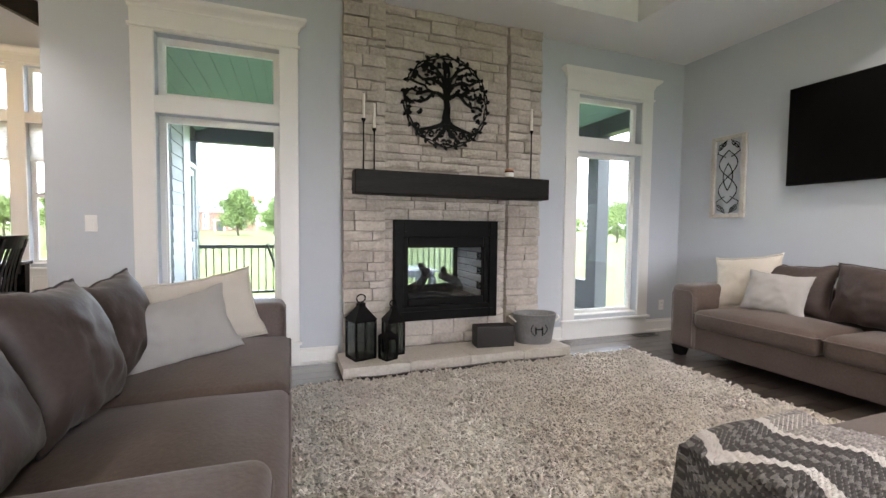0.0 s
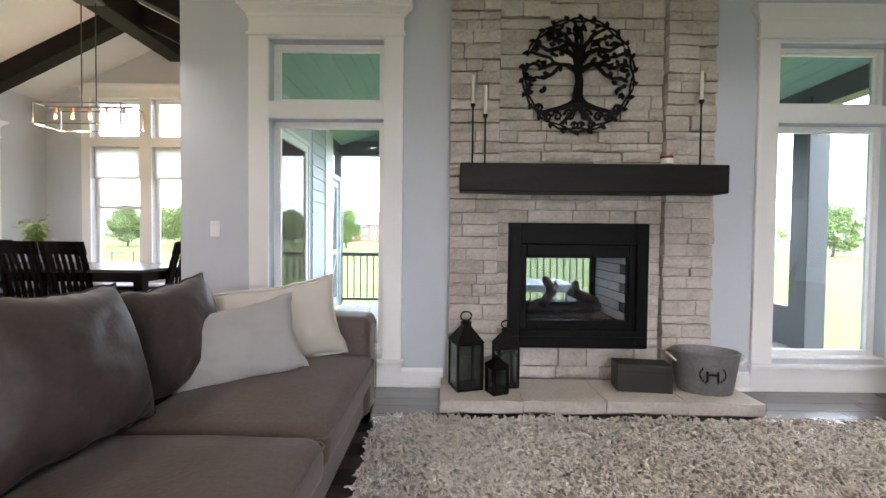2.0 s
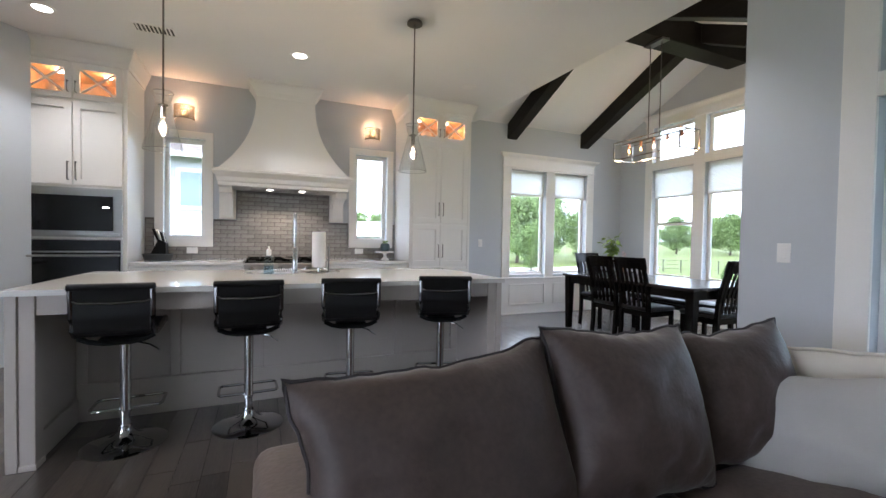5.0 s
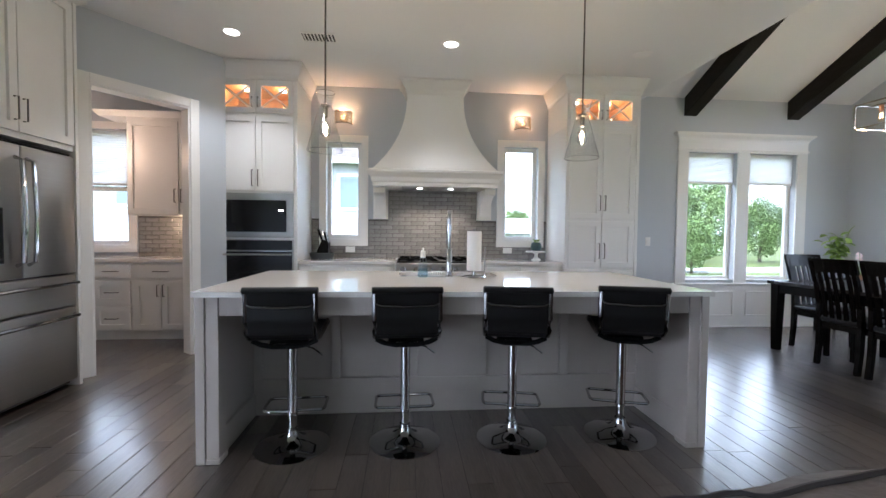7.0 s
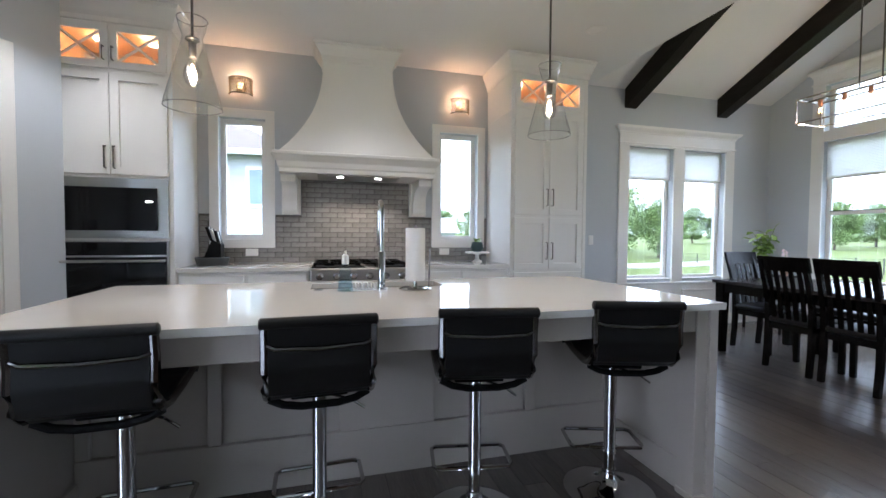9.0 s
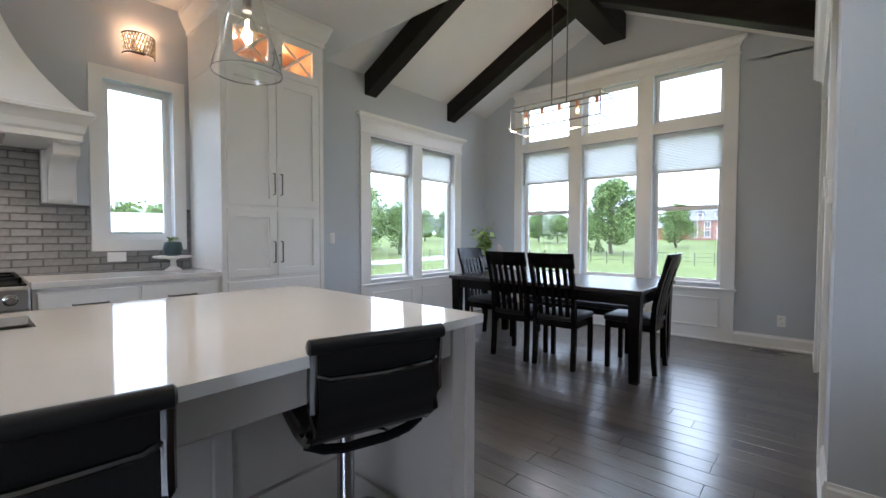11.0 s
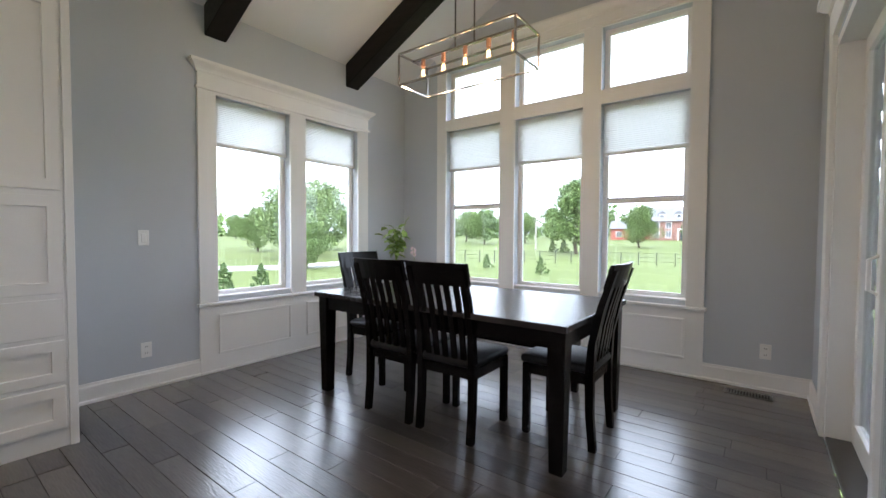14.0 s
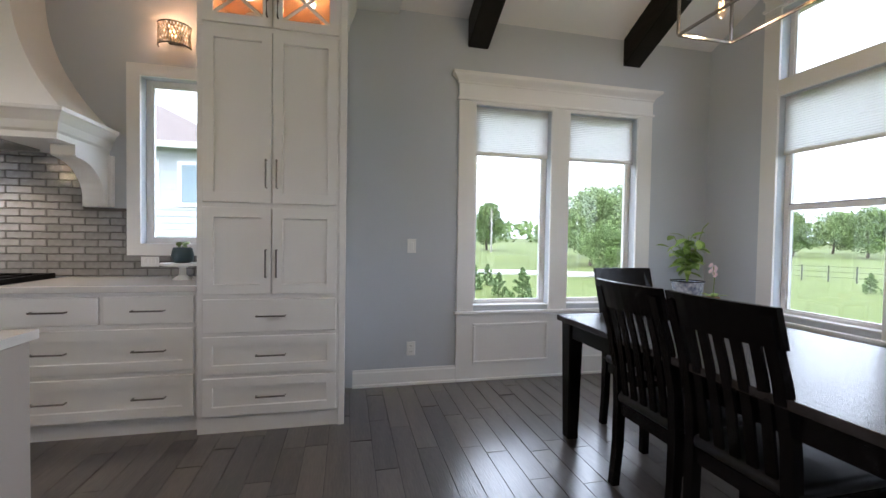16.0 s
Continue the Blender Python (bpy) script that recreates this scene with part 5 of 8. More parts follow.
def dining_chair(at):
    """Faces +y, the rear legs at y = 0."""
    c = thing("dining_chair", at, "ebony-stained slat-back dining chair with a black padded seat", "dining chair", "chairs round the table")
    for s in (-1, 1):
        x = s * 0.185
        # rear leg and back post in one sweep
        pts = [(0.0, 0.0, 0.019), (0.018, 0.2, 0.021), (0.022, 0.42, 0.023), (0.010, 0.6, 0.020), (-0.035, 0.8, 0.019), (-0.10, 1.0, 0.016)]
        bm, rs = bmesh.new(), []
        for y, z, r in pts:
            rs.append([bm.verts.new((x + q * 0.02, y + w * r, z)) for q, w in ((-1, -1), (1, -1), (1, 1), (-1, 1))])
        for a, b in zip(rs, rs[1:]):
            for j in range(4):
                bm.faces.new((a[j], a[(j + 1) % 4], b[(j + 1) % 4], b[j]))
        bm.faces.new(rs[0])
        bm.faces.new(rs[-1])
        part("back_post", bm, ebony_wood, c)
        part("front_leg", boxes((x - 0.021, x + 0.021, 0.375, 0.417, 0, 0.425), bevel=0.004), ebony_wood, c)
        part("side_rail", boxes((x - 0.012, x + 0.012, 0.035, 0.38, 0.365, 0.425)), ebony_wood, c)
    part("front_rail", boxes((-0.17, 0.17, 0.385, 0.41, 0.365, 0.425)), ebony_wood, c)
    part("rear_rail", boxes((-0.17, 0.17, 0.01, 0.035, 0.365, 0.425)), ebony_wood, c)
    bm = bmesh.new()
    box(bm, -0.205, 0.205, 0.0, 0.435, 0.425, 0.475, bevel=0.02, seg=3)
    for v in bm.verts:
        if v.co.z > 0.45:
            v.co.z += 0.012 * (1 - (v.co.x / 0.21) ** 2) * (1 - ((v.co.y - 0.22) / 0.22) ** 2)
    part("seat", bm, black_leather, c, "black padded leatherette seat", smooth=True)
    # crest rail bows backward; slats lean with the posts
    bm, rs = bmesh.new(), []
    for i in range(9):
        x = -0.215 + 0.43 * i / 8
        d = -0.025 * (1 - (x / 0.215) ** 2)
        rs.append([bm.verts.new((x, y + d, z)) for y, z in ((-0.072, 0.905), (-0.048, 0.905), (-0.085, 1.035), (-0.11, 1.035))])
    for a, b in zip(rs, rs[1:]):
        for j in range(4):
            bm.faces.new((a[j], a[(j + 1) % 4], b[(j + 1) % 4], b[j]))
    bm.faces.new(rs[0])
    bm.faces.new(rs[-1])
    part("crest_rail", bm, ebony_wood, c)
    for i in range(5):
        x = -0.128 + i * 0.064
        bm, rs = bmesh.new(), []
        d = -0.022 * (1 - (x / 0.2) ** 2)
        for f, (y, z) in enumerate(((0.022, 0.42), (-0.010 + d * 0.4, 0.68), (-0.032 + d * 0.8, 0.80), (-0.062 + d, 0.915))):
            rs.append([bm.verts.new((x + q * 0.0185, y + w * 0.006, z)) for q, w in ((-1, -1), (1, -1), (1, 1), (-1, 1))])
        for a, b in zip(rs, rs[1:]):
            for j in range(4):
                bm.faces.new((a[j], a[(j + 1) % 4], b[(j + 1) % 4], b[j]))
        bm.faces.new(rs[0])
        bm.faces.new(rs[-1])
        part("slat", bm, ebony_wood, c, smooth=True)
    return c


ch0 = dining_chair(pose(-3.60, 5.13, 0, 0, 0, 0))
copy_thing(ch0, pose(-3.14, 5.135, 0, 0, 0, 1))
copy_thing(ch0, pose(-4.42, 5.68, 0, 0, 0, -90))
copy_thing(ch0, pose(-2.385, 5.675, 0, 0, 0, 91))
bn = thing("dining_bench", Matrix(), "ebony-stained bench with a black padded seat", "bench")
part("seat", boxes((-4.0, -2.70, 5.98, 6.36, 0.43, 0.49), bevel=0.02, seg=2), black_leather, bn, smooth=True)
part("rail", boxes((-3.96, -2.74, 6.01, 6.33, 0.36, 0.43)), ebony_wood, bn)
for x in (-3.95, -2.80):
    for y in (6.01, 6.28):
        part("leg", boxes((x, x + 0.05, y, y + 0.05, 0, 0.36), bevel=0.004), ebony_wood, bn)

# cage chandelier
CX, CY, CZ = -3.345, 5.63, 2.40
cd = thing("chandelier", pose(CX, CY, CZ), "open rectangular nickel chandelier with five filament bulbs", "chandelier")
L_, D_, H_, r_ = 0.475, 0.165, 0.112, 0.006
pale_nickel = material("satin_nickel", (0.40, 0.37, 0.34), 0.25, 1.0, vary=0.04, bump=0.02)
for z in (-H_, H_):
    for y in (-D_, D_):
        part("cage_bar", boxes((-L_, L_, y - r_, y + r_, z - r_, z + r_)), pale_nickel, cd)
    for x in (-L_, L_):
        part("cage_bar", boxes((x - r_, x + r_, -D_ + r_, D_ - r_, z - r_, z + r_)), pale_nickel, cd)
for x in (-L_, L_):
    for y in (-D_, D_):
        part("cage_post", boxes((x - r_, x + r_, y - r_, y + r_, -H_ + r_, H_ - r_)), pale_nickel, cd)
part("centre_bar", boxes((-L_, L_, -0.009, 0.009, H_ - 0.008, H_ + 0.008)), pale_nickel, cd)
for x in (-0.085, 0.075):
    part("rod", tube(bmesh.new(), [(x, 0, H_), (x, 0, BEAM_Z - CZ - 0.01)], 0.006, 8), nickel, cd)
part("canopy", boxes((-0.14, 0.14, -0.06, 0.06, BEAM_Z - CZ - 0.028, BEAM_Z - CZ), bevel=0.004), nickel, cd)
copper = material("copper_lamp_socket", (0.55, 0.27, 0.16), 0.3, 0.9, vary=0.05, bump=0)
bulb_glass = glass("thin_bulb_glass", (1.0, 0.96, 0.90), 0.05)
for i in range(5):
    x = -0.38 + i * 0.19
    part("socket", lathe(bmesh.new(), [(0.012, H_ - 0.005), (0.017, H_ - 0.01), (0.017, H_ - 0.06), (0.013, H_ - 0.066)], (x, 0, 0), 12), copper, cd, smooth=True)
    b_ = part("bulb", lathe(bmesh.new(), [(0.012, 0.046), (0.02, 0.02), (0.03, -0.012), (0.028, -0.034), (0.014, -0.052), (0.002, -0.056)], (x, 0, 0), 16, cap=False), bulb_glass, cd, smooth=True)
    b_.visible_shadow = False
    part("filament", tube(bmesh.new(), [(x - 0.008, 0, 0.03), (x - 0.012, 0, -0.02), (x, 0.006, 0.02), (x + 0.012, 0, -0.02), (x + 0.008, 0, 0.03)], 0.0035, 6), bulb_glow, cd)
for x in (-0.38, 0.0, 0.38):
    lamp("chandelier_lamp", "POINT", (CX + x, CY, CZ - 0.09), 1.2, WARM, 0.03)

# plant stand, leafy plant and orchid
ps = thing("plant_stand", pose(-4.93, 6.66, 0), "low black metal plant stand in the corner", "plant stand")
part("top", boxes((-0.20, 0.30, -0.16, 0.16, 0.70, 0.725), bevel=0.004), black_metal, ps)
for x in (-0.18, 0.28):
    for y in (-0.14, 0.14):
        part("leg", boxes((x - 0.012, x + 0.012, y - 0.012, y + 0.012, 0, 0.70)), black_metal, ps)
pp = thing("potted_plant", pose(-4.98, 6.66, 0.725), "leafy green houseplant in a blue and white patterned pot", "potted plant")
china = material("blue_white_patterned_china", (0.06, 0.09, 0.20), 0.2, scale=22, fine=40, bump=0, second=(0.75, 0.77, 0.80))
part("pot", lathe(bmesh.new(), [(0.07, 0), (0.085, 0.01), (0.115, 0.10), (0.12, 0.14), (0.128, 0.15), (0.122, 0.16), (0.108, 0.15)], sides=28), china, pp, smooth=True)
part("wire_rim", tube(bmesh.new(), [(0.13 * math.cos(a), 0.13 * math.sin(a), 0.165) for a in [2 * math.pi * i / 24 for i in range(24)]], 0.005, 6, closed=True), black_metal, pp)
lm = leaf_mesh("plant_leaf", 0.115, 0.06)
rnd = random.Random(5)
for i in range(11):
    a, lean = i * 2.399, rnd.uniform(0.03, 0.15)
    h = rnd.uniform(0.22, 0.42)
    pts = [(lean * f * f * math.cos(a), lean * f * f * math.sin(a), 0.14 + h * f) for f in (0, 0.35, 0.7, 1)]
    part("stem", tube(bmesh.new(), pts, 0.004, 5, radii=[0.005, 0.004, 0.003, 0.002]), green_leaf, pp)
    for j in range(8):
        f = 0.35 + 0.65 * j / 7
        share("leaf", lm, pp, Matrix.Translation((lean * f * f * math.cos(a), lean * f * f * math.sin(a), 0.14 + h * f)) @ pose(0, 0, 0, rnd.uniform(-45, 20), rnd.uniform(-25, 25), math.degrees(a) + j * 137))
part("tall_stem", tube(bmesh.new(), [(0, 0, 0.15), (0.05, 0.03, 0.45), (0.09, 0.06, 0.62), (0.13, 0.07, 0.66)], 0.004, 5), green_leaf, pp)
orc = thing("orchid", pose(-4.72, 6.66, 0.725), "small pale pink orchid in a terracotta pot", "orchid")
part("pot", lathe(bmesh.new(), [(0.035, 0), (0.045, 0.05), (0.05, 0.065), (0.042, 0.06)], sides=20), material("terracotta", (0.36, 0.20, 0.13), 0.8), orc, smooth=True)
part("stem", tube(bmesh.new(), [(0, 0, 0.05), (0.01, 0, 0.2), (0.0, 0, 0.31)], 0.003, 5), green_leaf, orc)
petal = material("pale_pink_petal", (0.70, 0.55, 0.60), 0.6, vary=0.1, bump=0)
bm = bmesh.new()
for i in range(6):
    r0 = Vector((0.02 * math.cos(i * 2.1), 0.02 * math.sin(i * 2.1), 0.24 + 0.015 * i))
    for j in range(5):
        a = j * 1.257 + i
        d = Vector((math.cos(a), math.sin(a) * 0.6, math.sin(a))) * 0.022
        s_ = Vector((-math.sin(a), math.cos(a) * 0.6, math.cos(a))) * 0.010
        vs = [bm.verts.new(r0), bm.verts.new(r0 + d * 0.6 + s_), bm.verts.new(r0 + d), bm.verts.new(r0 + d * 0.6 - s_)]
        bm.faces.new(vs)
part("blossoms", bm, petal, orc)
for j in range(4):
    share("leaf", lm, orc, pose(0, 0, 0.06, 10, 0, j * 90 + 30))
# floor register
def register(x, y, turn, label):
    r = thing("floor_vent", pose(x, y, 0, 0, 0, turn), label, "floor vent")
    part("frame", boxes((-0.15, 0.15, -0.06, -0.045, 0, 0.006), (-0.15, 0.15, 0.045, 0.06, 0, 0.006), (-0.15, -0.13, -0.045, 0.045, 0, 0.006), (0.13, 0.15, -0.045, 0.045, 0, 0.006)), nickel, r)
    part("backing", boxes((-0.13, 0.13, -0.045, 0.045, 0, 0.001)), floor_gap, r)
    for i in range(14):
        part("slat", boxes((-0.127 + i * 0.0185, -0.119 + i * 0.0185, -0.045, 0.045, 0.001, 0.005)), nickel, r)


register(-1.72, 7.05, 0, "bronze slotted floor register near the window wall")
register(3.9, 3.97, 0, "bronze slotted floor register under the window")

# ---------------------------------------------------------------- living room: fireplace
fp = thing("fireplace", Matrix(), "cream stacked-stone fireplace with a double-sided firebox", "fireplace")
FL, FR2, PL, PR = 0.635, 2.51, 0.985, 2.155
YP, YM = 3.955, 4.00
part("backing", boxes((FL + 0.01, PL - 0.01, YP + 0.05, YW, 0.0, ZC), (PR + 0.01, FR2 - 0.01, YP + 0.05, YW, 0.0, ZC), (PL - 0.01, 1.07, YM + 0.04, YW, 0.0, ZC), (2.045, PR + 0.01, YM + 0.04, YW, 0.0, ZC), (1.07, 2.045, YM + 0.04, YW, 1.215, ZC), (1.07, 2.045, YM + 0.04, YW, 0.0, 0.33)), stone_joint, fp)
hearth_stone = material("pale_hearth_slab", (0.43, 0.385, 0.335), 0.8, vary=0.08, scale=5, fine=50, bump=0.35, pieces=0.3, second=(0.60, 0.565, 0.52))
rnd = random.Random(11)


def rough_block(bm, x0, x1, y0, y1, z0, z1, amp):
    r = box(bm, x0, x1, y0, y1, z0, z1)
    es = list({e for v in r["verts"] for e in v.link_edges})
    bmesh.ops.subdivide_edges(bm, edges=es, cuts=7, use_grid_fill=True)
    for v in bm.verts:
        n_ = noise.noise_vector(v.co * 9.0 + Vector((x0, z0, 3)))
        front = max(0.0, 1 - (v.co.y - y0) / 0.03)
        v.co += n_ * amp * (1 + 1.2 * front) + noise.noise_vector(v.co * 34.0) * amp * 1.3 * front


for x0, x1 in ((0.585, 1.10), (1.105, 1.62), (1.625, 2.12), (2.125, 2.59)):
    bm = bmesh.new()
    rough_block(bm, x0, x1, 3.555 + rnd.uniform(-0.012, 0.012), YP + 0.02, 0.026, 0.098, 0.004)
    part("hearth_slab", bm, hearth_stone, fp, smooth=True)

part("hearth_base", boxes((0.605, 2.57, 3.60, YP + 0.05, 0.0, 0.03)), stone_joint, fp)

mt = thing("mantel_shelf", Matrix(), "thick black-stained timber mantel beam", "mantel")
bm = boxes((0.705, 2.495, 3.79, YM + 0.005, 1.42, 1.61), bevel=0.008, seg=2)
part("beam", bm, beam_wood, mt)

fb = thing("firebox", Matrix(), "black metal double-sided gas firebox with glass", "firebox")
part("outer_frame", boxes((1.065, 1.145, 3.945, YM + 0.03, 0.33, 1.218), (1.965, 2.048, 3.945, YM + 0.03, 0.33, 1.218), (1.145, 1.965, 3.945, YM + 0.03, 1.07, 1.218), (1.145, 1.965, 3.945, YM + 0.03, 0.33, 0.46), bevel=0.004), black_metal, fb)
part("inner_frame", boxes((1.145, 1.19, 3.965, 4.02, 0.46, 1.07), (1.915, 1.965, 3.965, 4.02, 0.46, 1.07), (1.19, 1.915, 3.965, 4.02, 0.975, 1.07), (1.19, 1.915, 3.965, 4.02, 0.46, 0.525), bevel=0.006), black_metal, fb)
for z0, z1 in ((1.10, 1.115), (0.405, 0.415)):
    part("louvre", boxes((1.10, 2.01, 3.938, 3.946, z0, z1)), black_metal, fb)
part("chamber", boxes((1.09, 1.19, 4.02, 4.62, 0.36, 1.19), (1.92, 2.02, 4.02, 4.62, 0.36, 1.19), (1.19, 1.92, 4.02, 4.62, 1.0, 1.19), (1.19, 1.92, 4.02, 4.62, 0.36, 0.50)), black_metal, fb)
brick_m = material("pale_firebrick", (0.60, 0.58, 0.55), 0.9, vary=0.1, fine=70, bump=0.3, pieces=0.4)
for side in (1.19, 1.908):
    for i in range(7):
        for j in range(3):
            y0 = 4.03 + j * 0.2 + (0.1 if i % 2 else 0)
            y1 = min(y0 + 0.192, 4.61)
            part("firebrick", boxes((side, side + 0.012, y0, y1, 0.505 + i * 0.07, 0.568 + i * 0.07), bevel=0.003), brick_m, fb)
g = part("front_glass", boxes((1.185, 1.92, 4.0, 4.005, 0.52, 0.98)), glass("firebox_glass", (0.72, 0.74, 0.76), 0.10), fb)
g.visible_shadow = False
part("rear_frame", boxes((1.19, 1.25, 4.60, 4.625, 0.50, 1.0), (1.86, 1.92, 4.60, 4.625, 0.50, 1.0), (1.25, 1.86, 4.60, 4.625, 0.95, 1.0), (1.25, 1.86, 4.60, 4.625, 0.50, 0.56)), black_metal, fb)
# grey tint, here and in the front glass, dims the bright porch beyond
g = part("rear_glass", boxes((1.24, 1.87, 4.606, 4.611, 0.55, 0.96)), glass("view_dimming_firebox_glass", (0.66, 0.70, 0.72), 0.10), fb)
g.visible_shadow = False
bark = material("charred_ceramic_log", (0.03, 0.027, 0.025), 0.95, vary=0.4, scale=14, fine=60, bump=0.8, second=(0.16, 0.145, 0.135))
ember = part("ember_bed", boxes((1.25, 1.86, 4.12, 4.5, 0.50, 0.53), bevel=0.01), bark, fb)
for p0, p1, r in (((1.24, 4.30, 0.56), (1.86, 4.34, 0.57), 0.042), ((1.36, 4.20, 0.60), (1.52, 4.42, 0.73), 0.036), ((1.44, 4.16, 0.70), (1.40, 4.30, 0.79), 0.03), ((1.58, 4.20, 0.70), (1.84, 4.38, 0.60), 0.04), ((1.62, 4.24, 0.70), (1.66, 4.34, 0.76), 0.03), ((1.25, 4.2, 0.58), (1.40, 4.3, 0.62), 0.03)):
    a, b = Vector(p0), Vector(p1)
    pts = [a.lerp(b, f) + noise.noise_vector(a * 7 + Vector((f * 3, 0, 0))) * 0.015 for f in (0, 0.25, 0.5, 0.75, 1)]
    part("gas_log", tube(bmesh.new(), pts, r, 9, radii=[r * 0.8, r * 1.1, r, r * 1.08, r * 0.75]), bark, fb, smooth=True)

# tree of life wall disc
TXc, TZc, TRr = 1.54, 2.268, 0.405
tr = thing("wall_art", pose(TXc, YM - 0.012, TZc), "round black cut-metal tree of life wall ornament", "wall art")
bm = bmesh.new()


def bar2(pts, rr):
    tube(bm, [(x * TRr, 0, z * TRr) for x, z in pts], 0.01, 6, radii=[q * 1.5 for q in (rr if isinstance(rr, list) else [rr] * len(pts))])


for k_ in range(2):
    n = 72
    ring = [((0.955 + 0.032 * math.sin(9 * a + math.pi * k_)) * math.cos(a), (0.955 + 0.032 * math.sin(9 * a + math.pi * k_)) * math.sin(a)) for a in [2 * math.pi * i / n for i in range(n)]]
    tube(bm, [(x * TRr, 0, z * TRr) for x, z in ring], 0.0085, 6, closed=True)
bar2([(0.0, -0.50), (-0.01, -0.32), (0.015, -0.12), (-0.01, 0.06), (0.0, 0.22)], [0.036, 0.027, 0.022, 0.020, 0.017])
for s in (-1, 1):
    bar2([(0, -0.42), (s * 0.14, -0.52), (s * 0.32, -0.58), (s * 0.50, -0.62), (s * 0.66, -0.66)], [0.024, 0.017, 0.013, 0.010, 0.008])
    bar2([(0, -0.45), (s * 0.06, -0.62), (s * 0.18, -0.74), (s * 0.28, -0.86)], [0.02, 0.014, 0.011, 0.009])
    bar2([(0, 0.05), (s * 0.2, 0.18), (s * 0.42, 0.2), (s * 0.62, 0.12), (s * 0.78, 0.2), (s * 0.92, 0.14)], [0.018, 0.014, 0.012, 0.010, 0.009, 0.007])
    bar2([(0, 0.15), (s * 0.16, 0.38), (s * 0.36, 0.46), (s * 0.54, 0.42), (s * 0.70, 0.52), (s * 0.78, 0.54)], [0.016, 0.013, 0.012, 0.010, 0.009, 0.007])
    bar2([(0, 0.2), (s * 0.10, 0.5), (s * 0.26, 0.7), (s * 0.42, 0.78), (s * 0.5, 0.82)], [0.015, 0.012, 0.010, 0.009, 0.007])
    bar2([(s * 0.3, 0.18), (s * 0.45, 0.02), (s * 0.6, -0.06), (s * 0.74, -0.04), (s * 0.86, -0.12)], [0.011, 0.010, 0.009, 0.008, 0.007])
    bar2([(s * 0.02, 0.35), (s * 0.05, 0.62), (s * 0.02, 0.80), (s * 0.1, 0.93)], [0.012, 0.010, 0.009, 0.007])
    bar2([(s * 0.42, 0.2), (s * 0.5, 0.30), (s * 0.66, 0.33), (s * 0.84, 0.40)], 0.008)
    bar2([(s * 0.2, 0.4), (s * 0.22, 0.58), (s * 0.4, 0.62), (s * 0.6, 0.70)], 0.008)
    # curling roots
    for cx_, cz_, q in ((0.14, -0.70, 0.11), (0.36, -0.72, 0.09), (0.53, -0.74, 0.08), (0.24, -0.87, 0.07), (0.68, -0.58, 0.08), (0.05, -0.88, 0.07)):
        bar2([(s * (cx_ + q * (1 - t_ / 14) * math.cos(t_ * 0.75)), cz_ + q * (1 - t_ / 14) * math.sin(t_ * 0.75)) for t_ in range(12)], 0.0075)
rnd = random.Random(3)
for v in bm.verts:
    v.co.y *= 0.4
part("cut_metal_tree", bm, black_metal, tr, smooth=True)
bm = bmesh.new()
leaf_spots = []
for i in range(120):
    a, q = rnd.uniform(-0.5, math.pi + 0.5), math.sqrt(rnd.uniform(0.1, 1.0)) * 0.93
    leaf_spots.append((q * math.cos(a), q * math.sin(a), rnd.uniform(0, 6.3)))
for i in range(26):
    a = 2 * math.pi * i / 26 + 0.1
    leaf_spots.append((1.0 * math.cos(a), 1.0 * math.sin(a), a + 0.6))
for x, z, a in leaf_spots:
    if abs(x) < 0.5 and z < 0.1 and z > -0.45 and math.hypot(x, z) < 0.9:
        continue
    d, s_ = Vector((math.cos(a), 0, math.sin(a))) * 0.05, Vector((-math.sin(a), 0, math.cos(a))) * 0.017
    c0 = Vector((x * TRr, 0, z * TRr))
    for q in (-0.003, 0.003):
        bm.faces.new([bm.verts.new(c0 + v + Vector((0, q, 0))) for v in (-d * 0.5, -d * 0.1 + s_, d * 0.25 + s_ * 0.7, d * 0.55, d * 0.25 - s_ * 0.7, -d * 0.1 - s_)])
tl = part("foliage", bm, black_metal, tr)

# candle sticks
wax = material("ivory_candle_wax", (0.80, 0.77, 0.70), 0.5, vary=0.02, bump=0)
for x, y, h, c in ((0.79, 3.90, 0.42, 0.20), (0.875, 3.885, 0.345, 0.20), (2.36, 3.90, 0.46, 0.20)):
    k_ = thing("candlestick", pose(x, y, 1.61), "slim black iron candlestick with a tall ivory candle", "candlestick", "candlesticks on the mantel")
    part("stick", lathe(bmesh.new(), [(0.042, 0), (0.042, 0.004), (0.012, 0.010), (0.006, 0.02), (0.0055, h - 0.05), (0.008, h - 0.045), (0.006, h - 0.03), (0.017, h - 0.012), (0.017, h)], sides=14), black_metal, k_, smooth=True)
    part("candle", lathe(bmesh.new(), [(0.0115, h - 0.004), (0.011, h + c - 0.004), (0.006, h + c)], sides=14), wax, k_, smooth=True)
    part("wick", tube(bmesh.new(), [(0, 0, h + c - 0.002), (0.002, 0, h + c + 0.01)], 0.0012, 5), black_metal, k_)
jar = thing("jar_candle", pose(2.125, 3.89, 1.61), "small brown jar candle with a pale label", "candle")
part("jar", lathe(bmesh.new(), [(0.036, 0), (0.041, 0.004), (0.041, 0.07)], sides=20), material("amber_jar_glass", (0.10, 0.045, 0.03), 0.2, vary=0.2, scale=30, bump=0), jar, smooth=True)
part("label_band", lathe(bmesh.new(), [(0.0416, 0.016), (0.0416, 0.054)], sides=20, cap=False), white_plastic, jar, smooth=True)
part("lid", lathe(bmesh.new(), [(0.043, 0.07), (0.043, 0.084), (0.036, 0.087)], sides=20), copper, jar, smooth=True)

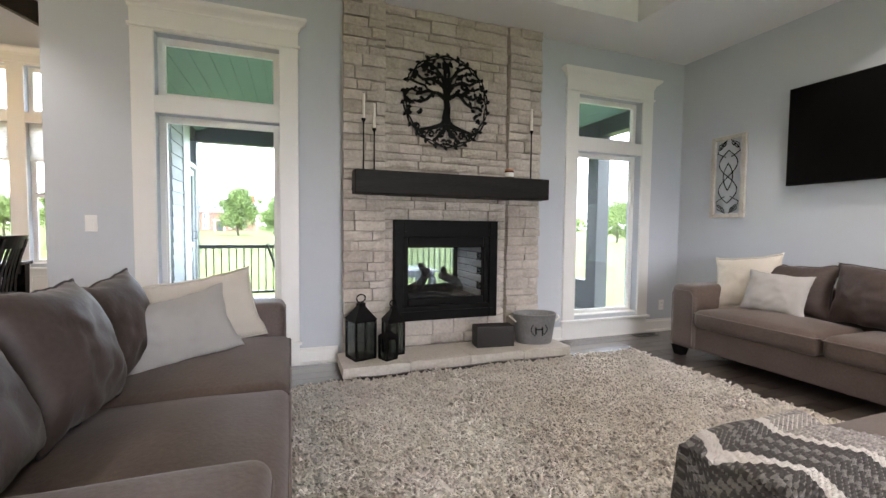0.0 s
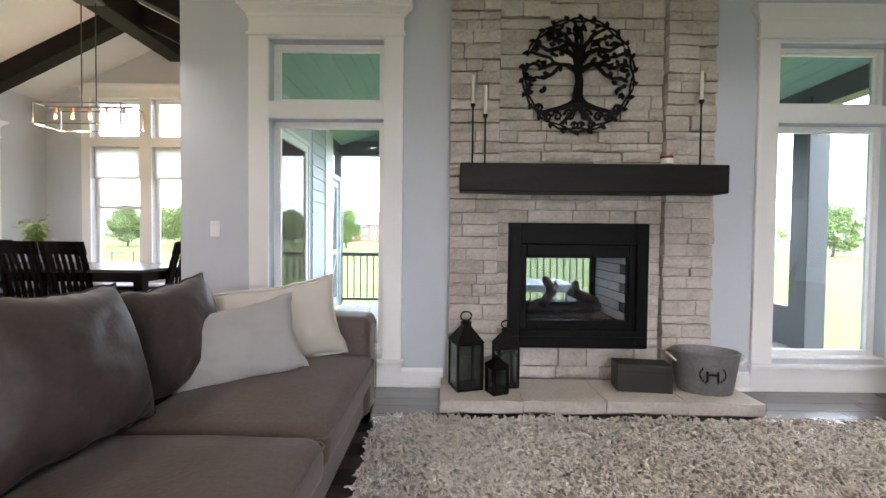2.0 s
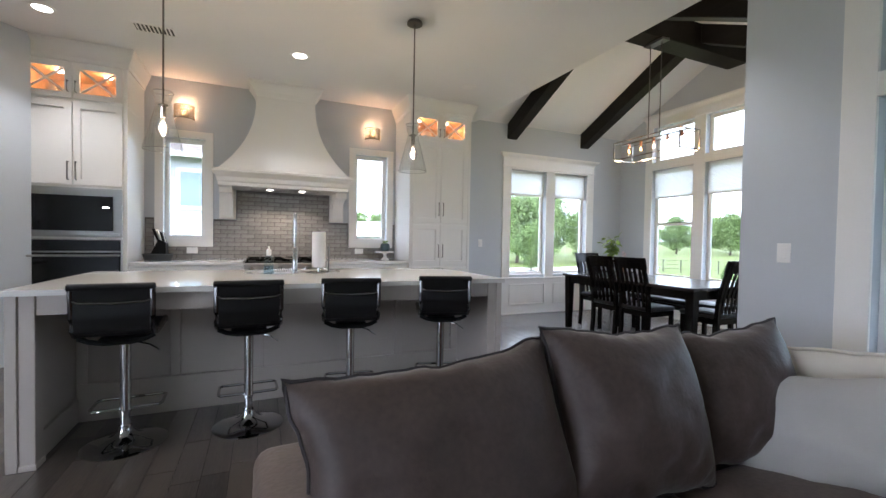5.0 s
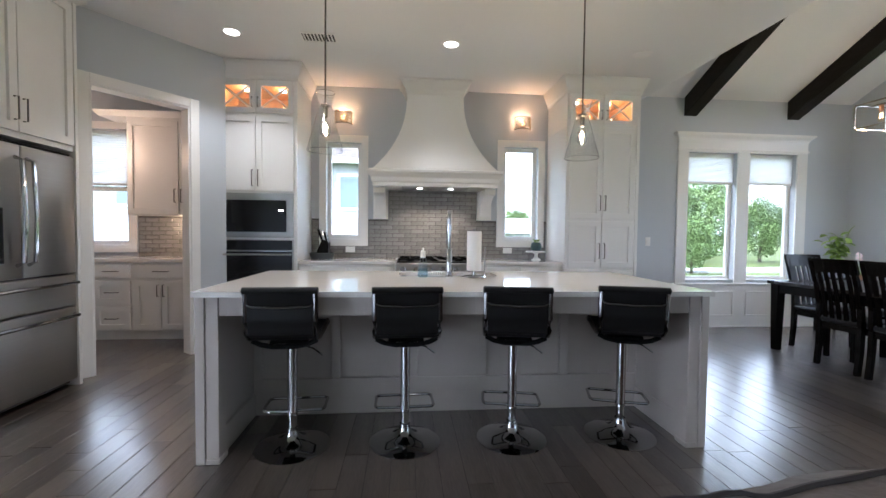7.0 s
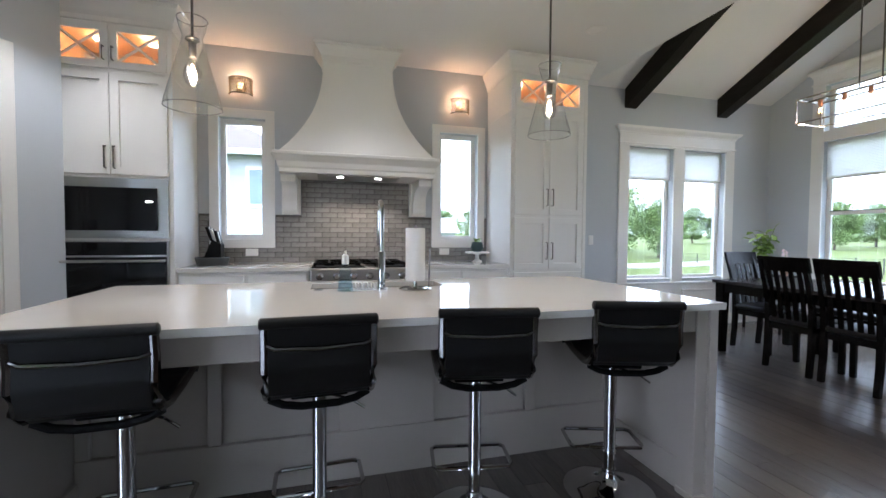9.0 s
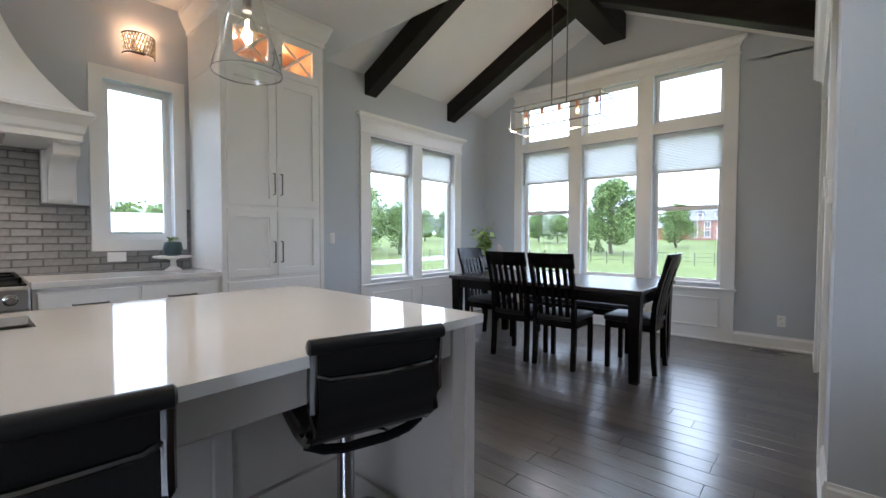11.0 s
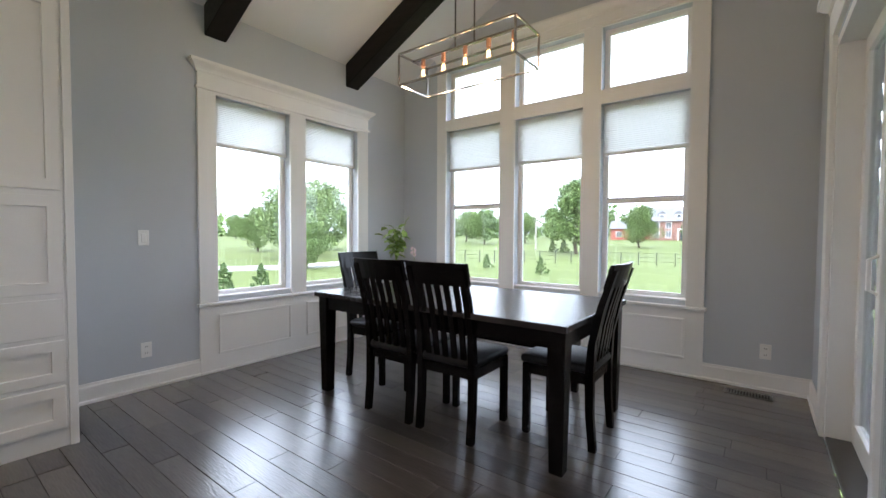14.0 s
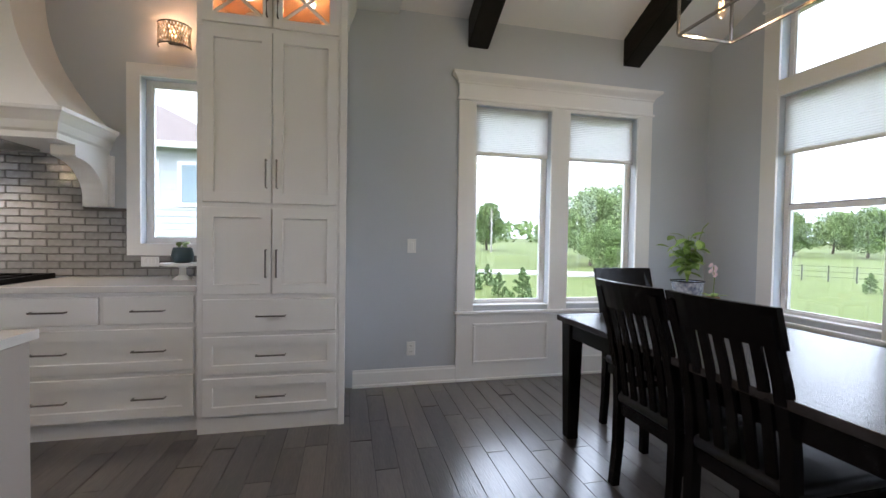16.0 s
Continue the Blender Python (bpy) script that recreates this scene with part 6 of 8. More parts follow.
# lanterns
lantern_glass = glass("dusty_lantern_glass", (0.75, 0.80, 0.80), 0.08)


def lantern(x, y, w, h, turn, peaked=True, label=""):
    l = thing("lantern", pose(x, y, 0.098, 0, 0, turn), label, "lantern", "lanterns on the hearth")
    q, body = w / 2, h * 0.60
    part("base", boxes((-q, q, -q, q, 0, 0.018), bevel=0.003), black_metal, l)
    for sx in (-1, 1):
        for sy in (-1, 1):
            part("corner_post", boxes((sx * (q - 0.008) - 0.008, sx * (q - 0.008) + 0.008, sy * (q - 0.008) - 0.008, sy * (q - 0.008) + 0.008, 0.018, body)), black_metal, l)
    part("top_frame", boxes((-q, q, -q, q, body, body + 0.016), bevel=0.003), black_metal, l)
    for k_ in range(4):
        p = part("glass_pane", boxes((-q + 0.016, q - 0.016, -q + 0.005, -q + 0.008, 0.018, body)), lantern_glass, l, at=pose(0, 0, 0, 0, 0, 90 * k_))
        p.visible_shadow = False
        if not peaked:
            bm = bmesh.new()
            tube(bm, [(-q + 0.016, -q + 0.006, body - 0.06)] + [((-q + 0.016) * math.cos(a), -q + 0.006, body - 0.06 + 0.05 * math.sin(a)) for a in [math.pi * i / 8 for i in range(1, 8)]] + [(q - 0.016, -q + 0.006, body - 0.06)], 0.004, 5)
            part("arch", bm, black_metal, l, at=pose(0, 0, 0, 0, 0, 90 * k_))
    bm, rs = bmesh.new(), []
    for f, z in ((1.06, body + 0.016), (0.95, body + 0.03), (0.35, body + h * 0.22), (0.30, body + h * 0.24), (0.30, body + h * 0.27)):
        rs.append([bm.verts.new((sx * q * f, sy * q * f, z)) for sx, sy in ((-1, -1), (1, -1), (1, 1), (-1, 1))])
    for a, b in zip(rs, rs[1:]):
        for j in range(4):
            bm.faces.new((a[j], a[(j + 1) % 4], b[(j + 1) % 4], b[j]))
    bm.faces.new(rs[0])
    bm.faces.new(rs[-1])
    part("roof", bm, black_metal, l)
    part("cap", lathe(bmesh.new(), [(q * 0.42, body + h * 0.27), (q * 0.42, body + h * 0.285), (q * 0.2, body + h * 0.30)], sides=14), black_metal, l)
    rr = q * 0.42
    zc = body + h * 0.30 + rr * 0.8
    part("ring_handle", tube(bmesh.new(), [(rr * math.cos(a), 0, zc + rr * 0.8 * math.sin(a)) for a in [2 * math.pi * i / 20 for i in range(20)]], 0.005, 6, closed=True), black_metal, l)
    if not peaked:
        part("candle", lathe(bmesh.new(), [(q * 0.4, 0.018), (q * 0.4, body * 0.45), (q * 0.35, body * 0.46)], sides=16), wax, l, smooth=True)


lantern(0.755, 3.80, 0.185, 0.50, 18, True, "tall black metal lantern with clear glass sides")
lantern(1.03, 3.84, 0.15, 0.44, 10, False, "black metal lantern with arched windows")
lantern(0.955, 3.70, 0.115, 0.27, 25, True, "small black metal lantern with clear glass sides")
bx = thing("wooden_box", pose(1.94, 3.80, 0.098, 0, 0, -7), "low dark brown wooden box on the hearth", "box")
part("box_body", boxes((-0.175, 0.175, -0.075, 0.075, 0.0, 0.185), bevel=0.004), material("dark_walnut_box", (0.012, 0.009, 0.0075), 0.5, scale=3, fine=30, stretch=(1, 6, 6), bump=0.1), bx)
part("lid_line", boxes((-0.177, 0.177, -0.077, 0.077, 0.135, 0.139)), floor_gap, bx)
# galvanised bucket
zinc = material("weathered_galvanised_zinc", (0.17, 0.175, 0.18), 0.55, 0.5, vary=0.2, scale=9, fine=60, bump=0.1, second=(0.27, 0.27, 0.27))
bk = thing("metal_bucket", pose(2.36, 3.79, 0.098, 0, 0, -12), "oval grey galvanised tub with the letter H", "bucket")
bm, rs = bmesh.new(), []
for rx, ry, z in ((0.165, 0.11, 0.0), (0.17, 0.115, 0.01), (0.205, 0.145, 0.255), (0.21, 0.15, 0.262), (0.21, 0.15, 0.272), (0.2, 0.14, 0.275), (0.19, 0.13, 0.25), (0.16, 0.105, 0.02)):
    rs.append([bm.verts.new((rx * math.cos(a), ry * math.sin(a), z)) for a in [2 * math.pi * i / 32 for i in range(32)]])
for a, b in zip(rs, rs[1:]):
    for j in range(32):
        bm.faces.new((a[j], a[(j + 1) % 32], b[(j + 1) % 32], b[j]))
bm.faces.new(rs[0])
bm.faces.new(rs[-1])
part("tub", bm, zinc, bk, smooth=True)
for s in (-1, 1):
    part("handle", tube(bmesh.new(), [(s * 0.19, -0.045, 0.20), (s * 0.225, -0.045, 0.235), (s * 0.235, 0.0, 0.24), (s * 0.225, 0.045, 0.235), (s * 0.19, 0.045, 0.20)], 0.008, 8), wax, bk, smooth=True)
cu = bpy.data.curves.new("letter", "FONT")
cu.body, cu.size, cu.extrude, cu.align_x = "H", 0.13, 0.002, "CENTER"
lt = new("letter", cu)
dg = bpy.context.evaluated_depsgraph_get()
lme = bpy.data.meshes.new_from_object(lt.evaluated_get(dg))
bpy.data.objects.remove(lt)
lme.materials.clear()
lme.materials.append(black_metal)
share("letter", lme, bk, pose(0, -0.137, 0.10, 84, 0, 0))
bm = bmesh.new()
for s in (-1, 1):
    for i in range(7):
        a = 0.5 + i * 0.28
        x, z = s * 0.075 * math.sin(a) , 0.145 - 0.06 * math.cos(a)
        bm.faces.new([bm.verts.new((x + dx * 0.006, -0.128 - 0.0 + (z - 0.145) * -0.12 - abs(0), z + dz * 0.013)) for dx, dz in ((-1, 0), (0, -1), (1, 0), (0, 1))])
bmesh.ops.translate(bm, verts=bm.verts, vec=(0, -0.004, 0))
part("wreath_marks", bm, black_metal, bk)

# television and the scrolled panel
tv = thing("television", pose(XR, 0, 0, 0, 0, -90), "flat black wall-mounted television, switched off", "television")
part("panel", boxes((-2.93, -1.40, -0.075, -0.035, 1.555, 2.40), bevel=0.004), black_metal, tv)
part("screen", boxes((-2.92, -1.41, -0.079, -0.0755, 1.57, 2.39)), material("black_tv_screen", (0.002, 0.002, 0.0022), 0.2, vary=0.02, bump=0, spec=0.2), tv)
part("bracket", boxes((-2.4, -1.9, -0.035, 0, 1.8, 2.15)), black_metal, tv)
pn = thing("wall_panel", pose(XR, -0.0, 0, 0, 0, -90), "whitewashed wooden frame with scrolled iron work", "wall art")
frame_wood = material("whitewashed_weathered_wood", (0.42, 0.38, 0.33), 0.85, vary=0.2, scale=8, fine=60, bump=0.3, second=(0.62, 0.60, 0.56))
a, b, z0, z1 = -3.68, -3.32, 1.285, 2.125
part("frame", boxes((a, a + 0.045, -0.03, 0, z0, z1), (b - 0.045, b, -0.03, 0, z0, z1), (a + 0.045, b - 0.045, -0.03, 0, z0, z0 + 0.045), (a + 0.045, b - 0.045, -0.03, 0, z1 - 0.045, z1), bevel=0.004), frame_wood, pn)
bm = bmesh.new()
cm_ = (a + b) / 2
zc = (z0 + z1) / 2
for s in (-1, 1):
    for f in (-1, 1):
        tube(bm, [(cm_ + s * 0.095 * math.sin(q * math.pi), -0.016, zc + f * 0.27 * q) for q in [i / 10 for i in range(11)]], 0.0045, 6)
        tube(bm, [(cm_ + s * (0.07 + 0.05 * (1 - t_ / 16) * math.cos(t_ * 0.7 + 2)), -0.016, zc + f * (0.31 + 0.05 * (1 - t_ / 16) * math.sin(t_ * 0.7))) for t_ in range(13)], 0.0045, 6)
        tube(bm, [(cm_ + s * 0.02, -0.016, zc + f * 0.37), (cm_ + s * 0.10, -0.016, zc + f * 0.33), (cm_ + s * 0.115, -0.016, zc + f * 0.25), (cm_ + s * 0.03, -0.016, zc + f * 0.20)], 0.0045, 6)
    tube(bm, [(cm_ + s * 0.05 * math.sin(q * math.pi), -0.016, zc - 0.14 + 0.28 * q) for q in [i / 8 for i in range(9)]], 0.0045, 6)
part("scroll_work", bm, black_metal, pn, smooth=True)

# ---------------------------------------------------------------- living room: soft furniture
def pillow_bm(w, h, t, seed, flange=0.0, pinch=0.10, wrinkle=0.010):
    """A stuffed cushion standing in the xz plane, centred, thick along y."""
    bm, n = bmesh.new(), 30
    side = {}
    for s in (-1, 1):
        for i in range(n + 1):
            for j in range(n + 1):
                u, v = 2 * i / n - 1, 2 * j / n - 1
                if s > 0 and (i in (0, n) or j in (0, n)):
                    side[s, i, j] = side[-1, i, j]
                    continue
                f = max(0, (1 - abs(u) ** 2.6) * (1 - abs(v) ** 2.6)) ** 0.55
                x = u * w / 2 * (1 - pinch * (1 - abs(v) ** 2) * abs(u) ** 3)
                z = v * h / 2 * (1 - pinch * (1 - abs(u) ** 2) * abs(v) ** 3)
                q = noise.noise(Vector((u * 2.2 + seed, v * 2.2, s * 1.7))) * wrinkle * 1.4 + noise.noise(Vector((u * 5.5 + seed, v * 4.0, s * 3.1))) * wrinkle + 0.35 * wrinkle * math.sin(14 * (u - 0.6 * v) + 5 * noise.noise(Vector((u * 2, v * 2, seed)))) * max(0, abs(u) + abs(v) - 0.7)
                side[s, i, j] = bm.verts.new((x + q * 0.6, s * t / 2 * f + q * f, z + q * 0.8))
    for s in (-1, 1):
        for i in range(n):
            for j in range(n):
                q = [side[s, i, j], side[s, i + 1, j], side[s, i + 1, j + 1], side[s, i, j + 1]]
                bm.faces.new(q if s < 0 else q[::-1])
    rim = [side[-1, i, 0].co.copy() for i in range(n)] + [side[-1, n, j].co.copy() for j in range(n)] + [side[-1, n - i, n].co.copy() for i in range(n)] + [side[-1, 0, n - j].co.copy() for j in range(n)]
    return bm, rim


def pillow(name, at, w, h, t, mat, label, category, seed, parent=None, piping=None, flange=False):
    bm, rim = pillow_bm(w, h, t, seed, wrinkle=0.010 if parent else 0.008)
    if parent is None:
        p = thing(name, at, label, category)
        cover = part("cover", bm, mat, p, smooth=True)
        host = p
    else:
        cover = part(name, bm, mat, parent, label, smooth=True, at=at)
        host = cover
    if piping:
        part("piping", tube(bmesh.new(), rim, 0.006, 6, closed=True), piping, host, smooth=True)
    if flange:
        bm2 = bmesh.new()
        a = [bm2.verts.new(v + Vector((0, -0.002, 0))) for v in rim]
        b = [bm2.verts.new(Vector((v.x * (1 + 0.05 * (w / 0.4) ** -1), noise.noise(v * 9) * 0.012, v.z * 1.07))) for v in rim]
        for i in range(len(rim)):
            bm2.faces.new((a[i], a[(i + 1) % len(rim)], b[(i + 1) % len(rim)], b[i]))
        f_ = part("flange", bm2, mat, host, smooth=True)
        so = f_.modifiers.new("thick", "SOLIDIFY")
        so.thickness = 0.004
    return host


def soft_box(x0, x1, y0, y1, z0, z1, r, seed, dome=0.0, n=3, amp=0.006):
    bm = bmesh.new()
    box(bm, x0, x1, y0, y1, z0, z1, bevel=r, seg=n)
    es = [e for e in bm.edges if e.calc_length() > 0.15]
    bmesh.ops.subdivide_edges(bm, edges=es, cuts=7, use_grid_fill=True)
    cx, cy = (x0 + x1) / 2, (y0 + y1) / 2
    for v in bm.verts:
        k_ = max(0, 1 - ((v.co.x - cx) / (x1 - x0) * 2) ** 2) * max(0, 1 - ((v.co.y - cy) / (y1 - y0) * 2) ** 2)
        if v.co.z > (z0 + z1) / 2:
            v.co.z += dome * k_
        v.co += noise.noise_vector(v.co * 4 + Vector((seed, 0, 0))) * amp
    return bm


seam_cord = material("pale_taupe_seam_cord", (0.15, 0.12, 0.108), 0.9, bump=0.1)
dark_cord = material("dark_piping_cord", (0.035, 0.03, 0.032), 0.9, bump=0.1)


def sofa(at, length, depth, label, backs):
    """Front at y = 0 facing -y, length along x."""
    s = thing("sofa", at, label, "sofa")
    aw = 0.25
    part("frame", soft_box(0.05, length - 0.05, 0.03, depth - 0.05, 0.09, 0.30, 0.02, 1, amp=0.003), sofa_cloth, s, smooth=True)
    for x0 in (0.0, length - aw):
        bm = soft_box(x0, x0 + aw, 0.0, depth - 0.02, 0.085, 0.655, 0.045, 2 + x0, dome=0.010, n=5, amp=0.004)
        for v in bm.verts:
            v.co.z -= 0.03 * max(0, 1 - v.co.y / (depth * 0.5)) * (1 if v.co.z > 0.4 else 0) * 0.1
        arm = part("arm", bm, sofa_cloth, s, smooth=True)
        ring = [(x0 + 0.02, -0.002, 0.12), (x0 + 0.02, -0.002, 0.57), (x0 + 0.05, -0.002, 0.61), (x0 + aw - 0.05, -0.002, 0.61), (x0 + aw - 0.02, -0.002, 0.57), (x0 + aw - 0.02, -0.002, 0.12)]
        part("arm_seam", tube(bmesh.new(), ring, 0.004, 5), seam_cord, arm)
    part("back", soft_box(aw * 0.6, length - aw * 0.6, depth - 0.2, depth, 0.09, 0.70, 0.05, 7, n=4), sofa_cloth, s, smooth=True)
    n, inner = 2, length - 2 * aw
    for i in range(n):
        a = aw + inner * i / n
        c = part("seat_cushion", soft_box(a + 0.004, a + inner / n - 0.004, -0.035, depth - 0.30, 0.295, 0.455, 0.055, 11 + i, dome=0.05, n=5), sofa_cloth, s, smooth=True)
        zr = 0.425
        part("piping", tube(bmesh.new(), [(a + 0.012, depth - 0.4, zr), (a + 0.012, -0.018, zr), (a + 0.03, -0.034, zr), (a + inner / n - 0.03, -0.034, zr), (a + inner / n - 0.012, -0.018, zr), (a + inner / n - 0.012, depth - 0.4, zr)], 0.005, 6), seam_cord, c, smooth=True)
    for i, (u, y, w, h, tilt, turn, roll) in enumerate(backs):
        pillow("back_cushion", pose(u, y, 0.45 + h / 2, tilt, roll, turn), w, h, 0.25, cushion_cloth, "dark taupe back cushion with corded edge", "", 20 + i * 3.7, s, dark_cord)
    for x in (0.07, length - 0.07):
        for y in (0.06, depth - 0.08):
            bm = bmesh.new()
            a = [bm.verts.new((x + q * 0.036, y + r * 0.036, 0)) for q, r in ((-1, -1), (1, -1), (1, 1), (-1, 1))]
            b = [bm.verts.new((x + q * 0.055, y + r * 0.055, 0.09)) for q, r in ((-1, -1), (1, -1), (1, 1), (-1, 1))]
            for j in range(4):
                bm.faces.new((a[j], a[(j + 1) % 4], b[(j + 1) % 4], b[j]))
            bm.faces.new(a)
            bm.faces.new(b)
            part("foot", bm, ebony_wood, s)
    return s


sofa(pose(0.19, 1.17, 0, 0, 0, 90), 2.38, 1.0, "taupe two-seat sofa with three dark loose back cushions", [(0.44, 0.71, 0.74, 0.46, -22, 3, -3), (1.03, 0.70, 0.56, 0.50, -19, -2, 2), (1.55, 0.72, 0.53, 0.46, -15, -8, -3)])
sofa(pose(3.58, 3.38, 0, 0, 0, -90), 2.38, 0.86, "taupe two-seat sofa with dark back cushions along the wall", [(0.62, 0.56, 0.72, 0.44, -14, 1, 0), (1.26, 0.55, 0.62, 0.46, -14, -2, 1), (1.84, 0.56, 0.58, 0.44, -14, 2, 0)])
pillow("throw_pillow", pose(-0.22, 3.13, 0.652, -18, -7, 30), 0.58, 0.41, 0.13, linen_cream, "cream linen throw pillow with a flange edge", "throw pillow", 41.0, flange=True)
pillow("throw_pillow", pose(-0.305, 2.82, 0.622, -24, -11, 24), 0.54, 0.365, 0.16, linen_grey, "pale grey linen throw pillow on the sofa", "throw pillow", 47.0)
pillow("throw_pillow", pose(4.02, 2.98, 0.70, -22, -8, -72), 0.50, 0.47, 0.13, linen_cream, "cream linen throw pillow with a flange edge", "throw pillow", 53.0, flange=True)
pillow("throw_pillow", pose(3.93, 2.70, 0.645, -22, 3, -80), 0.45, 0.36, 0.13, linen_grey, "pale grey linen throw pillow on the sofa", "throw pillow", 59.0)

# ottoman with a crocheted blanket
OX, OY = 1.51, 0.46
ot = thing("ottoman", Matrix(), "large taupe upholstered ottoman", "ottoman")
part("cushion", soft_box(OX, OX + 1.12, OY, OY + 0.98, 0.09, 0.41, 0.05, 31, dome=0.02, n=4), sofa_cloth, ot, smooth=True)
for x in (OX + 0.08, OX + 1.04):
    for y in (OY + 0.08, OY + 0.90):
        part("foot", boxes((x - 0.035, x + 0.035, y - 0.035, y + 0.035, 0.035, 0.10)), ebony_wood, ot)
yarns = [material("charcoal_yarn", (0.085, 0.082, 0.082), 0.95, vary=0.3, fine=160, bump=0.5), material("white_yarn", (0.66, 0.64, 0.62), 0.95, vary=0.08, fine=160, bump=0.5), material("mid_grey_yarn", (0.22, 0.215, 0.21), 0.95, vary=0.3, fine=160, bump=0.5), material("mottled_yarn", (0.10, 0.09, 0.095), 0.95, scale=38, fine=90, bump=0.5, second=(0.55, 0.52, 0.50))]


def drape(s, v):
    """A point of the blanket: s across from the hanging side, v along the ottoman."""
    h = 0.34
    if s < h:
        x, z = OX - 0.025 - 0.05 * (1 - s / h) + 0.02 * math.sin(v * 11), 0.08 + (s / h) * 0.34
    else:
        x, z = OX - 0.025 + (s - h), 0.448
        k_ = min(1, (s - h) / 0.06)
        z = 0.42 + 0.028 * k_
    over = max(0, v - 0.98)
    y = OY + min(v, 0.98)
    if over:
        z -= over * 0.95
        y += 0.025 + over * 0.1
    z += 0.010 * noise.noise(Vector((x * 5, y * 5, 1))) * (1 if s > h else 0)
    return Vector((x, y, max(0.05, z)))


bm = bmesh.new()
NU, NV = 192, 140
grid = []
for j in range(NV + 1):
    row = []
    for i in range(NU + 1):
        v = 1.15 * i / NU
        tri_ = abs(((v / 0.36) % 1) * 2 - 1)
        s = 0.92 * j / NV + 0.13 * tri_ - 0.06
        p = drape(min(max(0, s), 1.05), v)
        p += Vector((-0.006 if s < 0.34 else 0, 0, 0.006)) * (1 + math.sin(i * math.pi / 2 + (j // 2 % 2) * math.pi)) * (0.4 + 0.6 * (j % 2))
        row.append(bm.verts.new(p))
    grid.append(row)
bands_ = [3] * 9 + [1] * 3 + [0] * 4 + [2] * 3 + [0] * 3 + [2] * 3 + [0] * 4 + [1] * 4 + [0] * 5 + [2] * 2 + [0] * 4 + [2] * 2 + [0] * 5 + [1] * 3 + [3] * 20
for j in range(NV):
    for i in range(NU):
        f = bm.faces.new((grid[j][i], grid[j][i + 1], grid[j + 1][i + 1], grid[j + 1][i]))
        kind_ = bands_[j // 2]
        knit = (i + (j // 2 % 2) * 2) % 4
        f.material_index = kind_ if kind_ == 1 or knit < (3 if kind_ == 0 else 2) else (2, 1, 0, 1)[kind_]
bl = thing("crochet_blanket", Matrix(), "grey and white zigzag crocheted blanket over the ottoman", "blanket")
cl = part("cloth", bm, yarns[0], bl, smooth=True)
for y_ in yarns[1:]:
    cl.data.materials.append(y_)
so = cl.modifiers.new("thick", "SOLIDIFY")
so.thickness, so.offset = 0.008, 1

# shag rug: a woven base and some thirty thousand bent tufts
RX0, RX1, RY0, RY1 = 0.215, 3.25, 0.35, 3.49
rg_ = thing("rug", Matrix(), "cream shaggy wool rug on the wooden floor", "rug")
part("backing", boxes((RX0 + 0.02, RX1 - 0.02, RY0 + 0.02, RY1 - 0.02, 0.001, 0.014)), rug_pile, rg_)
rng = np.random.RandomState(4)
N = 30000
px = rng.uniform(RX0, RX1, N)
py = rng.uniform(RY0, RY1, N)
ang = rng.uniform(0, 2 * np.pi, N)
lean = rng.uniform(0.012, 0.042, N)
hgt = rng.uniform(0.017, 0.033, N) * (1 + 0.3 * np.sin(px * 9) * np.cos(py * 8))
wid = rng.uniform(0.0065, 0.0115, N)
verts, faces = [], []
prof = ((0.0, 0.0, 1.0), (0.35, 0.75, 1.25), (0.8, 1.0, 1.1), (1.15, 0.8, 0.4))
for lf, hf, wf in prof:
    cxr, cyr = px + np.cos(ang) * lean * lf, py + np.sin(ang) * lean * lf
    for k_ in range(3):
        a = ang + k_ * 2 * np.pi / 3
        verts.append(np.stack([cxr + np.cos(a) * wid * wf, cyr + np.sin(a) * wid * wf, 0.010 + hgt * hf + (0.004 * wf if k_ == 0 else 0)], 1))
V = np.stack(verts, 1).reshape(-1, 3)
F = []
for r in range(3):
    for k_ in range(3):
        F.append((3 * r + k_, 3 * r + (k_ + 1) % 3, 3 * r + 3 + (k_ + 1) % 3, 3 * r + 3 + k_))
F = np.array(F)
Fall = (F[None] + (np.arange(N) * 12)[:, None, None]).reshape(-1, 4)
me = bpy.data.meshes.new("pile")
me.from_pydata(V.tolist(), [], Fall.tolist())
me.materials.append(rug_pile)
me.polygons.foreach_set("use_smooth", [True] * len(me.polygons))
pile = new("pile", me)
pile.parent = rg_
tagged(pile, "long cream wool tufts", kind="stuff")

# ---------------------------------------------------------------- porch
deck_wood = material("weathered_deck_board", (0.26, 0.25, 0.24), 0.7, vary=0.15, scale=3, fine=40, bump=0.15, stretch=(6, 0.8, 1), pieces=0.4)
bm = bmesh.new()
for i in range(22):
    box(bm, XS + T + 0.02 + i * 0.27, XS + T + 0.02 + i * 0.27 + 0.262, YW + T, 8.42, -0.10, -0.06, bevel=0.004)
solid("deck", bm, deck_wood, "weathered grey porch deck boards", "deck")
siding = material("pale_grey_siding", (0.44, 0.47, 0.51), 0.6, vary=0.03, bump=0.02)
bm = bmesh.new()
for i in range(17):
    z = -0.02 + i * 0.16
    for x0, x1 in ((XS + T, -0.72), (0.18, 1.05), (2.06, 2.98), (3.88, 4.75)):
        prism(bm, [(YW + T, z), (YW + T + 0.022, z), (YW + T + 0.006, z + 0.16), (YW + T, z + 0.16)], "x", x0, x1)
solid("porch_siding", bm, siding, "pale grey lap siding on the porch side", "siding")
bm = bmesh.new()
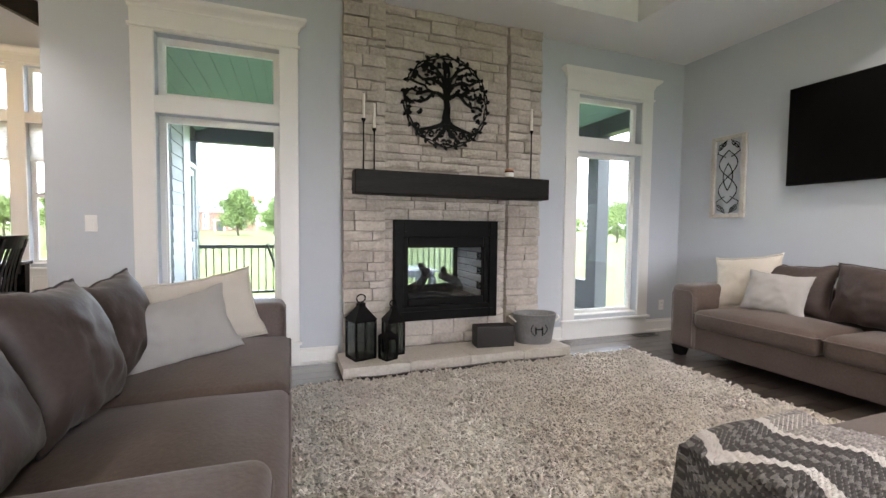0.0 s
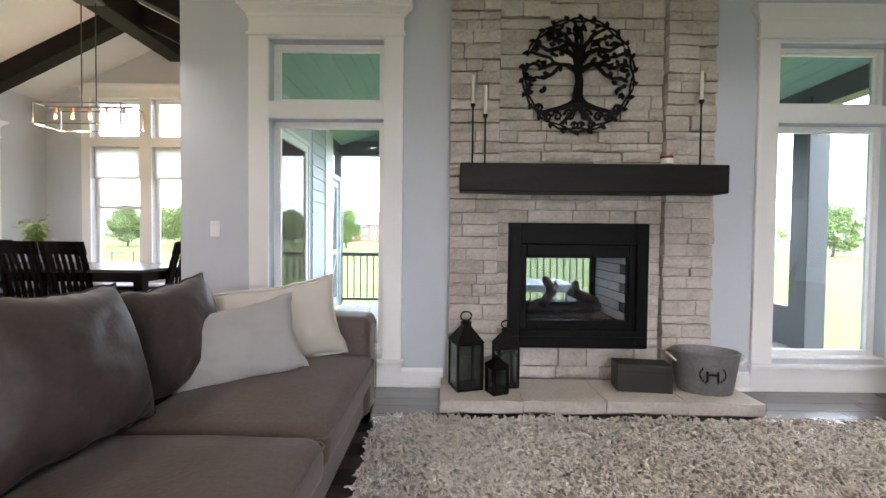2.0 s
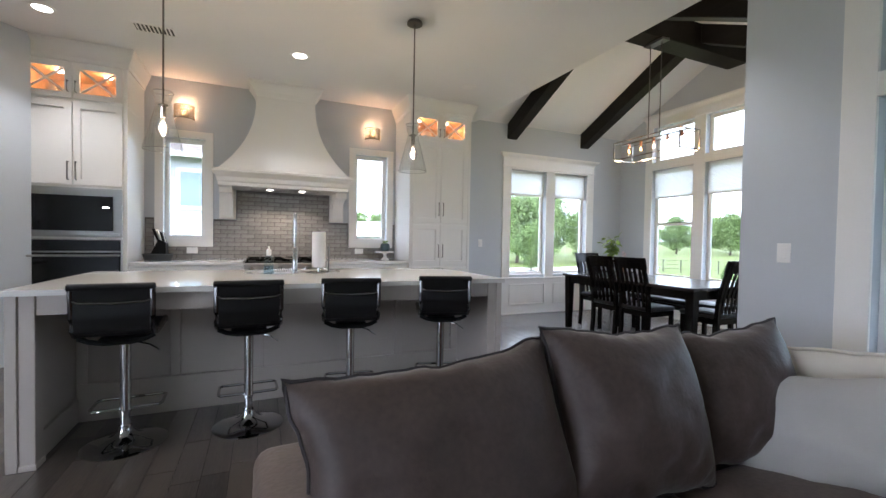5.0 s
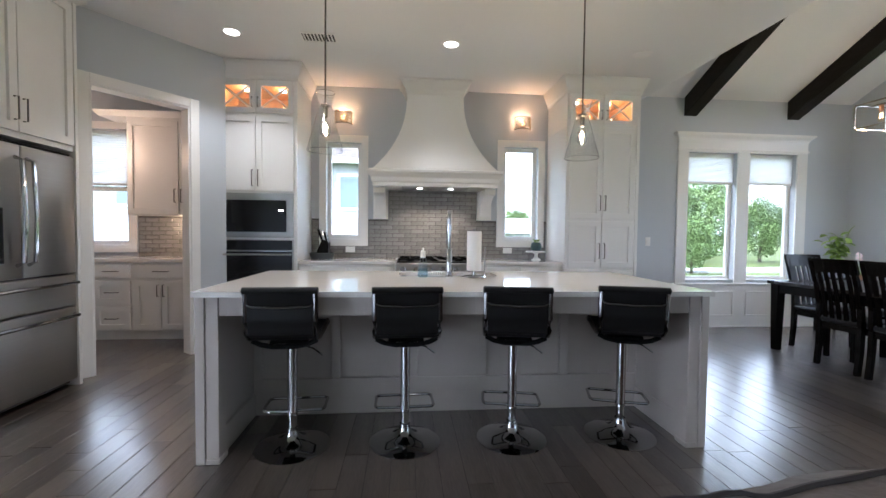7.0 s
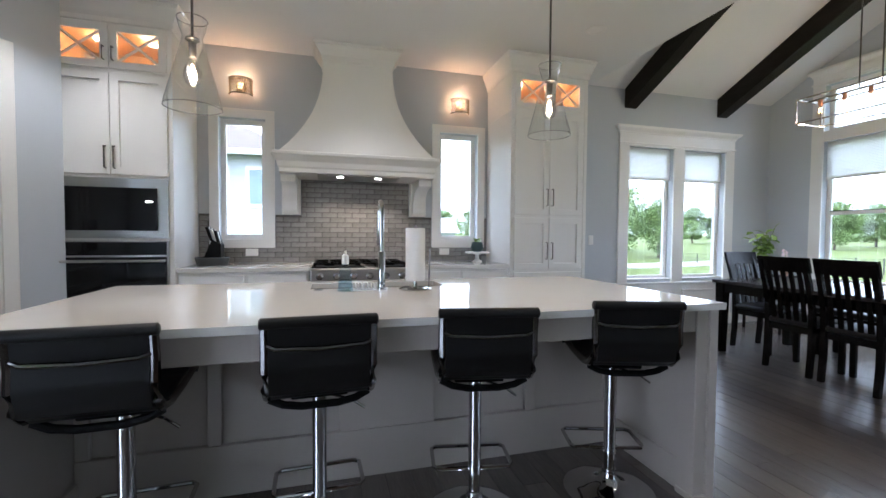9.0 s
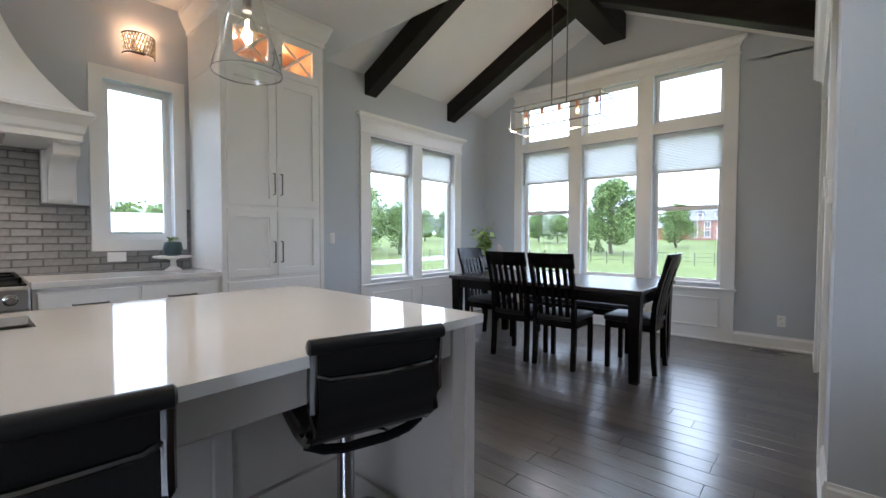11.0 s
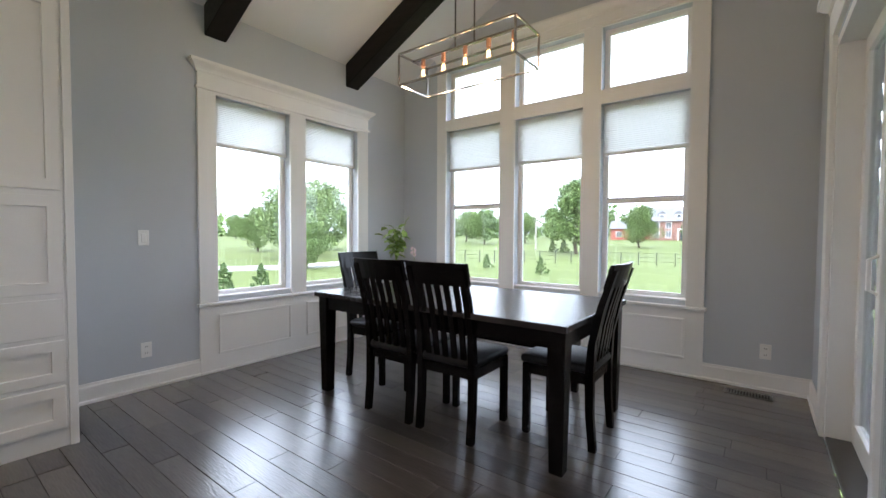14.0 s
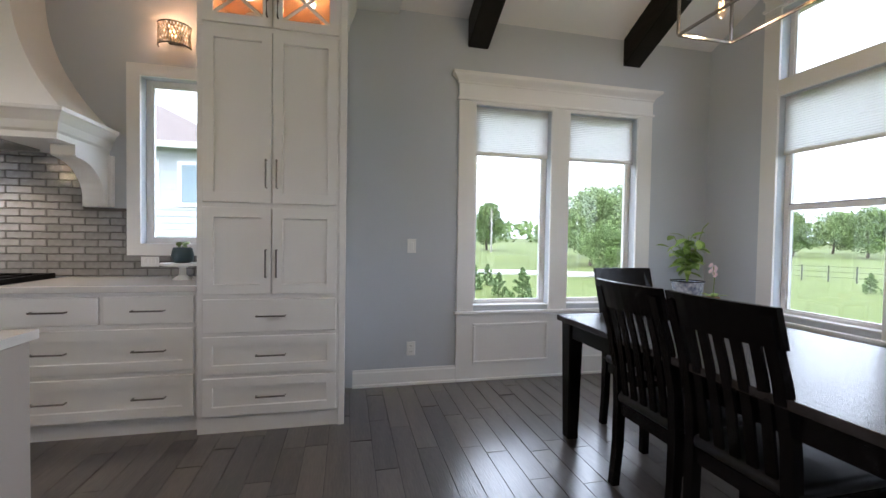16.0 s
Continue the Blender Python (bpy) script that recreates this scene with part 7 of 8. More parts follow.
for i in range(17):
    z = -0.02 + i * 0.16
    for y0, y1 in ((YW + T + 0.03, 4.60), (6.52, YB + T)):
        prism(bm, [(XS + T, z), (XS + T + 0.022, z), (XS + T + 0.006, z + 0.16), (XS + T, z + 0.16)], "y", y0, y1)
solid("porch_siding", bm, siding, "pale grey lap siding beside the sliding door", "siding")
porch_board = material("grey_green_stained_ceiling_board", (0.165, 0.27, 0.225), 0.7, vary=0.12, scale=3, fine=40, bump=0.1, stretch=(5, 0.7, 5), pieces=0.4)
bm = bmesh.new()
PRX, PPL, PPI = 1.70, 2.62, 0.36
for s in (-1, 1):
    for i in range(18):
        d0, d1 = i * 0.16, i * 0.16 + 0.155
        xa, xb = PRX + s * d0, PRX + s * d1
        za, zb = PPL + (3.0 - d0) * PPI, PPL + (3.0 - d1) * PPI
        prism(bm, [(xa, za), (xb, zb), (xb, zb + 0.03), (xa, za + 0.03)], "y", YW + T - 0.0, 8.62)
solid("porch_ceiling", bm, porch_board, "grey-green stained sloping board ceiling of the porch", "ceiling")
bm = bmesh.new()
for s in (-1, 1):
    prism(bm, [(PRX, PPL + 3.0 * PPI + 0.09), (PRX + s * 2.8, PPL + 0.2 * PPI + 0.09), (PRX + s * 2.8, PPL + 0.2 * PPI + 0.2), (PRX, PPL + 3.0 * PPI + 0.2)], "y", YW + T + 0.01, 8.82)
solid("porch_roof", bm, material("dark_grey_shingle", (0.07, 0.07, 0.075), 0.9, vary=0.2, bump=0.3), "dark grey shingled porch roof", "roof")
dark_post = material("dark_bronze_painted_post", (0.05, 0.053, 0.06), 0.45, vary=0.1)
PY = 8.20
porch = thing("porch_frame", Matrix(), "dark porch posts, header beam and gable boards", "porch frame", kind="structure")
for x in (-1.24, 1.70, 4.62):
    part("post", boxes((x - 0.06, x + 0.06, PY - 0.09, PY + 0.09, -0.06, 2.5), bevel=0.006), dark_post, porch)
part("header", boxes((-1.33, 4.71, PY - 0.08, PY + 0.08, 2.5, 2.74)), dark_post, porch)
part("side_post", boxes((4.40, 4.62, 5.40, 5.62, -0.06, 2.62), bevel=0.006), dark_post, porch)
part("side_sill", boxes((4.46, 4.56, 5.62, PY - 0.09, -0.06, 0.38)), dark_post, porch)
part("side_header", boxes((4.42, 4.60, 4.25, PY - 0.08, 2.5, 2.74)), dark_post, porch)
part("west_header", boxes((-1.30, -1.18, YB + T, PY - 0.08, 2.5, 2.74)), dark_post, porch)
part("gable_boards", prism(bmesh.new(), [(-1.25, 2.74), (4.65, 2.74), (1.70, 2.74 + 2.95 * PPI)], "y", PY - 0.02, PY + 0.02), porch_board, porch)
rail = thing("porch_railing", Matrix(), "black metal porch railing with square balusters", "railing")
part("top_rail", boxes((-1.17, 4.53, PY - 0.045, PY + 0.045, 0.785, 0.845), bevel=0.006), dark_post, rail)
part("bottom_rail", boxes((-1.17, 4.53, PY - 0.025, PY + 0.025, 0.02, 0.06)), dark_post, rail)
bme = mesh_of("baluster", boxes((-0.009, 0.009, -0.009, 0.009, 0.06, 0.785)), dark_post)
for i in range(50):
    share("baluster", bme, rail, pose(-1.08 + i * 0.113, PY, 0))
# screen door between the corner of the house and the porch post
sdo = thing("screen_door", pose(-1.23, 0, 0), "pale grey framed porch screen door with a diagonal brace", "screen door")
door_grey = material("pale_grey_door_paint", (0.62, 0.64, 0.66), 0.5, vary=0.03, bump=0.02)
s0, s1 = YB + T + 0.05, PY - 0.13
part("door_frame", boxes((-0.02, 0.02, s0, s0 + 0.075, -0.04, 2.02), (-0.02, 0.02, s1 - 0.075, s1, -0.04, 2.02), (-0.02, 0.02, s0 + 0.075, s1 - 0.075, 1.93, 2.02), (-0.02, 0.02, s0 + 0.075, s1 - 0.075, -0.04, 0.10), (-0.02, 0.02, s0 + 0.075, s1 - 0.075, 0.82, 0.90), bevel=0.003), door_grey, sdo)
part("brace", tube(bmesh.new(), [(0.0, s0 + 0.07, 0.12), (0.0, s1 - 0.07, 0.80)], 0.018, 6), door_grey, sdo)
scr = part("screen", boxes((-0.003, 0.003, s0 + 0.06, s1 - 0.06, 0.08, 1.95)), glass("dark_insect_screen", (0.62, 0.63, 0.64), 0.01), sdo)
scr.visible_shadow = False
part("door_handle", tube(bmesh.new(), [(0.02, s1 - 0.04, 0.95), (0.06, s1 - 0.04, 0.96), (0.06, s1 - 0.04, 1.06), (0.02, s1 - 0.04, 1.07)], 0.008, 6), dark_post, sdo)
part("jamb", boxes((-0.05, 0.05, s0 - 0.05, s0, -0.06, 2.10), (-0.05, 0.05, s1, s1 + 0.04, -0.06, 2.10), (-0.05, 0.05, s0, s1, 2.05, 2.12)), door_grey, sdo)
corner = solid("corner_board", boxes((XS + T, XS + T + 0.03, YB + T - 0.35, YB + T + 0.03, -0.06, 2.9), (XS, XS + T, YB + T, YB + T + 0.03, -0.06, 2.9), bevel=0.003), door_grey, "pale grey corner board of the house", "trim")
# pale slatted patio table seen through the firebox
ptb = thing("patio_table", pose(1.55, 6.35, -0.06), "pale grey slatted patio table on the porch deck", "patio table")
for i in range(7):
    part("slat", boxes((-0.62, 0.62, -0.42 + i * 0.121, -0.305 + i * 0.121, 0.60, 0.625), bevel=0.003), door_grey, ptb)
part("apron", boxes((-0.56, 0.56, -0.37, 0.37, 0.53, 0.60)), door_grey, ptb)
for x in (-0.55, 0.55):
    for y in (-0.36, 0.36):
        part("leg", boxes((x - 0.04, x + 0.04, y - 0.04, y + 0.04, 0, 0.53), bevel=0.004), door_grey, ptb)
cup = thing("drinking_cup", pose(1.22, 6.15, 0.565), "small pale blue plastic cup on the patio table", "cup")
part("cup_body", lathe(bmesh.new(), [(0.03, 0), (0.032, 0.004), (0.04, 0.13), (0.037, 0.13), (0.03, 0.01)], sides=16), material("pale_blue_plastic", (0.35, 0.55, 0.65), 0.4, bump=0), cup, smooth=True)
oc = thing("patio_chair", pose(0.42, 6.75, -0.06, 0, 0, 70), "black metal patio chair with grey cushions", "patio chair")
for x in (-0.30, 0.30):
    part("side_frame", tube(bmesh.new(), [(x, -0.30, 0), (x, -0.30, 0.60), (x, 0.25, 0.60), (x, 0.34, 0)], 0.018, 6), dark_post, oc)
    part("back_post", tube(bmesh.new(), [(x, 0.20, 0.38), (x, 0.32, 0.70), (x, 0.42, 0.98)], 0.016, 6), dark_post, oc)
part("seat_cushion", soft_box(-0.28, 0.28, -0.28, 0.24, 0.36, 0.50, 0.04, 61), linen_grey, oc, smooth=True)
pillow("back_pillow", pose(0, 0.27, 0.76, -16, 0, 0), 0.56, 0.52, 0.14, linen_grey, "grey weatherproof cushion", "", 66.0, oc)
part("seat_frame", boxes((-0.29, 0.29, -0.28, 0.24, 0.33, 0.36)), dark_post, oc)

# ---------------------------------------------------------------- outdoors
leaf_a = material("summer_tree_leaf", (0.07, 0.122, 0.034), 0.8, vary=0.3, scale=1.5, fine=8, bump=0, pieces=0.8, second=(0.155, 0.225, 0.062))
leaf_b = material("light_tree_leaf", (0.095, 0.15, 0.045), 0.7, vary=0.3, scale=1.5, fine=8, bump=0, pieces=0.8, second=(0.18, 0.25, 0.08))
needle = material("conifer_needle", (0.065, 0.115, 0.038), 0.8, vary=0.3, scale=2, fine=12, bump=0, pieces=0.8, second=(0.14, 0.215, 0.065))
bark_m = material("brown_tree_bark", (0.09, 0.07, 0.055), 0.9, vary=0.3, scale=8, fine=30, bump=0.4)


def leaf_cloud(centres, size, seed, count, mat):
    """Small leaf quads scattered about the clump centres (x, y, z, r)."""
    rng_ = np.random.RandomState(seed)
    c = np.array(centres)
    idx = rng_.randint(0, len(c), count)
    d = rng_.normal(size=(count, 3))
    d /= np.linalg.norm(d, axis=1)[:, None]
    p = c[idx, :3] + d * (c[idx, 3] * rng_.uniform(0.35, 1.08, count) ** 0.6)[:, None] * np.array([1, 1, 0.8])
    a, b = rng_.normal(size=(count, 3)), rng_.normal(size=(count, 3))
    a /= np.linalg.norm(a, axis=1)[:, None]
    b -= (a * b).sum(1)[:, None] * a
    b /= np.linalg.norm(b, axis=1)[:, None]
    s = (size * rng_.uniform(0.6, 1.3, count))[:, None]
    v = np.stack([p - a * s, p + b * s * 0.6, p + a * s, p - b * s * 0.6], 1).reshape(-1, 3)
    f = np.arange(count * 4).reshape(-1, 4)
    me_ = bpy.data.meshes.new("crown")
    me_.from_pydata(v.tolist(), [], f.tolist())
    me_.materials.append(mat)
    return me_


def tree(at, height, spread, seed, mat, label, count=13000):
    t = thing("tree", at, label, "tree")
    r = random.Random(seed)
    h0 = height * 0.14
    bm_ = tube(bmesh.new(), [(0, 0, -0.3), (0.03 * height * r.uniform(-1, 1), 0, h0), (0.02 * height, 0.01 * height, height * 0.55), (0, 0, height * 0.85)], 0.1, 8, radii=[height * 0.03, height * 0.022, height * 0.014, height * 0.004])
    cs = []
    for i in range(40):
        a, f = i * 2.399 + r.uniform(-0.4, 0.4), r.uniform(0, 1)
        z = height * (0.20 + 0.72 * f)
        rad = spread * (math.sin(math.pi * min(1, 0.22 + 0.74 * f)) ** 0.6) * r.uniform(0.3, 0.85)
        cs.append((rad * math.cos(a), rad * math.sin(a), z, spread * r.uniform(0.24, 0.42)))
        if i % 2 == 0:
            tube(bm_, [(0, 0, max(h0, z * 0.75)), (rad * 0.5 * math.cos(a), rad * 0.5 * math.sin(a), z * 0.9), (rad * math.cos(a), rad * math.sin(a), z)], 0.05, 5, radii=[height * 0.010, height * 0.006, height * 0.002])
    cs.append((0, 0, height * 0.93, spread * 0.3))
    part("trunk", bm_, bark_m, t, smooth=True)
    ob = new("crown", leaf_cloud(cs, height * 0.0175, seed, count, mat))
    ob.parent = t
    return t


def conifer(at, height, seed):
    t = thing("conifer", at, "small round-shouldered green conifer on the lawn", "conifer", "young conifers")
    r = random.Random(seed)
    part("trunk", tube(bmesh.new(), [(0, 0, -0.2), (0, 0, height * 0.9)], 0.03, 6, radii=[height * 0.03, height * 0.006]), bark_m, t)
    cs = []
    for i in range(34):
        f = i / 33
        a = i * 2.399
        rad = height * 0.42 * (1 - f) ** 0.8 * r.uniform(0.45, 1.1)
        cs.append((rad * math.cos(a), rad * math.sin(a), height * (0.06 + 0.9 * f), height * (0.11 - 0.07 * f)))
    ob = new("crown", leaf_cloud(cs, height * 0.028, seed, 3000, needle))
    ob.parent = t
    return t


def ground_z(x, y):
    r = math.hypot(x, y)
    return -1.8 + 0.0177 * min(max(0, r - 20), 130) + 0.004 * max(0, r - 150) + 1.0 * noise.noise(Vector((x, y, 0)) * 0.012) * min(1, max(0, r - 60) / 100)


def spot(az, d, ox=-1.7, oy=3.0):
    x, y = ox + d * math.sin(radians(az)), oy + d * math.cos(radians(az))
    return x, y, ground_z(x, y)


LT = "broad leafy green tree on the far lawn"
t1 = tree(pose(*spot(-19.4, 55)), 9.2, 4.4, 1, leaf_a, LT)
t2 = tree(pose(*spot(-57, 45)), 7.8, 4.2, 2, leaf_b, "light green broad tree beyond the drive")
t3 = tree(pose(*spot(-48, 50)), 6.2, 3.2, 3, leaf_a, LT)
for az, d, src, turn, sc in ((-12, 75, t1, 40, 0.75), (-70.6, 75, t1, 80, 0.9), (-53.3, 60, t2, 100, 1.2), (-55, 34, t3, 10, 0.62), (-26, 88, t3, 60, 1.0), (-28.5, 95, t1, 120, 0.75), (-31.5, 82, t3, 200, 1.1), (-34, 95, t2, 20, 0.9), (-37, 80, t1, 220, 0.7), (-41, 100, t3, 140, 1.2), (-44, 100, t1, 10, 0.8), (-16, 120, t3, 33, 1.2), (-22.5, 115, t1, 290, 0.9), (-5.0, 88, t1, 15, 1.0), (0.5, 66, t1, 190, 0.75), (5, 100, t2, 60, 1.0), (9, 110, t3, 80, 1.3), (14, 100, t1, 0, 0.8), (20, 90, t2, 30, 0.9), (27, 80, t3, 0, 1.1), (35, 70, t1, 60, 0.8), (45, 75, t2, 0, 0.9), (-63.5, 110, t3, 90, 0.9), (-76, 70, t2, 130, 0.8), (-80, 55, t3, 0, 0.9), (-87, 85, t1, 0, 0.8), (-61, 58, t3, 222, 0.85)):
    x, y, z = spot(az, d)
    c = copy_thing(src, pose(x, y, z, 0, 0, turn))
    c.scale = (sc, sc, sc)
k1 = conifer(pose(*spot(-67.7, 22)), 1.3, 8)
for az, d, sc in ((-64.5, 21, 1.25), (-71.0, 24, 1.1), (-69.5, 26, 1.05), (-72.8, 22, 1.1), (-60.3, 21, 1.2), (-23.8, 30, 1.0), (-31.0, 34, 0.9), (-75, 25, 1.1), (-21.0, 58, 1.4), (-22.4, 58, 1.3)):
    x, y, z = spot(az, d)
    c = copy_thing(k1, pose(x, y, z, 0, 0, az * 3))
    c.scale = (sc, sc, sc)

# far woods along the horizon, one mass of small leaves
rng = np.random.RandomState(9)
cl_ = []
for i in range(240):
    az = rng.uniform(-100, 70)
    d = rng.uniform(130, 220)
    x, y, z = spot(az, d)
    cl_.append((x, y, z + rng.uniform(1.5, 8.0) * (0.5 + 0.5 * math.sin(az * 0.35) ** 2), rng.uniform(3, 6)))
wd = new("far_woods", leaf_cloud(cl_, 0.9, 3, 16000, leaf_a))
tagged(wd, "distant line of green woods on the horizon", "woods", kind="stuff")

# drive
asphalt = material("pale_concrete_drive", (0.42, 0.41, 0.40), 0.9, vary=0.08, scale=1, fine=20, bump=0.2)
bm = bmesh.new()
pts = [spot(az, d) for az, d in ((-95, 30), (-85, 32), (-75, 34), (-66, 35), (-58, 35), (-50, 38), (-40, 46))]
prev = None
for i, p in enumerate(pts):
    d_ = Vector(pts[min(i + 1, len(pts) - 1)]) - Vector(pts[max(i - 1, 0)])
    s_ = Vector((-d_.y, d_.x, 0)).normalized() * 1.6
    cur = [bm.verts.new(Vector(p) + s_ + Vector((0, 0, 0.12))), bm.verts.new(Vector(p) - s_ + Vector((0, 0, 0.12)))]
    if prev:
        bm.faces.new((prev[0], prev[1], cur[1], cur[0]))
    prev = cur
ex = bmesh.ops.extrude_face_region(bm, geom=list(bm.faces))
bmesh.ops.translate(bm, verts=[g_ for g_ in ex["geom"] if isinstance(g_, bmesh.types.BMVert)], vec=(0, 0, -0.4))
solid("road", bm, asphalt, "pale concrete drive across the lawn", "road")
ub = thing("utility_box", pose(*spot(-72, 19.5)), "green metal utility box on the lawn", "utility box")
part("cabinet", boxes((-0.35, 0.35, -0.3, 0.3, 0, 0.45), bevel=0.03), material("utility_green", (0.12, 0.20, 0.15), 0.5), ub)
part("label_plate", boxes((0.1, 0.3, -0.304, -0.3, 0.2, 0.35)), white_plastic, ub)
fence_m = material("dark_wire_fence", (0.05, 0.05, 0.05), 0.7)
fe = thing("garden_fence", Matrix(), "thin dark wire fence across the lawn", "fence")
fps = [spot(az, 40) for az in range(-46, 22, 2)]
fm_ = mesh_of("fence_post", boxes((-0.03, 0.03, -0.03, 0.03, -0.2, 1.15)), fence_m)
for p in fps:
    share("fence_post", fm_, fe, pose(*p))
for zz in (0.35, 0.72, 1.08):
    part("wire", tube(bmesh.new(), [(p[0], p[1], p[2] + zz) for p in fps], 0.012, 4), fence_m, fe)
for az, d in ((-24.6, 62), (-70, 68)):
    up_ = thing("utility_pole", pose(*spot(az, d)), "tall wooden utility pole with wires", "utility pole")
    part("pole", tube(bmesh.new(), [(0, 0, -0.3), (0, 0, 7.0)], 0.13, 8, radii=[0.14, 0.10]), material("grey_pole_wood", (0.35, 0.33, 0.30), 0.9), up_)
    part("cross_arm", boxes((-0.9, 0.9, -0.05, 0.05, 6.3, 6.42)), bark_m, up_)

# brick house with dormers
brick = material("red_house_brick", (0.30, 0.10, 0.075), 0.9, vary=0.15, scale=2, fine=12, bump=0.2)
roof_m = material("grey_house_shingle", (0.15, 0.15, 0.16), 0.9, vary=0.15, scale=2, fine=9, bump=0.2)
dark_pane = material("dark_reflective_window", (0.05, 0.06, 0.07), 0.1, bump=0)


def far_window(parent, x, z, w, h, y):
    w_ = part("window", boxes((x - w / 2 - 0.12, x + w / 2 + 0.12, y - 0.08, y, z - 0.12, z + h + 0.12)), trim_paint, parent)
    part("pane", boxes((x - w / 2, x - 0.04, y - 0.10, y - 0.08, z, z + h), (x + 0.04, x + w / 2, y - 0.10, y - 0.08, z, z + h)), dark_pane, w_)


hx, hy, hz = spot(-7.3, 112)
hs = thing("brick_house", pose(hx, hy, hz, 0, 0, 6), "two-storey red brick house with white dormers and grey roof", "house")
part("wall", boxes((-7, 8, 0, 8, 0, 4.6)), material("brown_red_brick", (0.24, 0.13, 0.105), 0.9, vary=0.1, scale=2, fine=12, bump=0.1), hs)
part("roof", prism(bmesh.new(), [(-0.5, 4.5), (8.5, 4.5), (4, 8.0)], "x", -7.4, 8.4), roof_m, hs)
part("wing_wall", boxes((-16, -7, 1, 8, 0, 2.9)), brick, hs, "red brick wing")
part("wing_roof", prism(bmesh.new(), [(0.4, 2.8), (8.6, 2.8), (4.5, 4.9)], "x", -16.4, -7), roof_m, hs)
part("chimney", boxes((7.0, 8.0, 3, 4.5, 4.6, 9.2)), brick, hs)
for x in (-4.5, -1.0, 2.5, 6.0):
    dm = part("dormer", boxes((x - 0.7, x + 0.7, 0.9, 3.0, 4.9, 6.3)), trim_paint, hs)
    part("dormer_roof", prism(bmesh.new(), [(x - 0.95, 6.25), (x + 0.95, 6.25), (x, 7.1)], "y", 0.75, 3.6), roof_m, dm)
    part("dormer_pane", boxes((x - 0.4, x + 0.4, 0.86, 0.9, 5.15, 6.1)), dark_pane, dm)
for x in (-5.5, -3.0, 2.6, 5.2):
    far_window(hs, x, 2.9, 1.0, 1.3, 0.0)
    far_window(hs, x, 0.7, 1.0, 1.5, 0.0)
part("front_door", boxes((-0.6, 0.6, -0.08, 0, 0, 2.2)), dark_pane, hs)
part("portico", boxes((-1.2, 1.2, -1.4, 0, 2.5, 2.8), (-1.1, -0.9, -1.3, -1.1, 0, 2.5), (0.9, 1.1, -1.3, -1.1, 0, 2.5)), trim_paint, hs)
for x in (-14, -11, -9):
    far_window(hs, x, 0.8, 1.2, 1.2, 1.0)

# next-door house close to the kitchen windows
white_siding = material("pale_grey_white_siding", (0.44, 0.45, 0.455), 0.7, vary=0.03, bump=0.02)
nb = thing("neighbour_house", pose(-17.5, -0.2, ground_z(-17, -2), 0, 0, 90), "white-sided neighbour house with a brown hipped roof", "house")
gz = ground_z(-17, -2)
part("wall", boxes((-16, 0, 0, 9, 0, 4.15 - gz)), white_siding, nb)
bm = bmesh.new()
for i in range(26):
    z = 0.1 + i * 0.22
    prism(bm, [(0, z), (-0.03, z), (-0.006, z + 0.22), (0, z + 0.22)], "x", -16, 0)
part("lap_boards", bm, white_siding, nb)
z_ = 4.15 - gz
bm = bmesh.new()
lo = [bm.verts.new(v) for v in ((-16.5, -0.55, z_), (0.55, -0.55, z_), (0.55, 9.5, z_), (-16.5, 9.5, z_))]
hi = [bm.verts.new(v) for v in ((-12, 4.5, z_ + 2.6), (-4, 4.5, z_ + 2.6))]
bm.faces.new((lo[0], lo[1], hi[1], hi[0]))
bm.faces.new((lo[1], lo[2], hi[1]))
bm.faces.new((lo[2], lo[3], hi[0], hi[1]))
bm.faces.new((lo[3], lo[0], hi[0]))
bm.faces.new(lo[::-1])
part("roof", bm, material("brown_grey_shingle", (0.13, 0.105, 0.095), 0.9, vary=0.15, scale=3, fine=14, bump=0.3), nb)
part("gutter", boxes((-16.6, 0.65, -0.66, -0.5, z_ - 0.16, z_ + 0.02)), trim_paint, nb)
for x in (-2.6, -0.95, -6.2, -9.5):
    w_ = part("window", boxes((x - 0.55, x + 0.55, -0.07, 0, 2.15 - gz, 3.65 - gz)), trim_paint, nb)
    part("pane", boxes((x - 0.42, x + 0.42, -0.09, -0.07, 2.28 - gz, 3.52 - gz)), material("pale_blue_window_pane", (0.20, 0.26, 0.29), 0.1, bump=0), w_)
nb2 = thing("neighbour_house", pose(-48, 11.5, ground_z(-48, 11.5), 0, 0, 80), "low white house with a pale hipped roof", "house")
part("wall", boxes((-6, 4, 0, 8, 0, 2.8)), white_siding, nb2)
part("roof", prism(bmesh.new(), [(-0.6, 2.7), (8.6, 2.7), (4, 4.6)], "x", -6.5, 4.5), material("pale_grey_shingle", (0.30, 0.29, 0.28), 0.9, vary=0.1, bump=0.2), nb2)

# ---------------------------------------------------------------- pieces: stones, tiles, planks
rnd = random.Random(21)


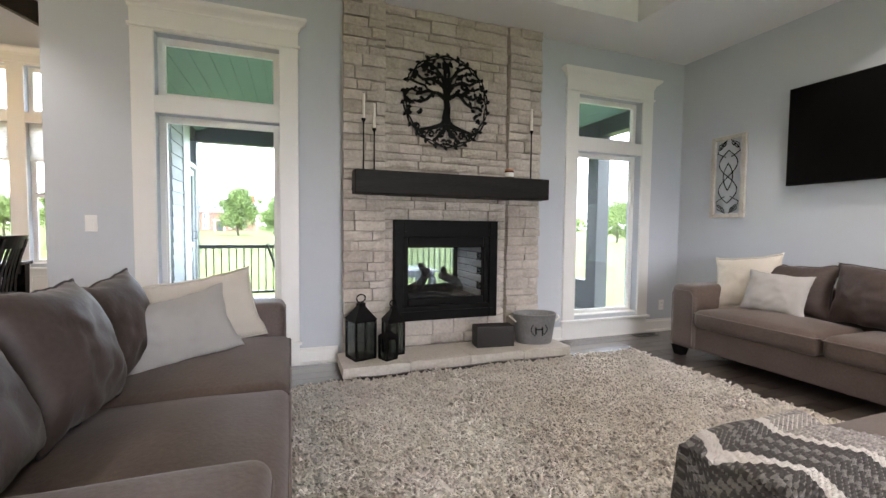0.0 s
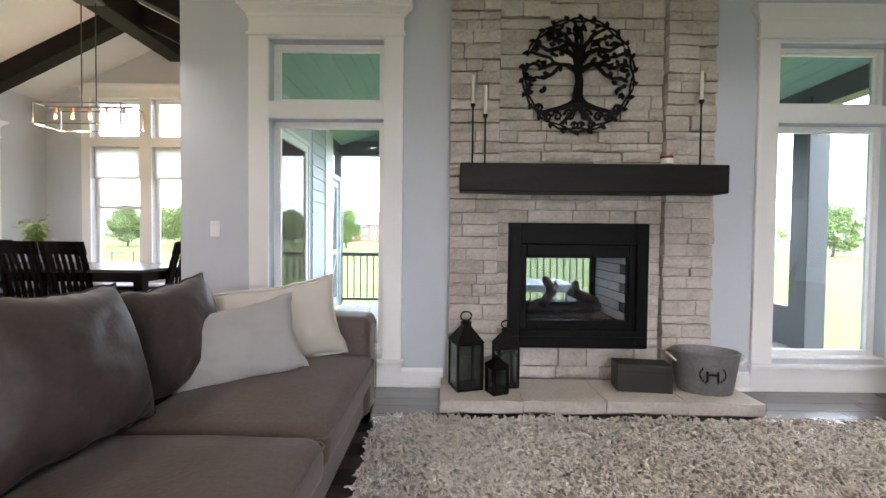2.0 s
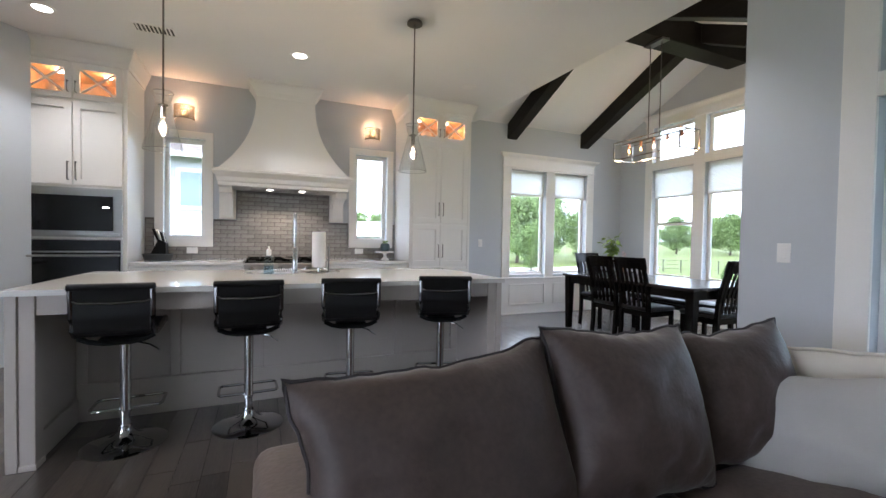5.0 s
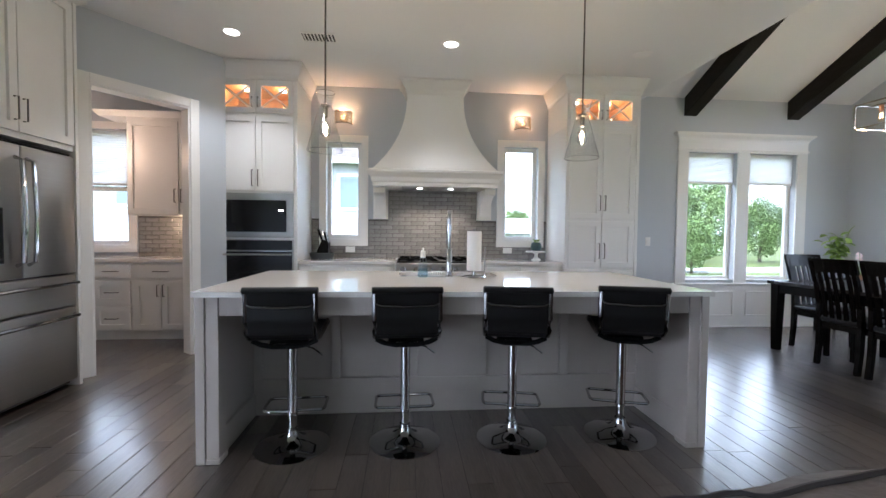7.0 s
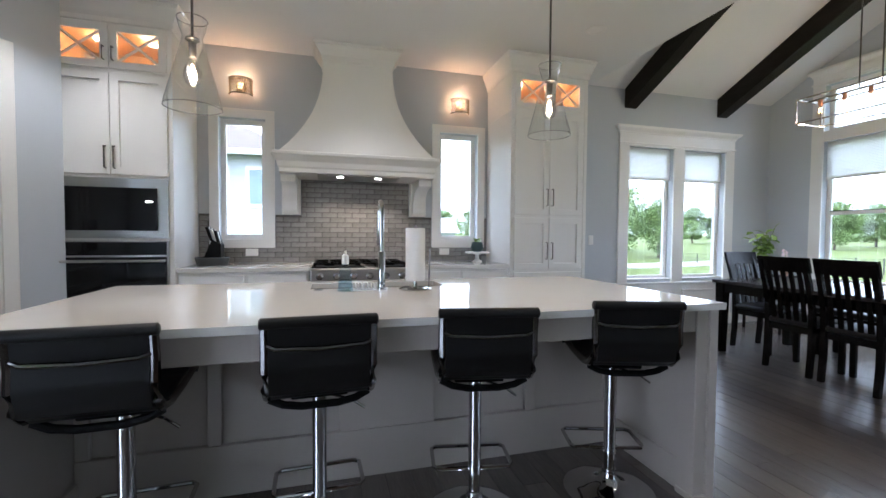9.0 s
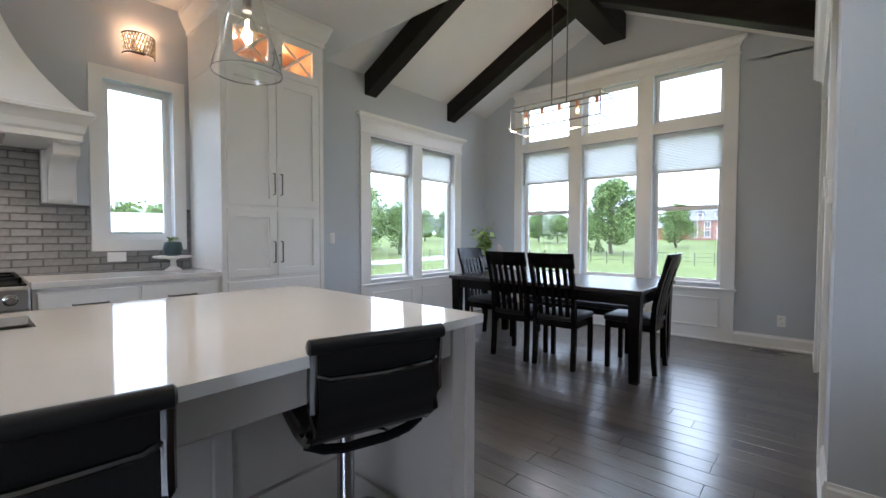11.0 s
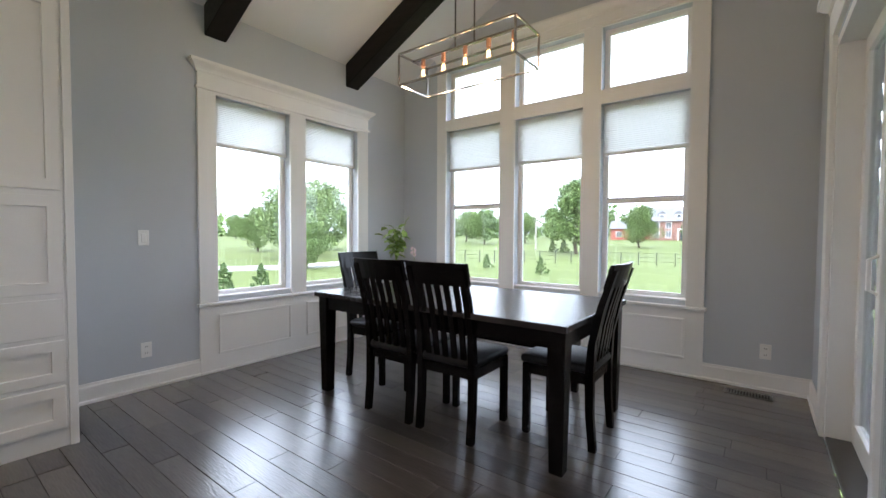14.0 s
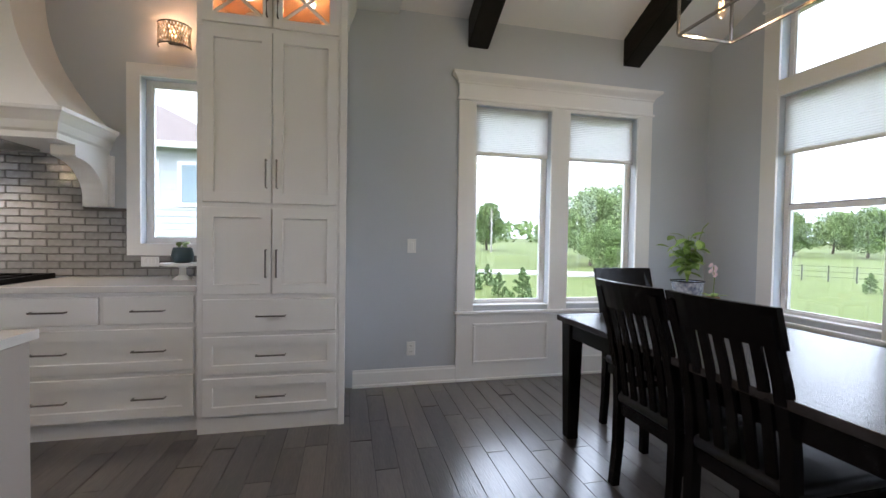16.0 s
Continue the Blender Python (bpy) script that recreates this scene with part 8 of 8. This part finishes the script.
def stone_courses(x0, x1, z0, z1, yface, depth, lengths, skip=None):
    z = z0
    while z < z1 - 0.02:
        h = min(rnd.choice((0.06, 0.075, 0.085, 0.085, 0.095, 0.11)), z1 - z)
        if z1 - (z + h) < 0.05:
            h = z1 - z
        x = x0
        while x < x1 - 0.01:
            w = rnd.uniform(*lengths)
            if x1 - (x + w) < 0.08:
                w = x1 - x
            if not (skip and x + w > skip[0] + 0.01 and x < skip[1] - 0.01 and z + h > skip[2] + 0.01 and z < skip[3] - 0.01):
                yield x, x + w, z, z + h, yface - rnd.uniform(-0.016, 0.018), depth
            elif skip:
                # split round the opening
                if x < skip[0] - 0.03:
                    yield x, skip[0], z, z + h, yface, depth
                if x + w > skip[1] + 0.03:
                    yield skip[1], x + w, z, z + h, yface, depth
            x += w
        z += h


def stone_block(x0, x1, z0, z1, y, depth):
    """A split-faced stone: a rough front with a chipped outline."""
    bm = bmesh.new()
    nx, nz, g = max(2, int((x1 - x0) / 0.07)), 3, 0.0035
    fr = []
    for j in range(nz + 1):
        row = []
        for i in range(nx + 1):
            x, z = x0 + g + (x1 - x0 - 2 * g) * i / nx, z0 + g + (z1 - z0 - 2 * g) * j / nz
            edge = i in (0, nx) or j in (0, nz)
            q = noise.noise(Vector((x * 13, z * 17, y * 50)))
            row.append(bm.verts.new((x + (0.003 * q if edge else 0), y + (0.010 if edge else 0.0) + 0.011 * q, z + (0.004 * noise.noise(Vector((x * 22, z * 9, 4))) if edge else 0))))
        fr.append(row)
    for j in range(nz):
        for i in range(nx):
            bm.faces.new((fr[j][i], fr[j][i + 1], fr[j + 1][i + 1], fr[j + 1][i]))
    rim = fr[0] + [r[-1] for r in fr[1:]] + fr[-1][-2::-1] + [r[0] for r in fr[-2:0:-1]]
    back = [bm.verts.new((v.co.x, y + depth, v.co.z)) for v in rim]
    for i in range(len(rim)):
        bm.faces.new((rim[i], back[i], back[(i + 1) % len(rim)], rim[(i + 1) % len(rim)]))
    return bm


for args in [*stone_courses(FL, PL, 0.098, ZC, YP, YM - YP + 0.04, (0.09, 0.25)), *stone_courses(PR, FR2, 0.098, ZC, YP, YM - YP + 0.04, (0.09, 0.25)), *stone_courses(PL, PR, 0.098, 0.33, YM, 0.05, (0.14, 0.42)), *stone_courses(PL, PR, 0.33, 1.218, YM, 0.05, (0.14, 0.42), (1.065, 2.048, 0.33, 1.218)), *stone_courses(PL, PR, 1.218, ZC, YM, 0.05, (0.13, 0.42))]:
    part("stone", stone_block(*args), stone, fp)

# glazed tiles of the splashback
sb = thing("splashback", WEST, "grey glazed brick-tile splashback with grey grout", "splashback", kind="structure")
zones = [(-0.055, 2.925, 0.917, 1.06), (-0.055, 0.035, 1.06, 1.40), (0.64, 2.27, 1.06, 1.40), (2.90, 2.925, 1.06, 1.40), (0.89, 2.01, 1.40, 1.765)]
part("grout", boxes(*[(a, b, -0.004, 0, c, d) for a, b, c, d in zones]), grout, sb)
TH, TW = 0.0465, 0.148
tile_mesh = {}
for a, b, c, d in zones:
    k_ = 0
    for r in range(24):
        z0 = 0.919 + r * (TH + 0.005)
        if z0 < c - 0.025 or z0 + TH > d + 0.025:
            continue
        off = (r % 2) * TW / 2
        for q in range(-2, 24):
            u0 = -0.2 + off + q * (TW + 0.005)
            u1 = u0 + TW
            u0, u1 = max(u0, a + 0.002), min(u1, b - 0.002)
            if u1 - u0 < 0.02:
                continue
            w = round(u1 - u0, 3)
            if w not in tile_mesh:
                tile_mesh[w] = mesh_of("tile", boxes((0, w, -0.012, -0.003, 0, TH), bevel=0.004), tile_glaze)
            share("tile", tile_mesh[w], sb, pose(u0, 0, z0))
# pantry tiles
pbk = thing("pantry_splashback", WEST, "pale glazed brick-tile splashback in the pantry", "splashback", kind="structure")
part("grout", boxes((-2.08, -1.0, -0.004, 0, 0.917, 1.40)), grout, pbk)
for r in range(9):
    for q in range(10):
        u0 = -2.3 + (r % 2) * TW / 2 + q * (TW + 0.005)
        u0, u1 = max(u0, -2.08), min(u0 + TW, -1.0)
        if u1 - u0 > 0.02:
            w = round(u1 - u0, 3)
            if w not in tile_mesh:
                tile_mesh[w] = mesh_of("tile", boxes((0, w, -0.012, -0.003, 0, TH), bevel=0.004), tile_glaze)
            share("tile", tile_mesh[w], pbk, pose(u0, 0, 0.919 + r * (TH + 0.005)))

# floor planks run along x
PWD = 0.127
plank_mesh = {}
rest = bmesh.new()


def plank_box(bm, w, x=0.0, y=0.0):
    """A plank with eased long edges, top at z = 0."""
    e, h = 0.0010, PWD - 0.0026
    prism_pts = [(y, -0.011), (y + h, -0.011), (y + h, -e), (y + h - e, 0), (y + e, 0), (y, -e)]
    prism(bm, prism_pts, "x", x + 0.0016, x + w - 0.0016)


y = -3.4
row = 0
while y < YB:
    xlo = XL if y < YC + 0.02 else XL
    xhi = XR if y < YW else XS
    if y < -1.6 and y > -4:
        xhi = XR
    x = xlo - rnd.uniform(0, 1.2)
    while x < xhi:
        w = rnd.choice((0.45, 0.6, 0.75, 0.9, 1.05, 1.2, 1.35))
        a, b = max(x, xlo), min(x + w, xhi)
        if b - a > 0.02:
            near = -5.4 < a < -1.2 and y > 2.75
            if near:
                k_ = round(b - a, 2)
                if k_ not in plank_mesh:
                    bm = bmesh.new()
                    plank_box(bm, k_)
                    plank_mesh[k_] = mesh_of("plank", bm, plank_wood)
                share("plank", plank_mesh[k_], floor_base, pose(a, y, rnd.uniform(-0.0004, 0.0004)))
            else:
                plank_box(rest, b - a, a, y)
        x += w
    y += PWD
    row += 1
ob = part("planks", rest, plank_wood, floor_base)
tagged(ob, kind="stuff")
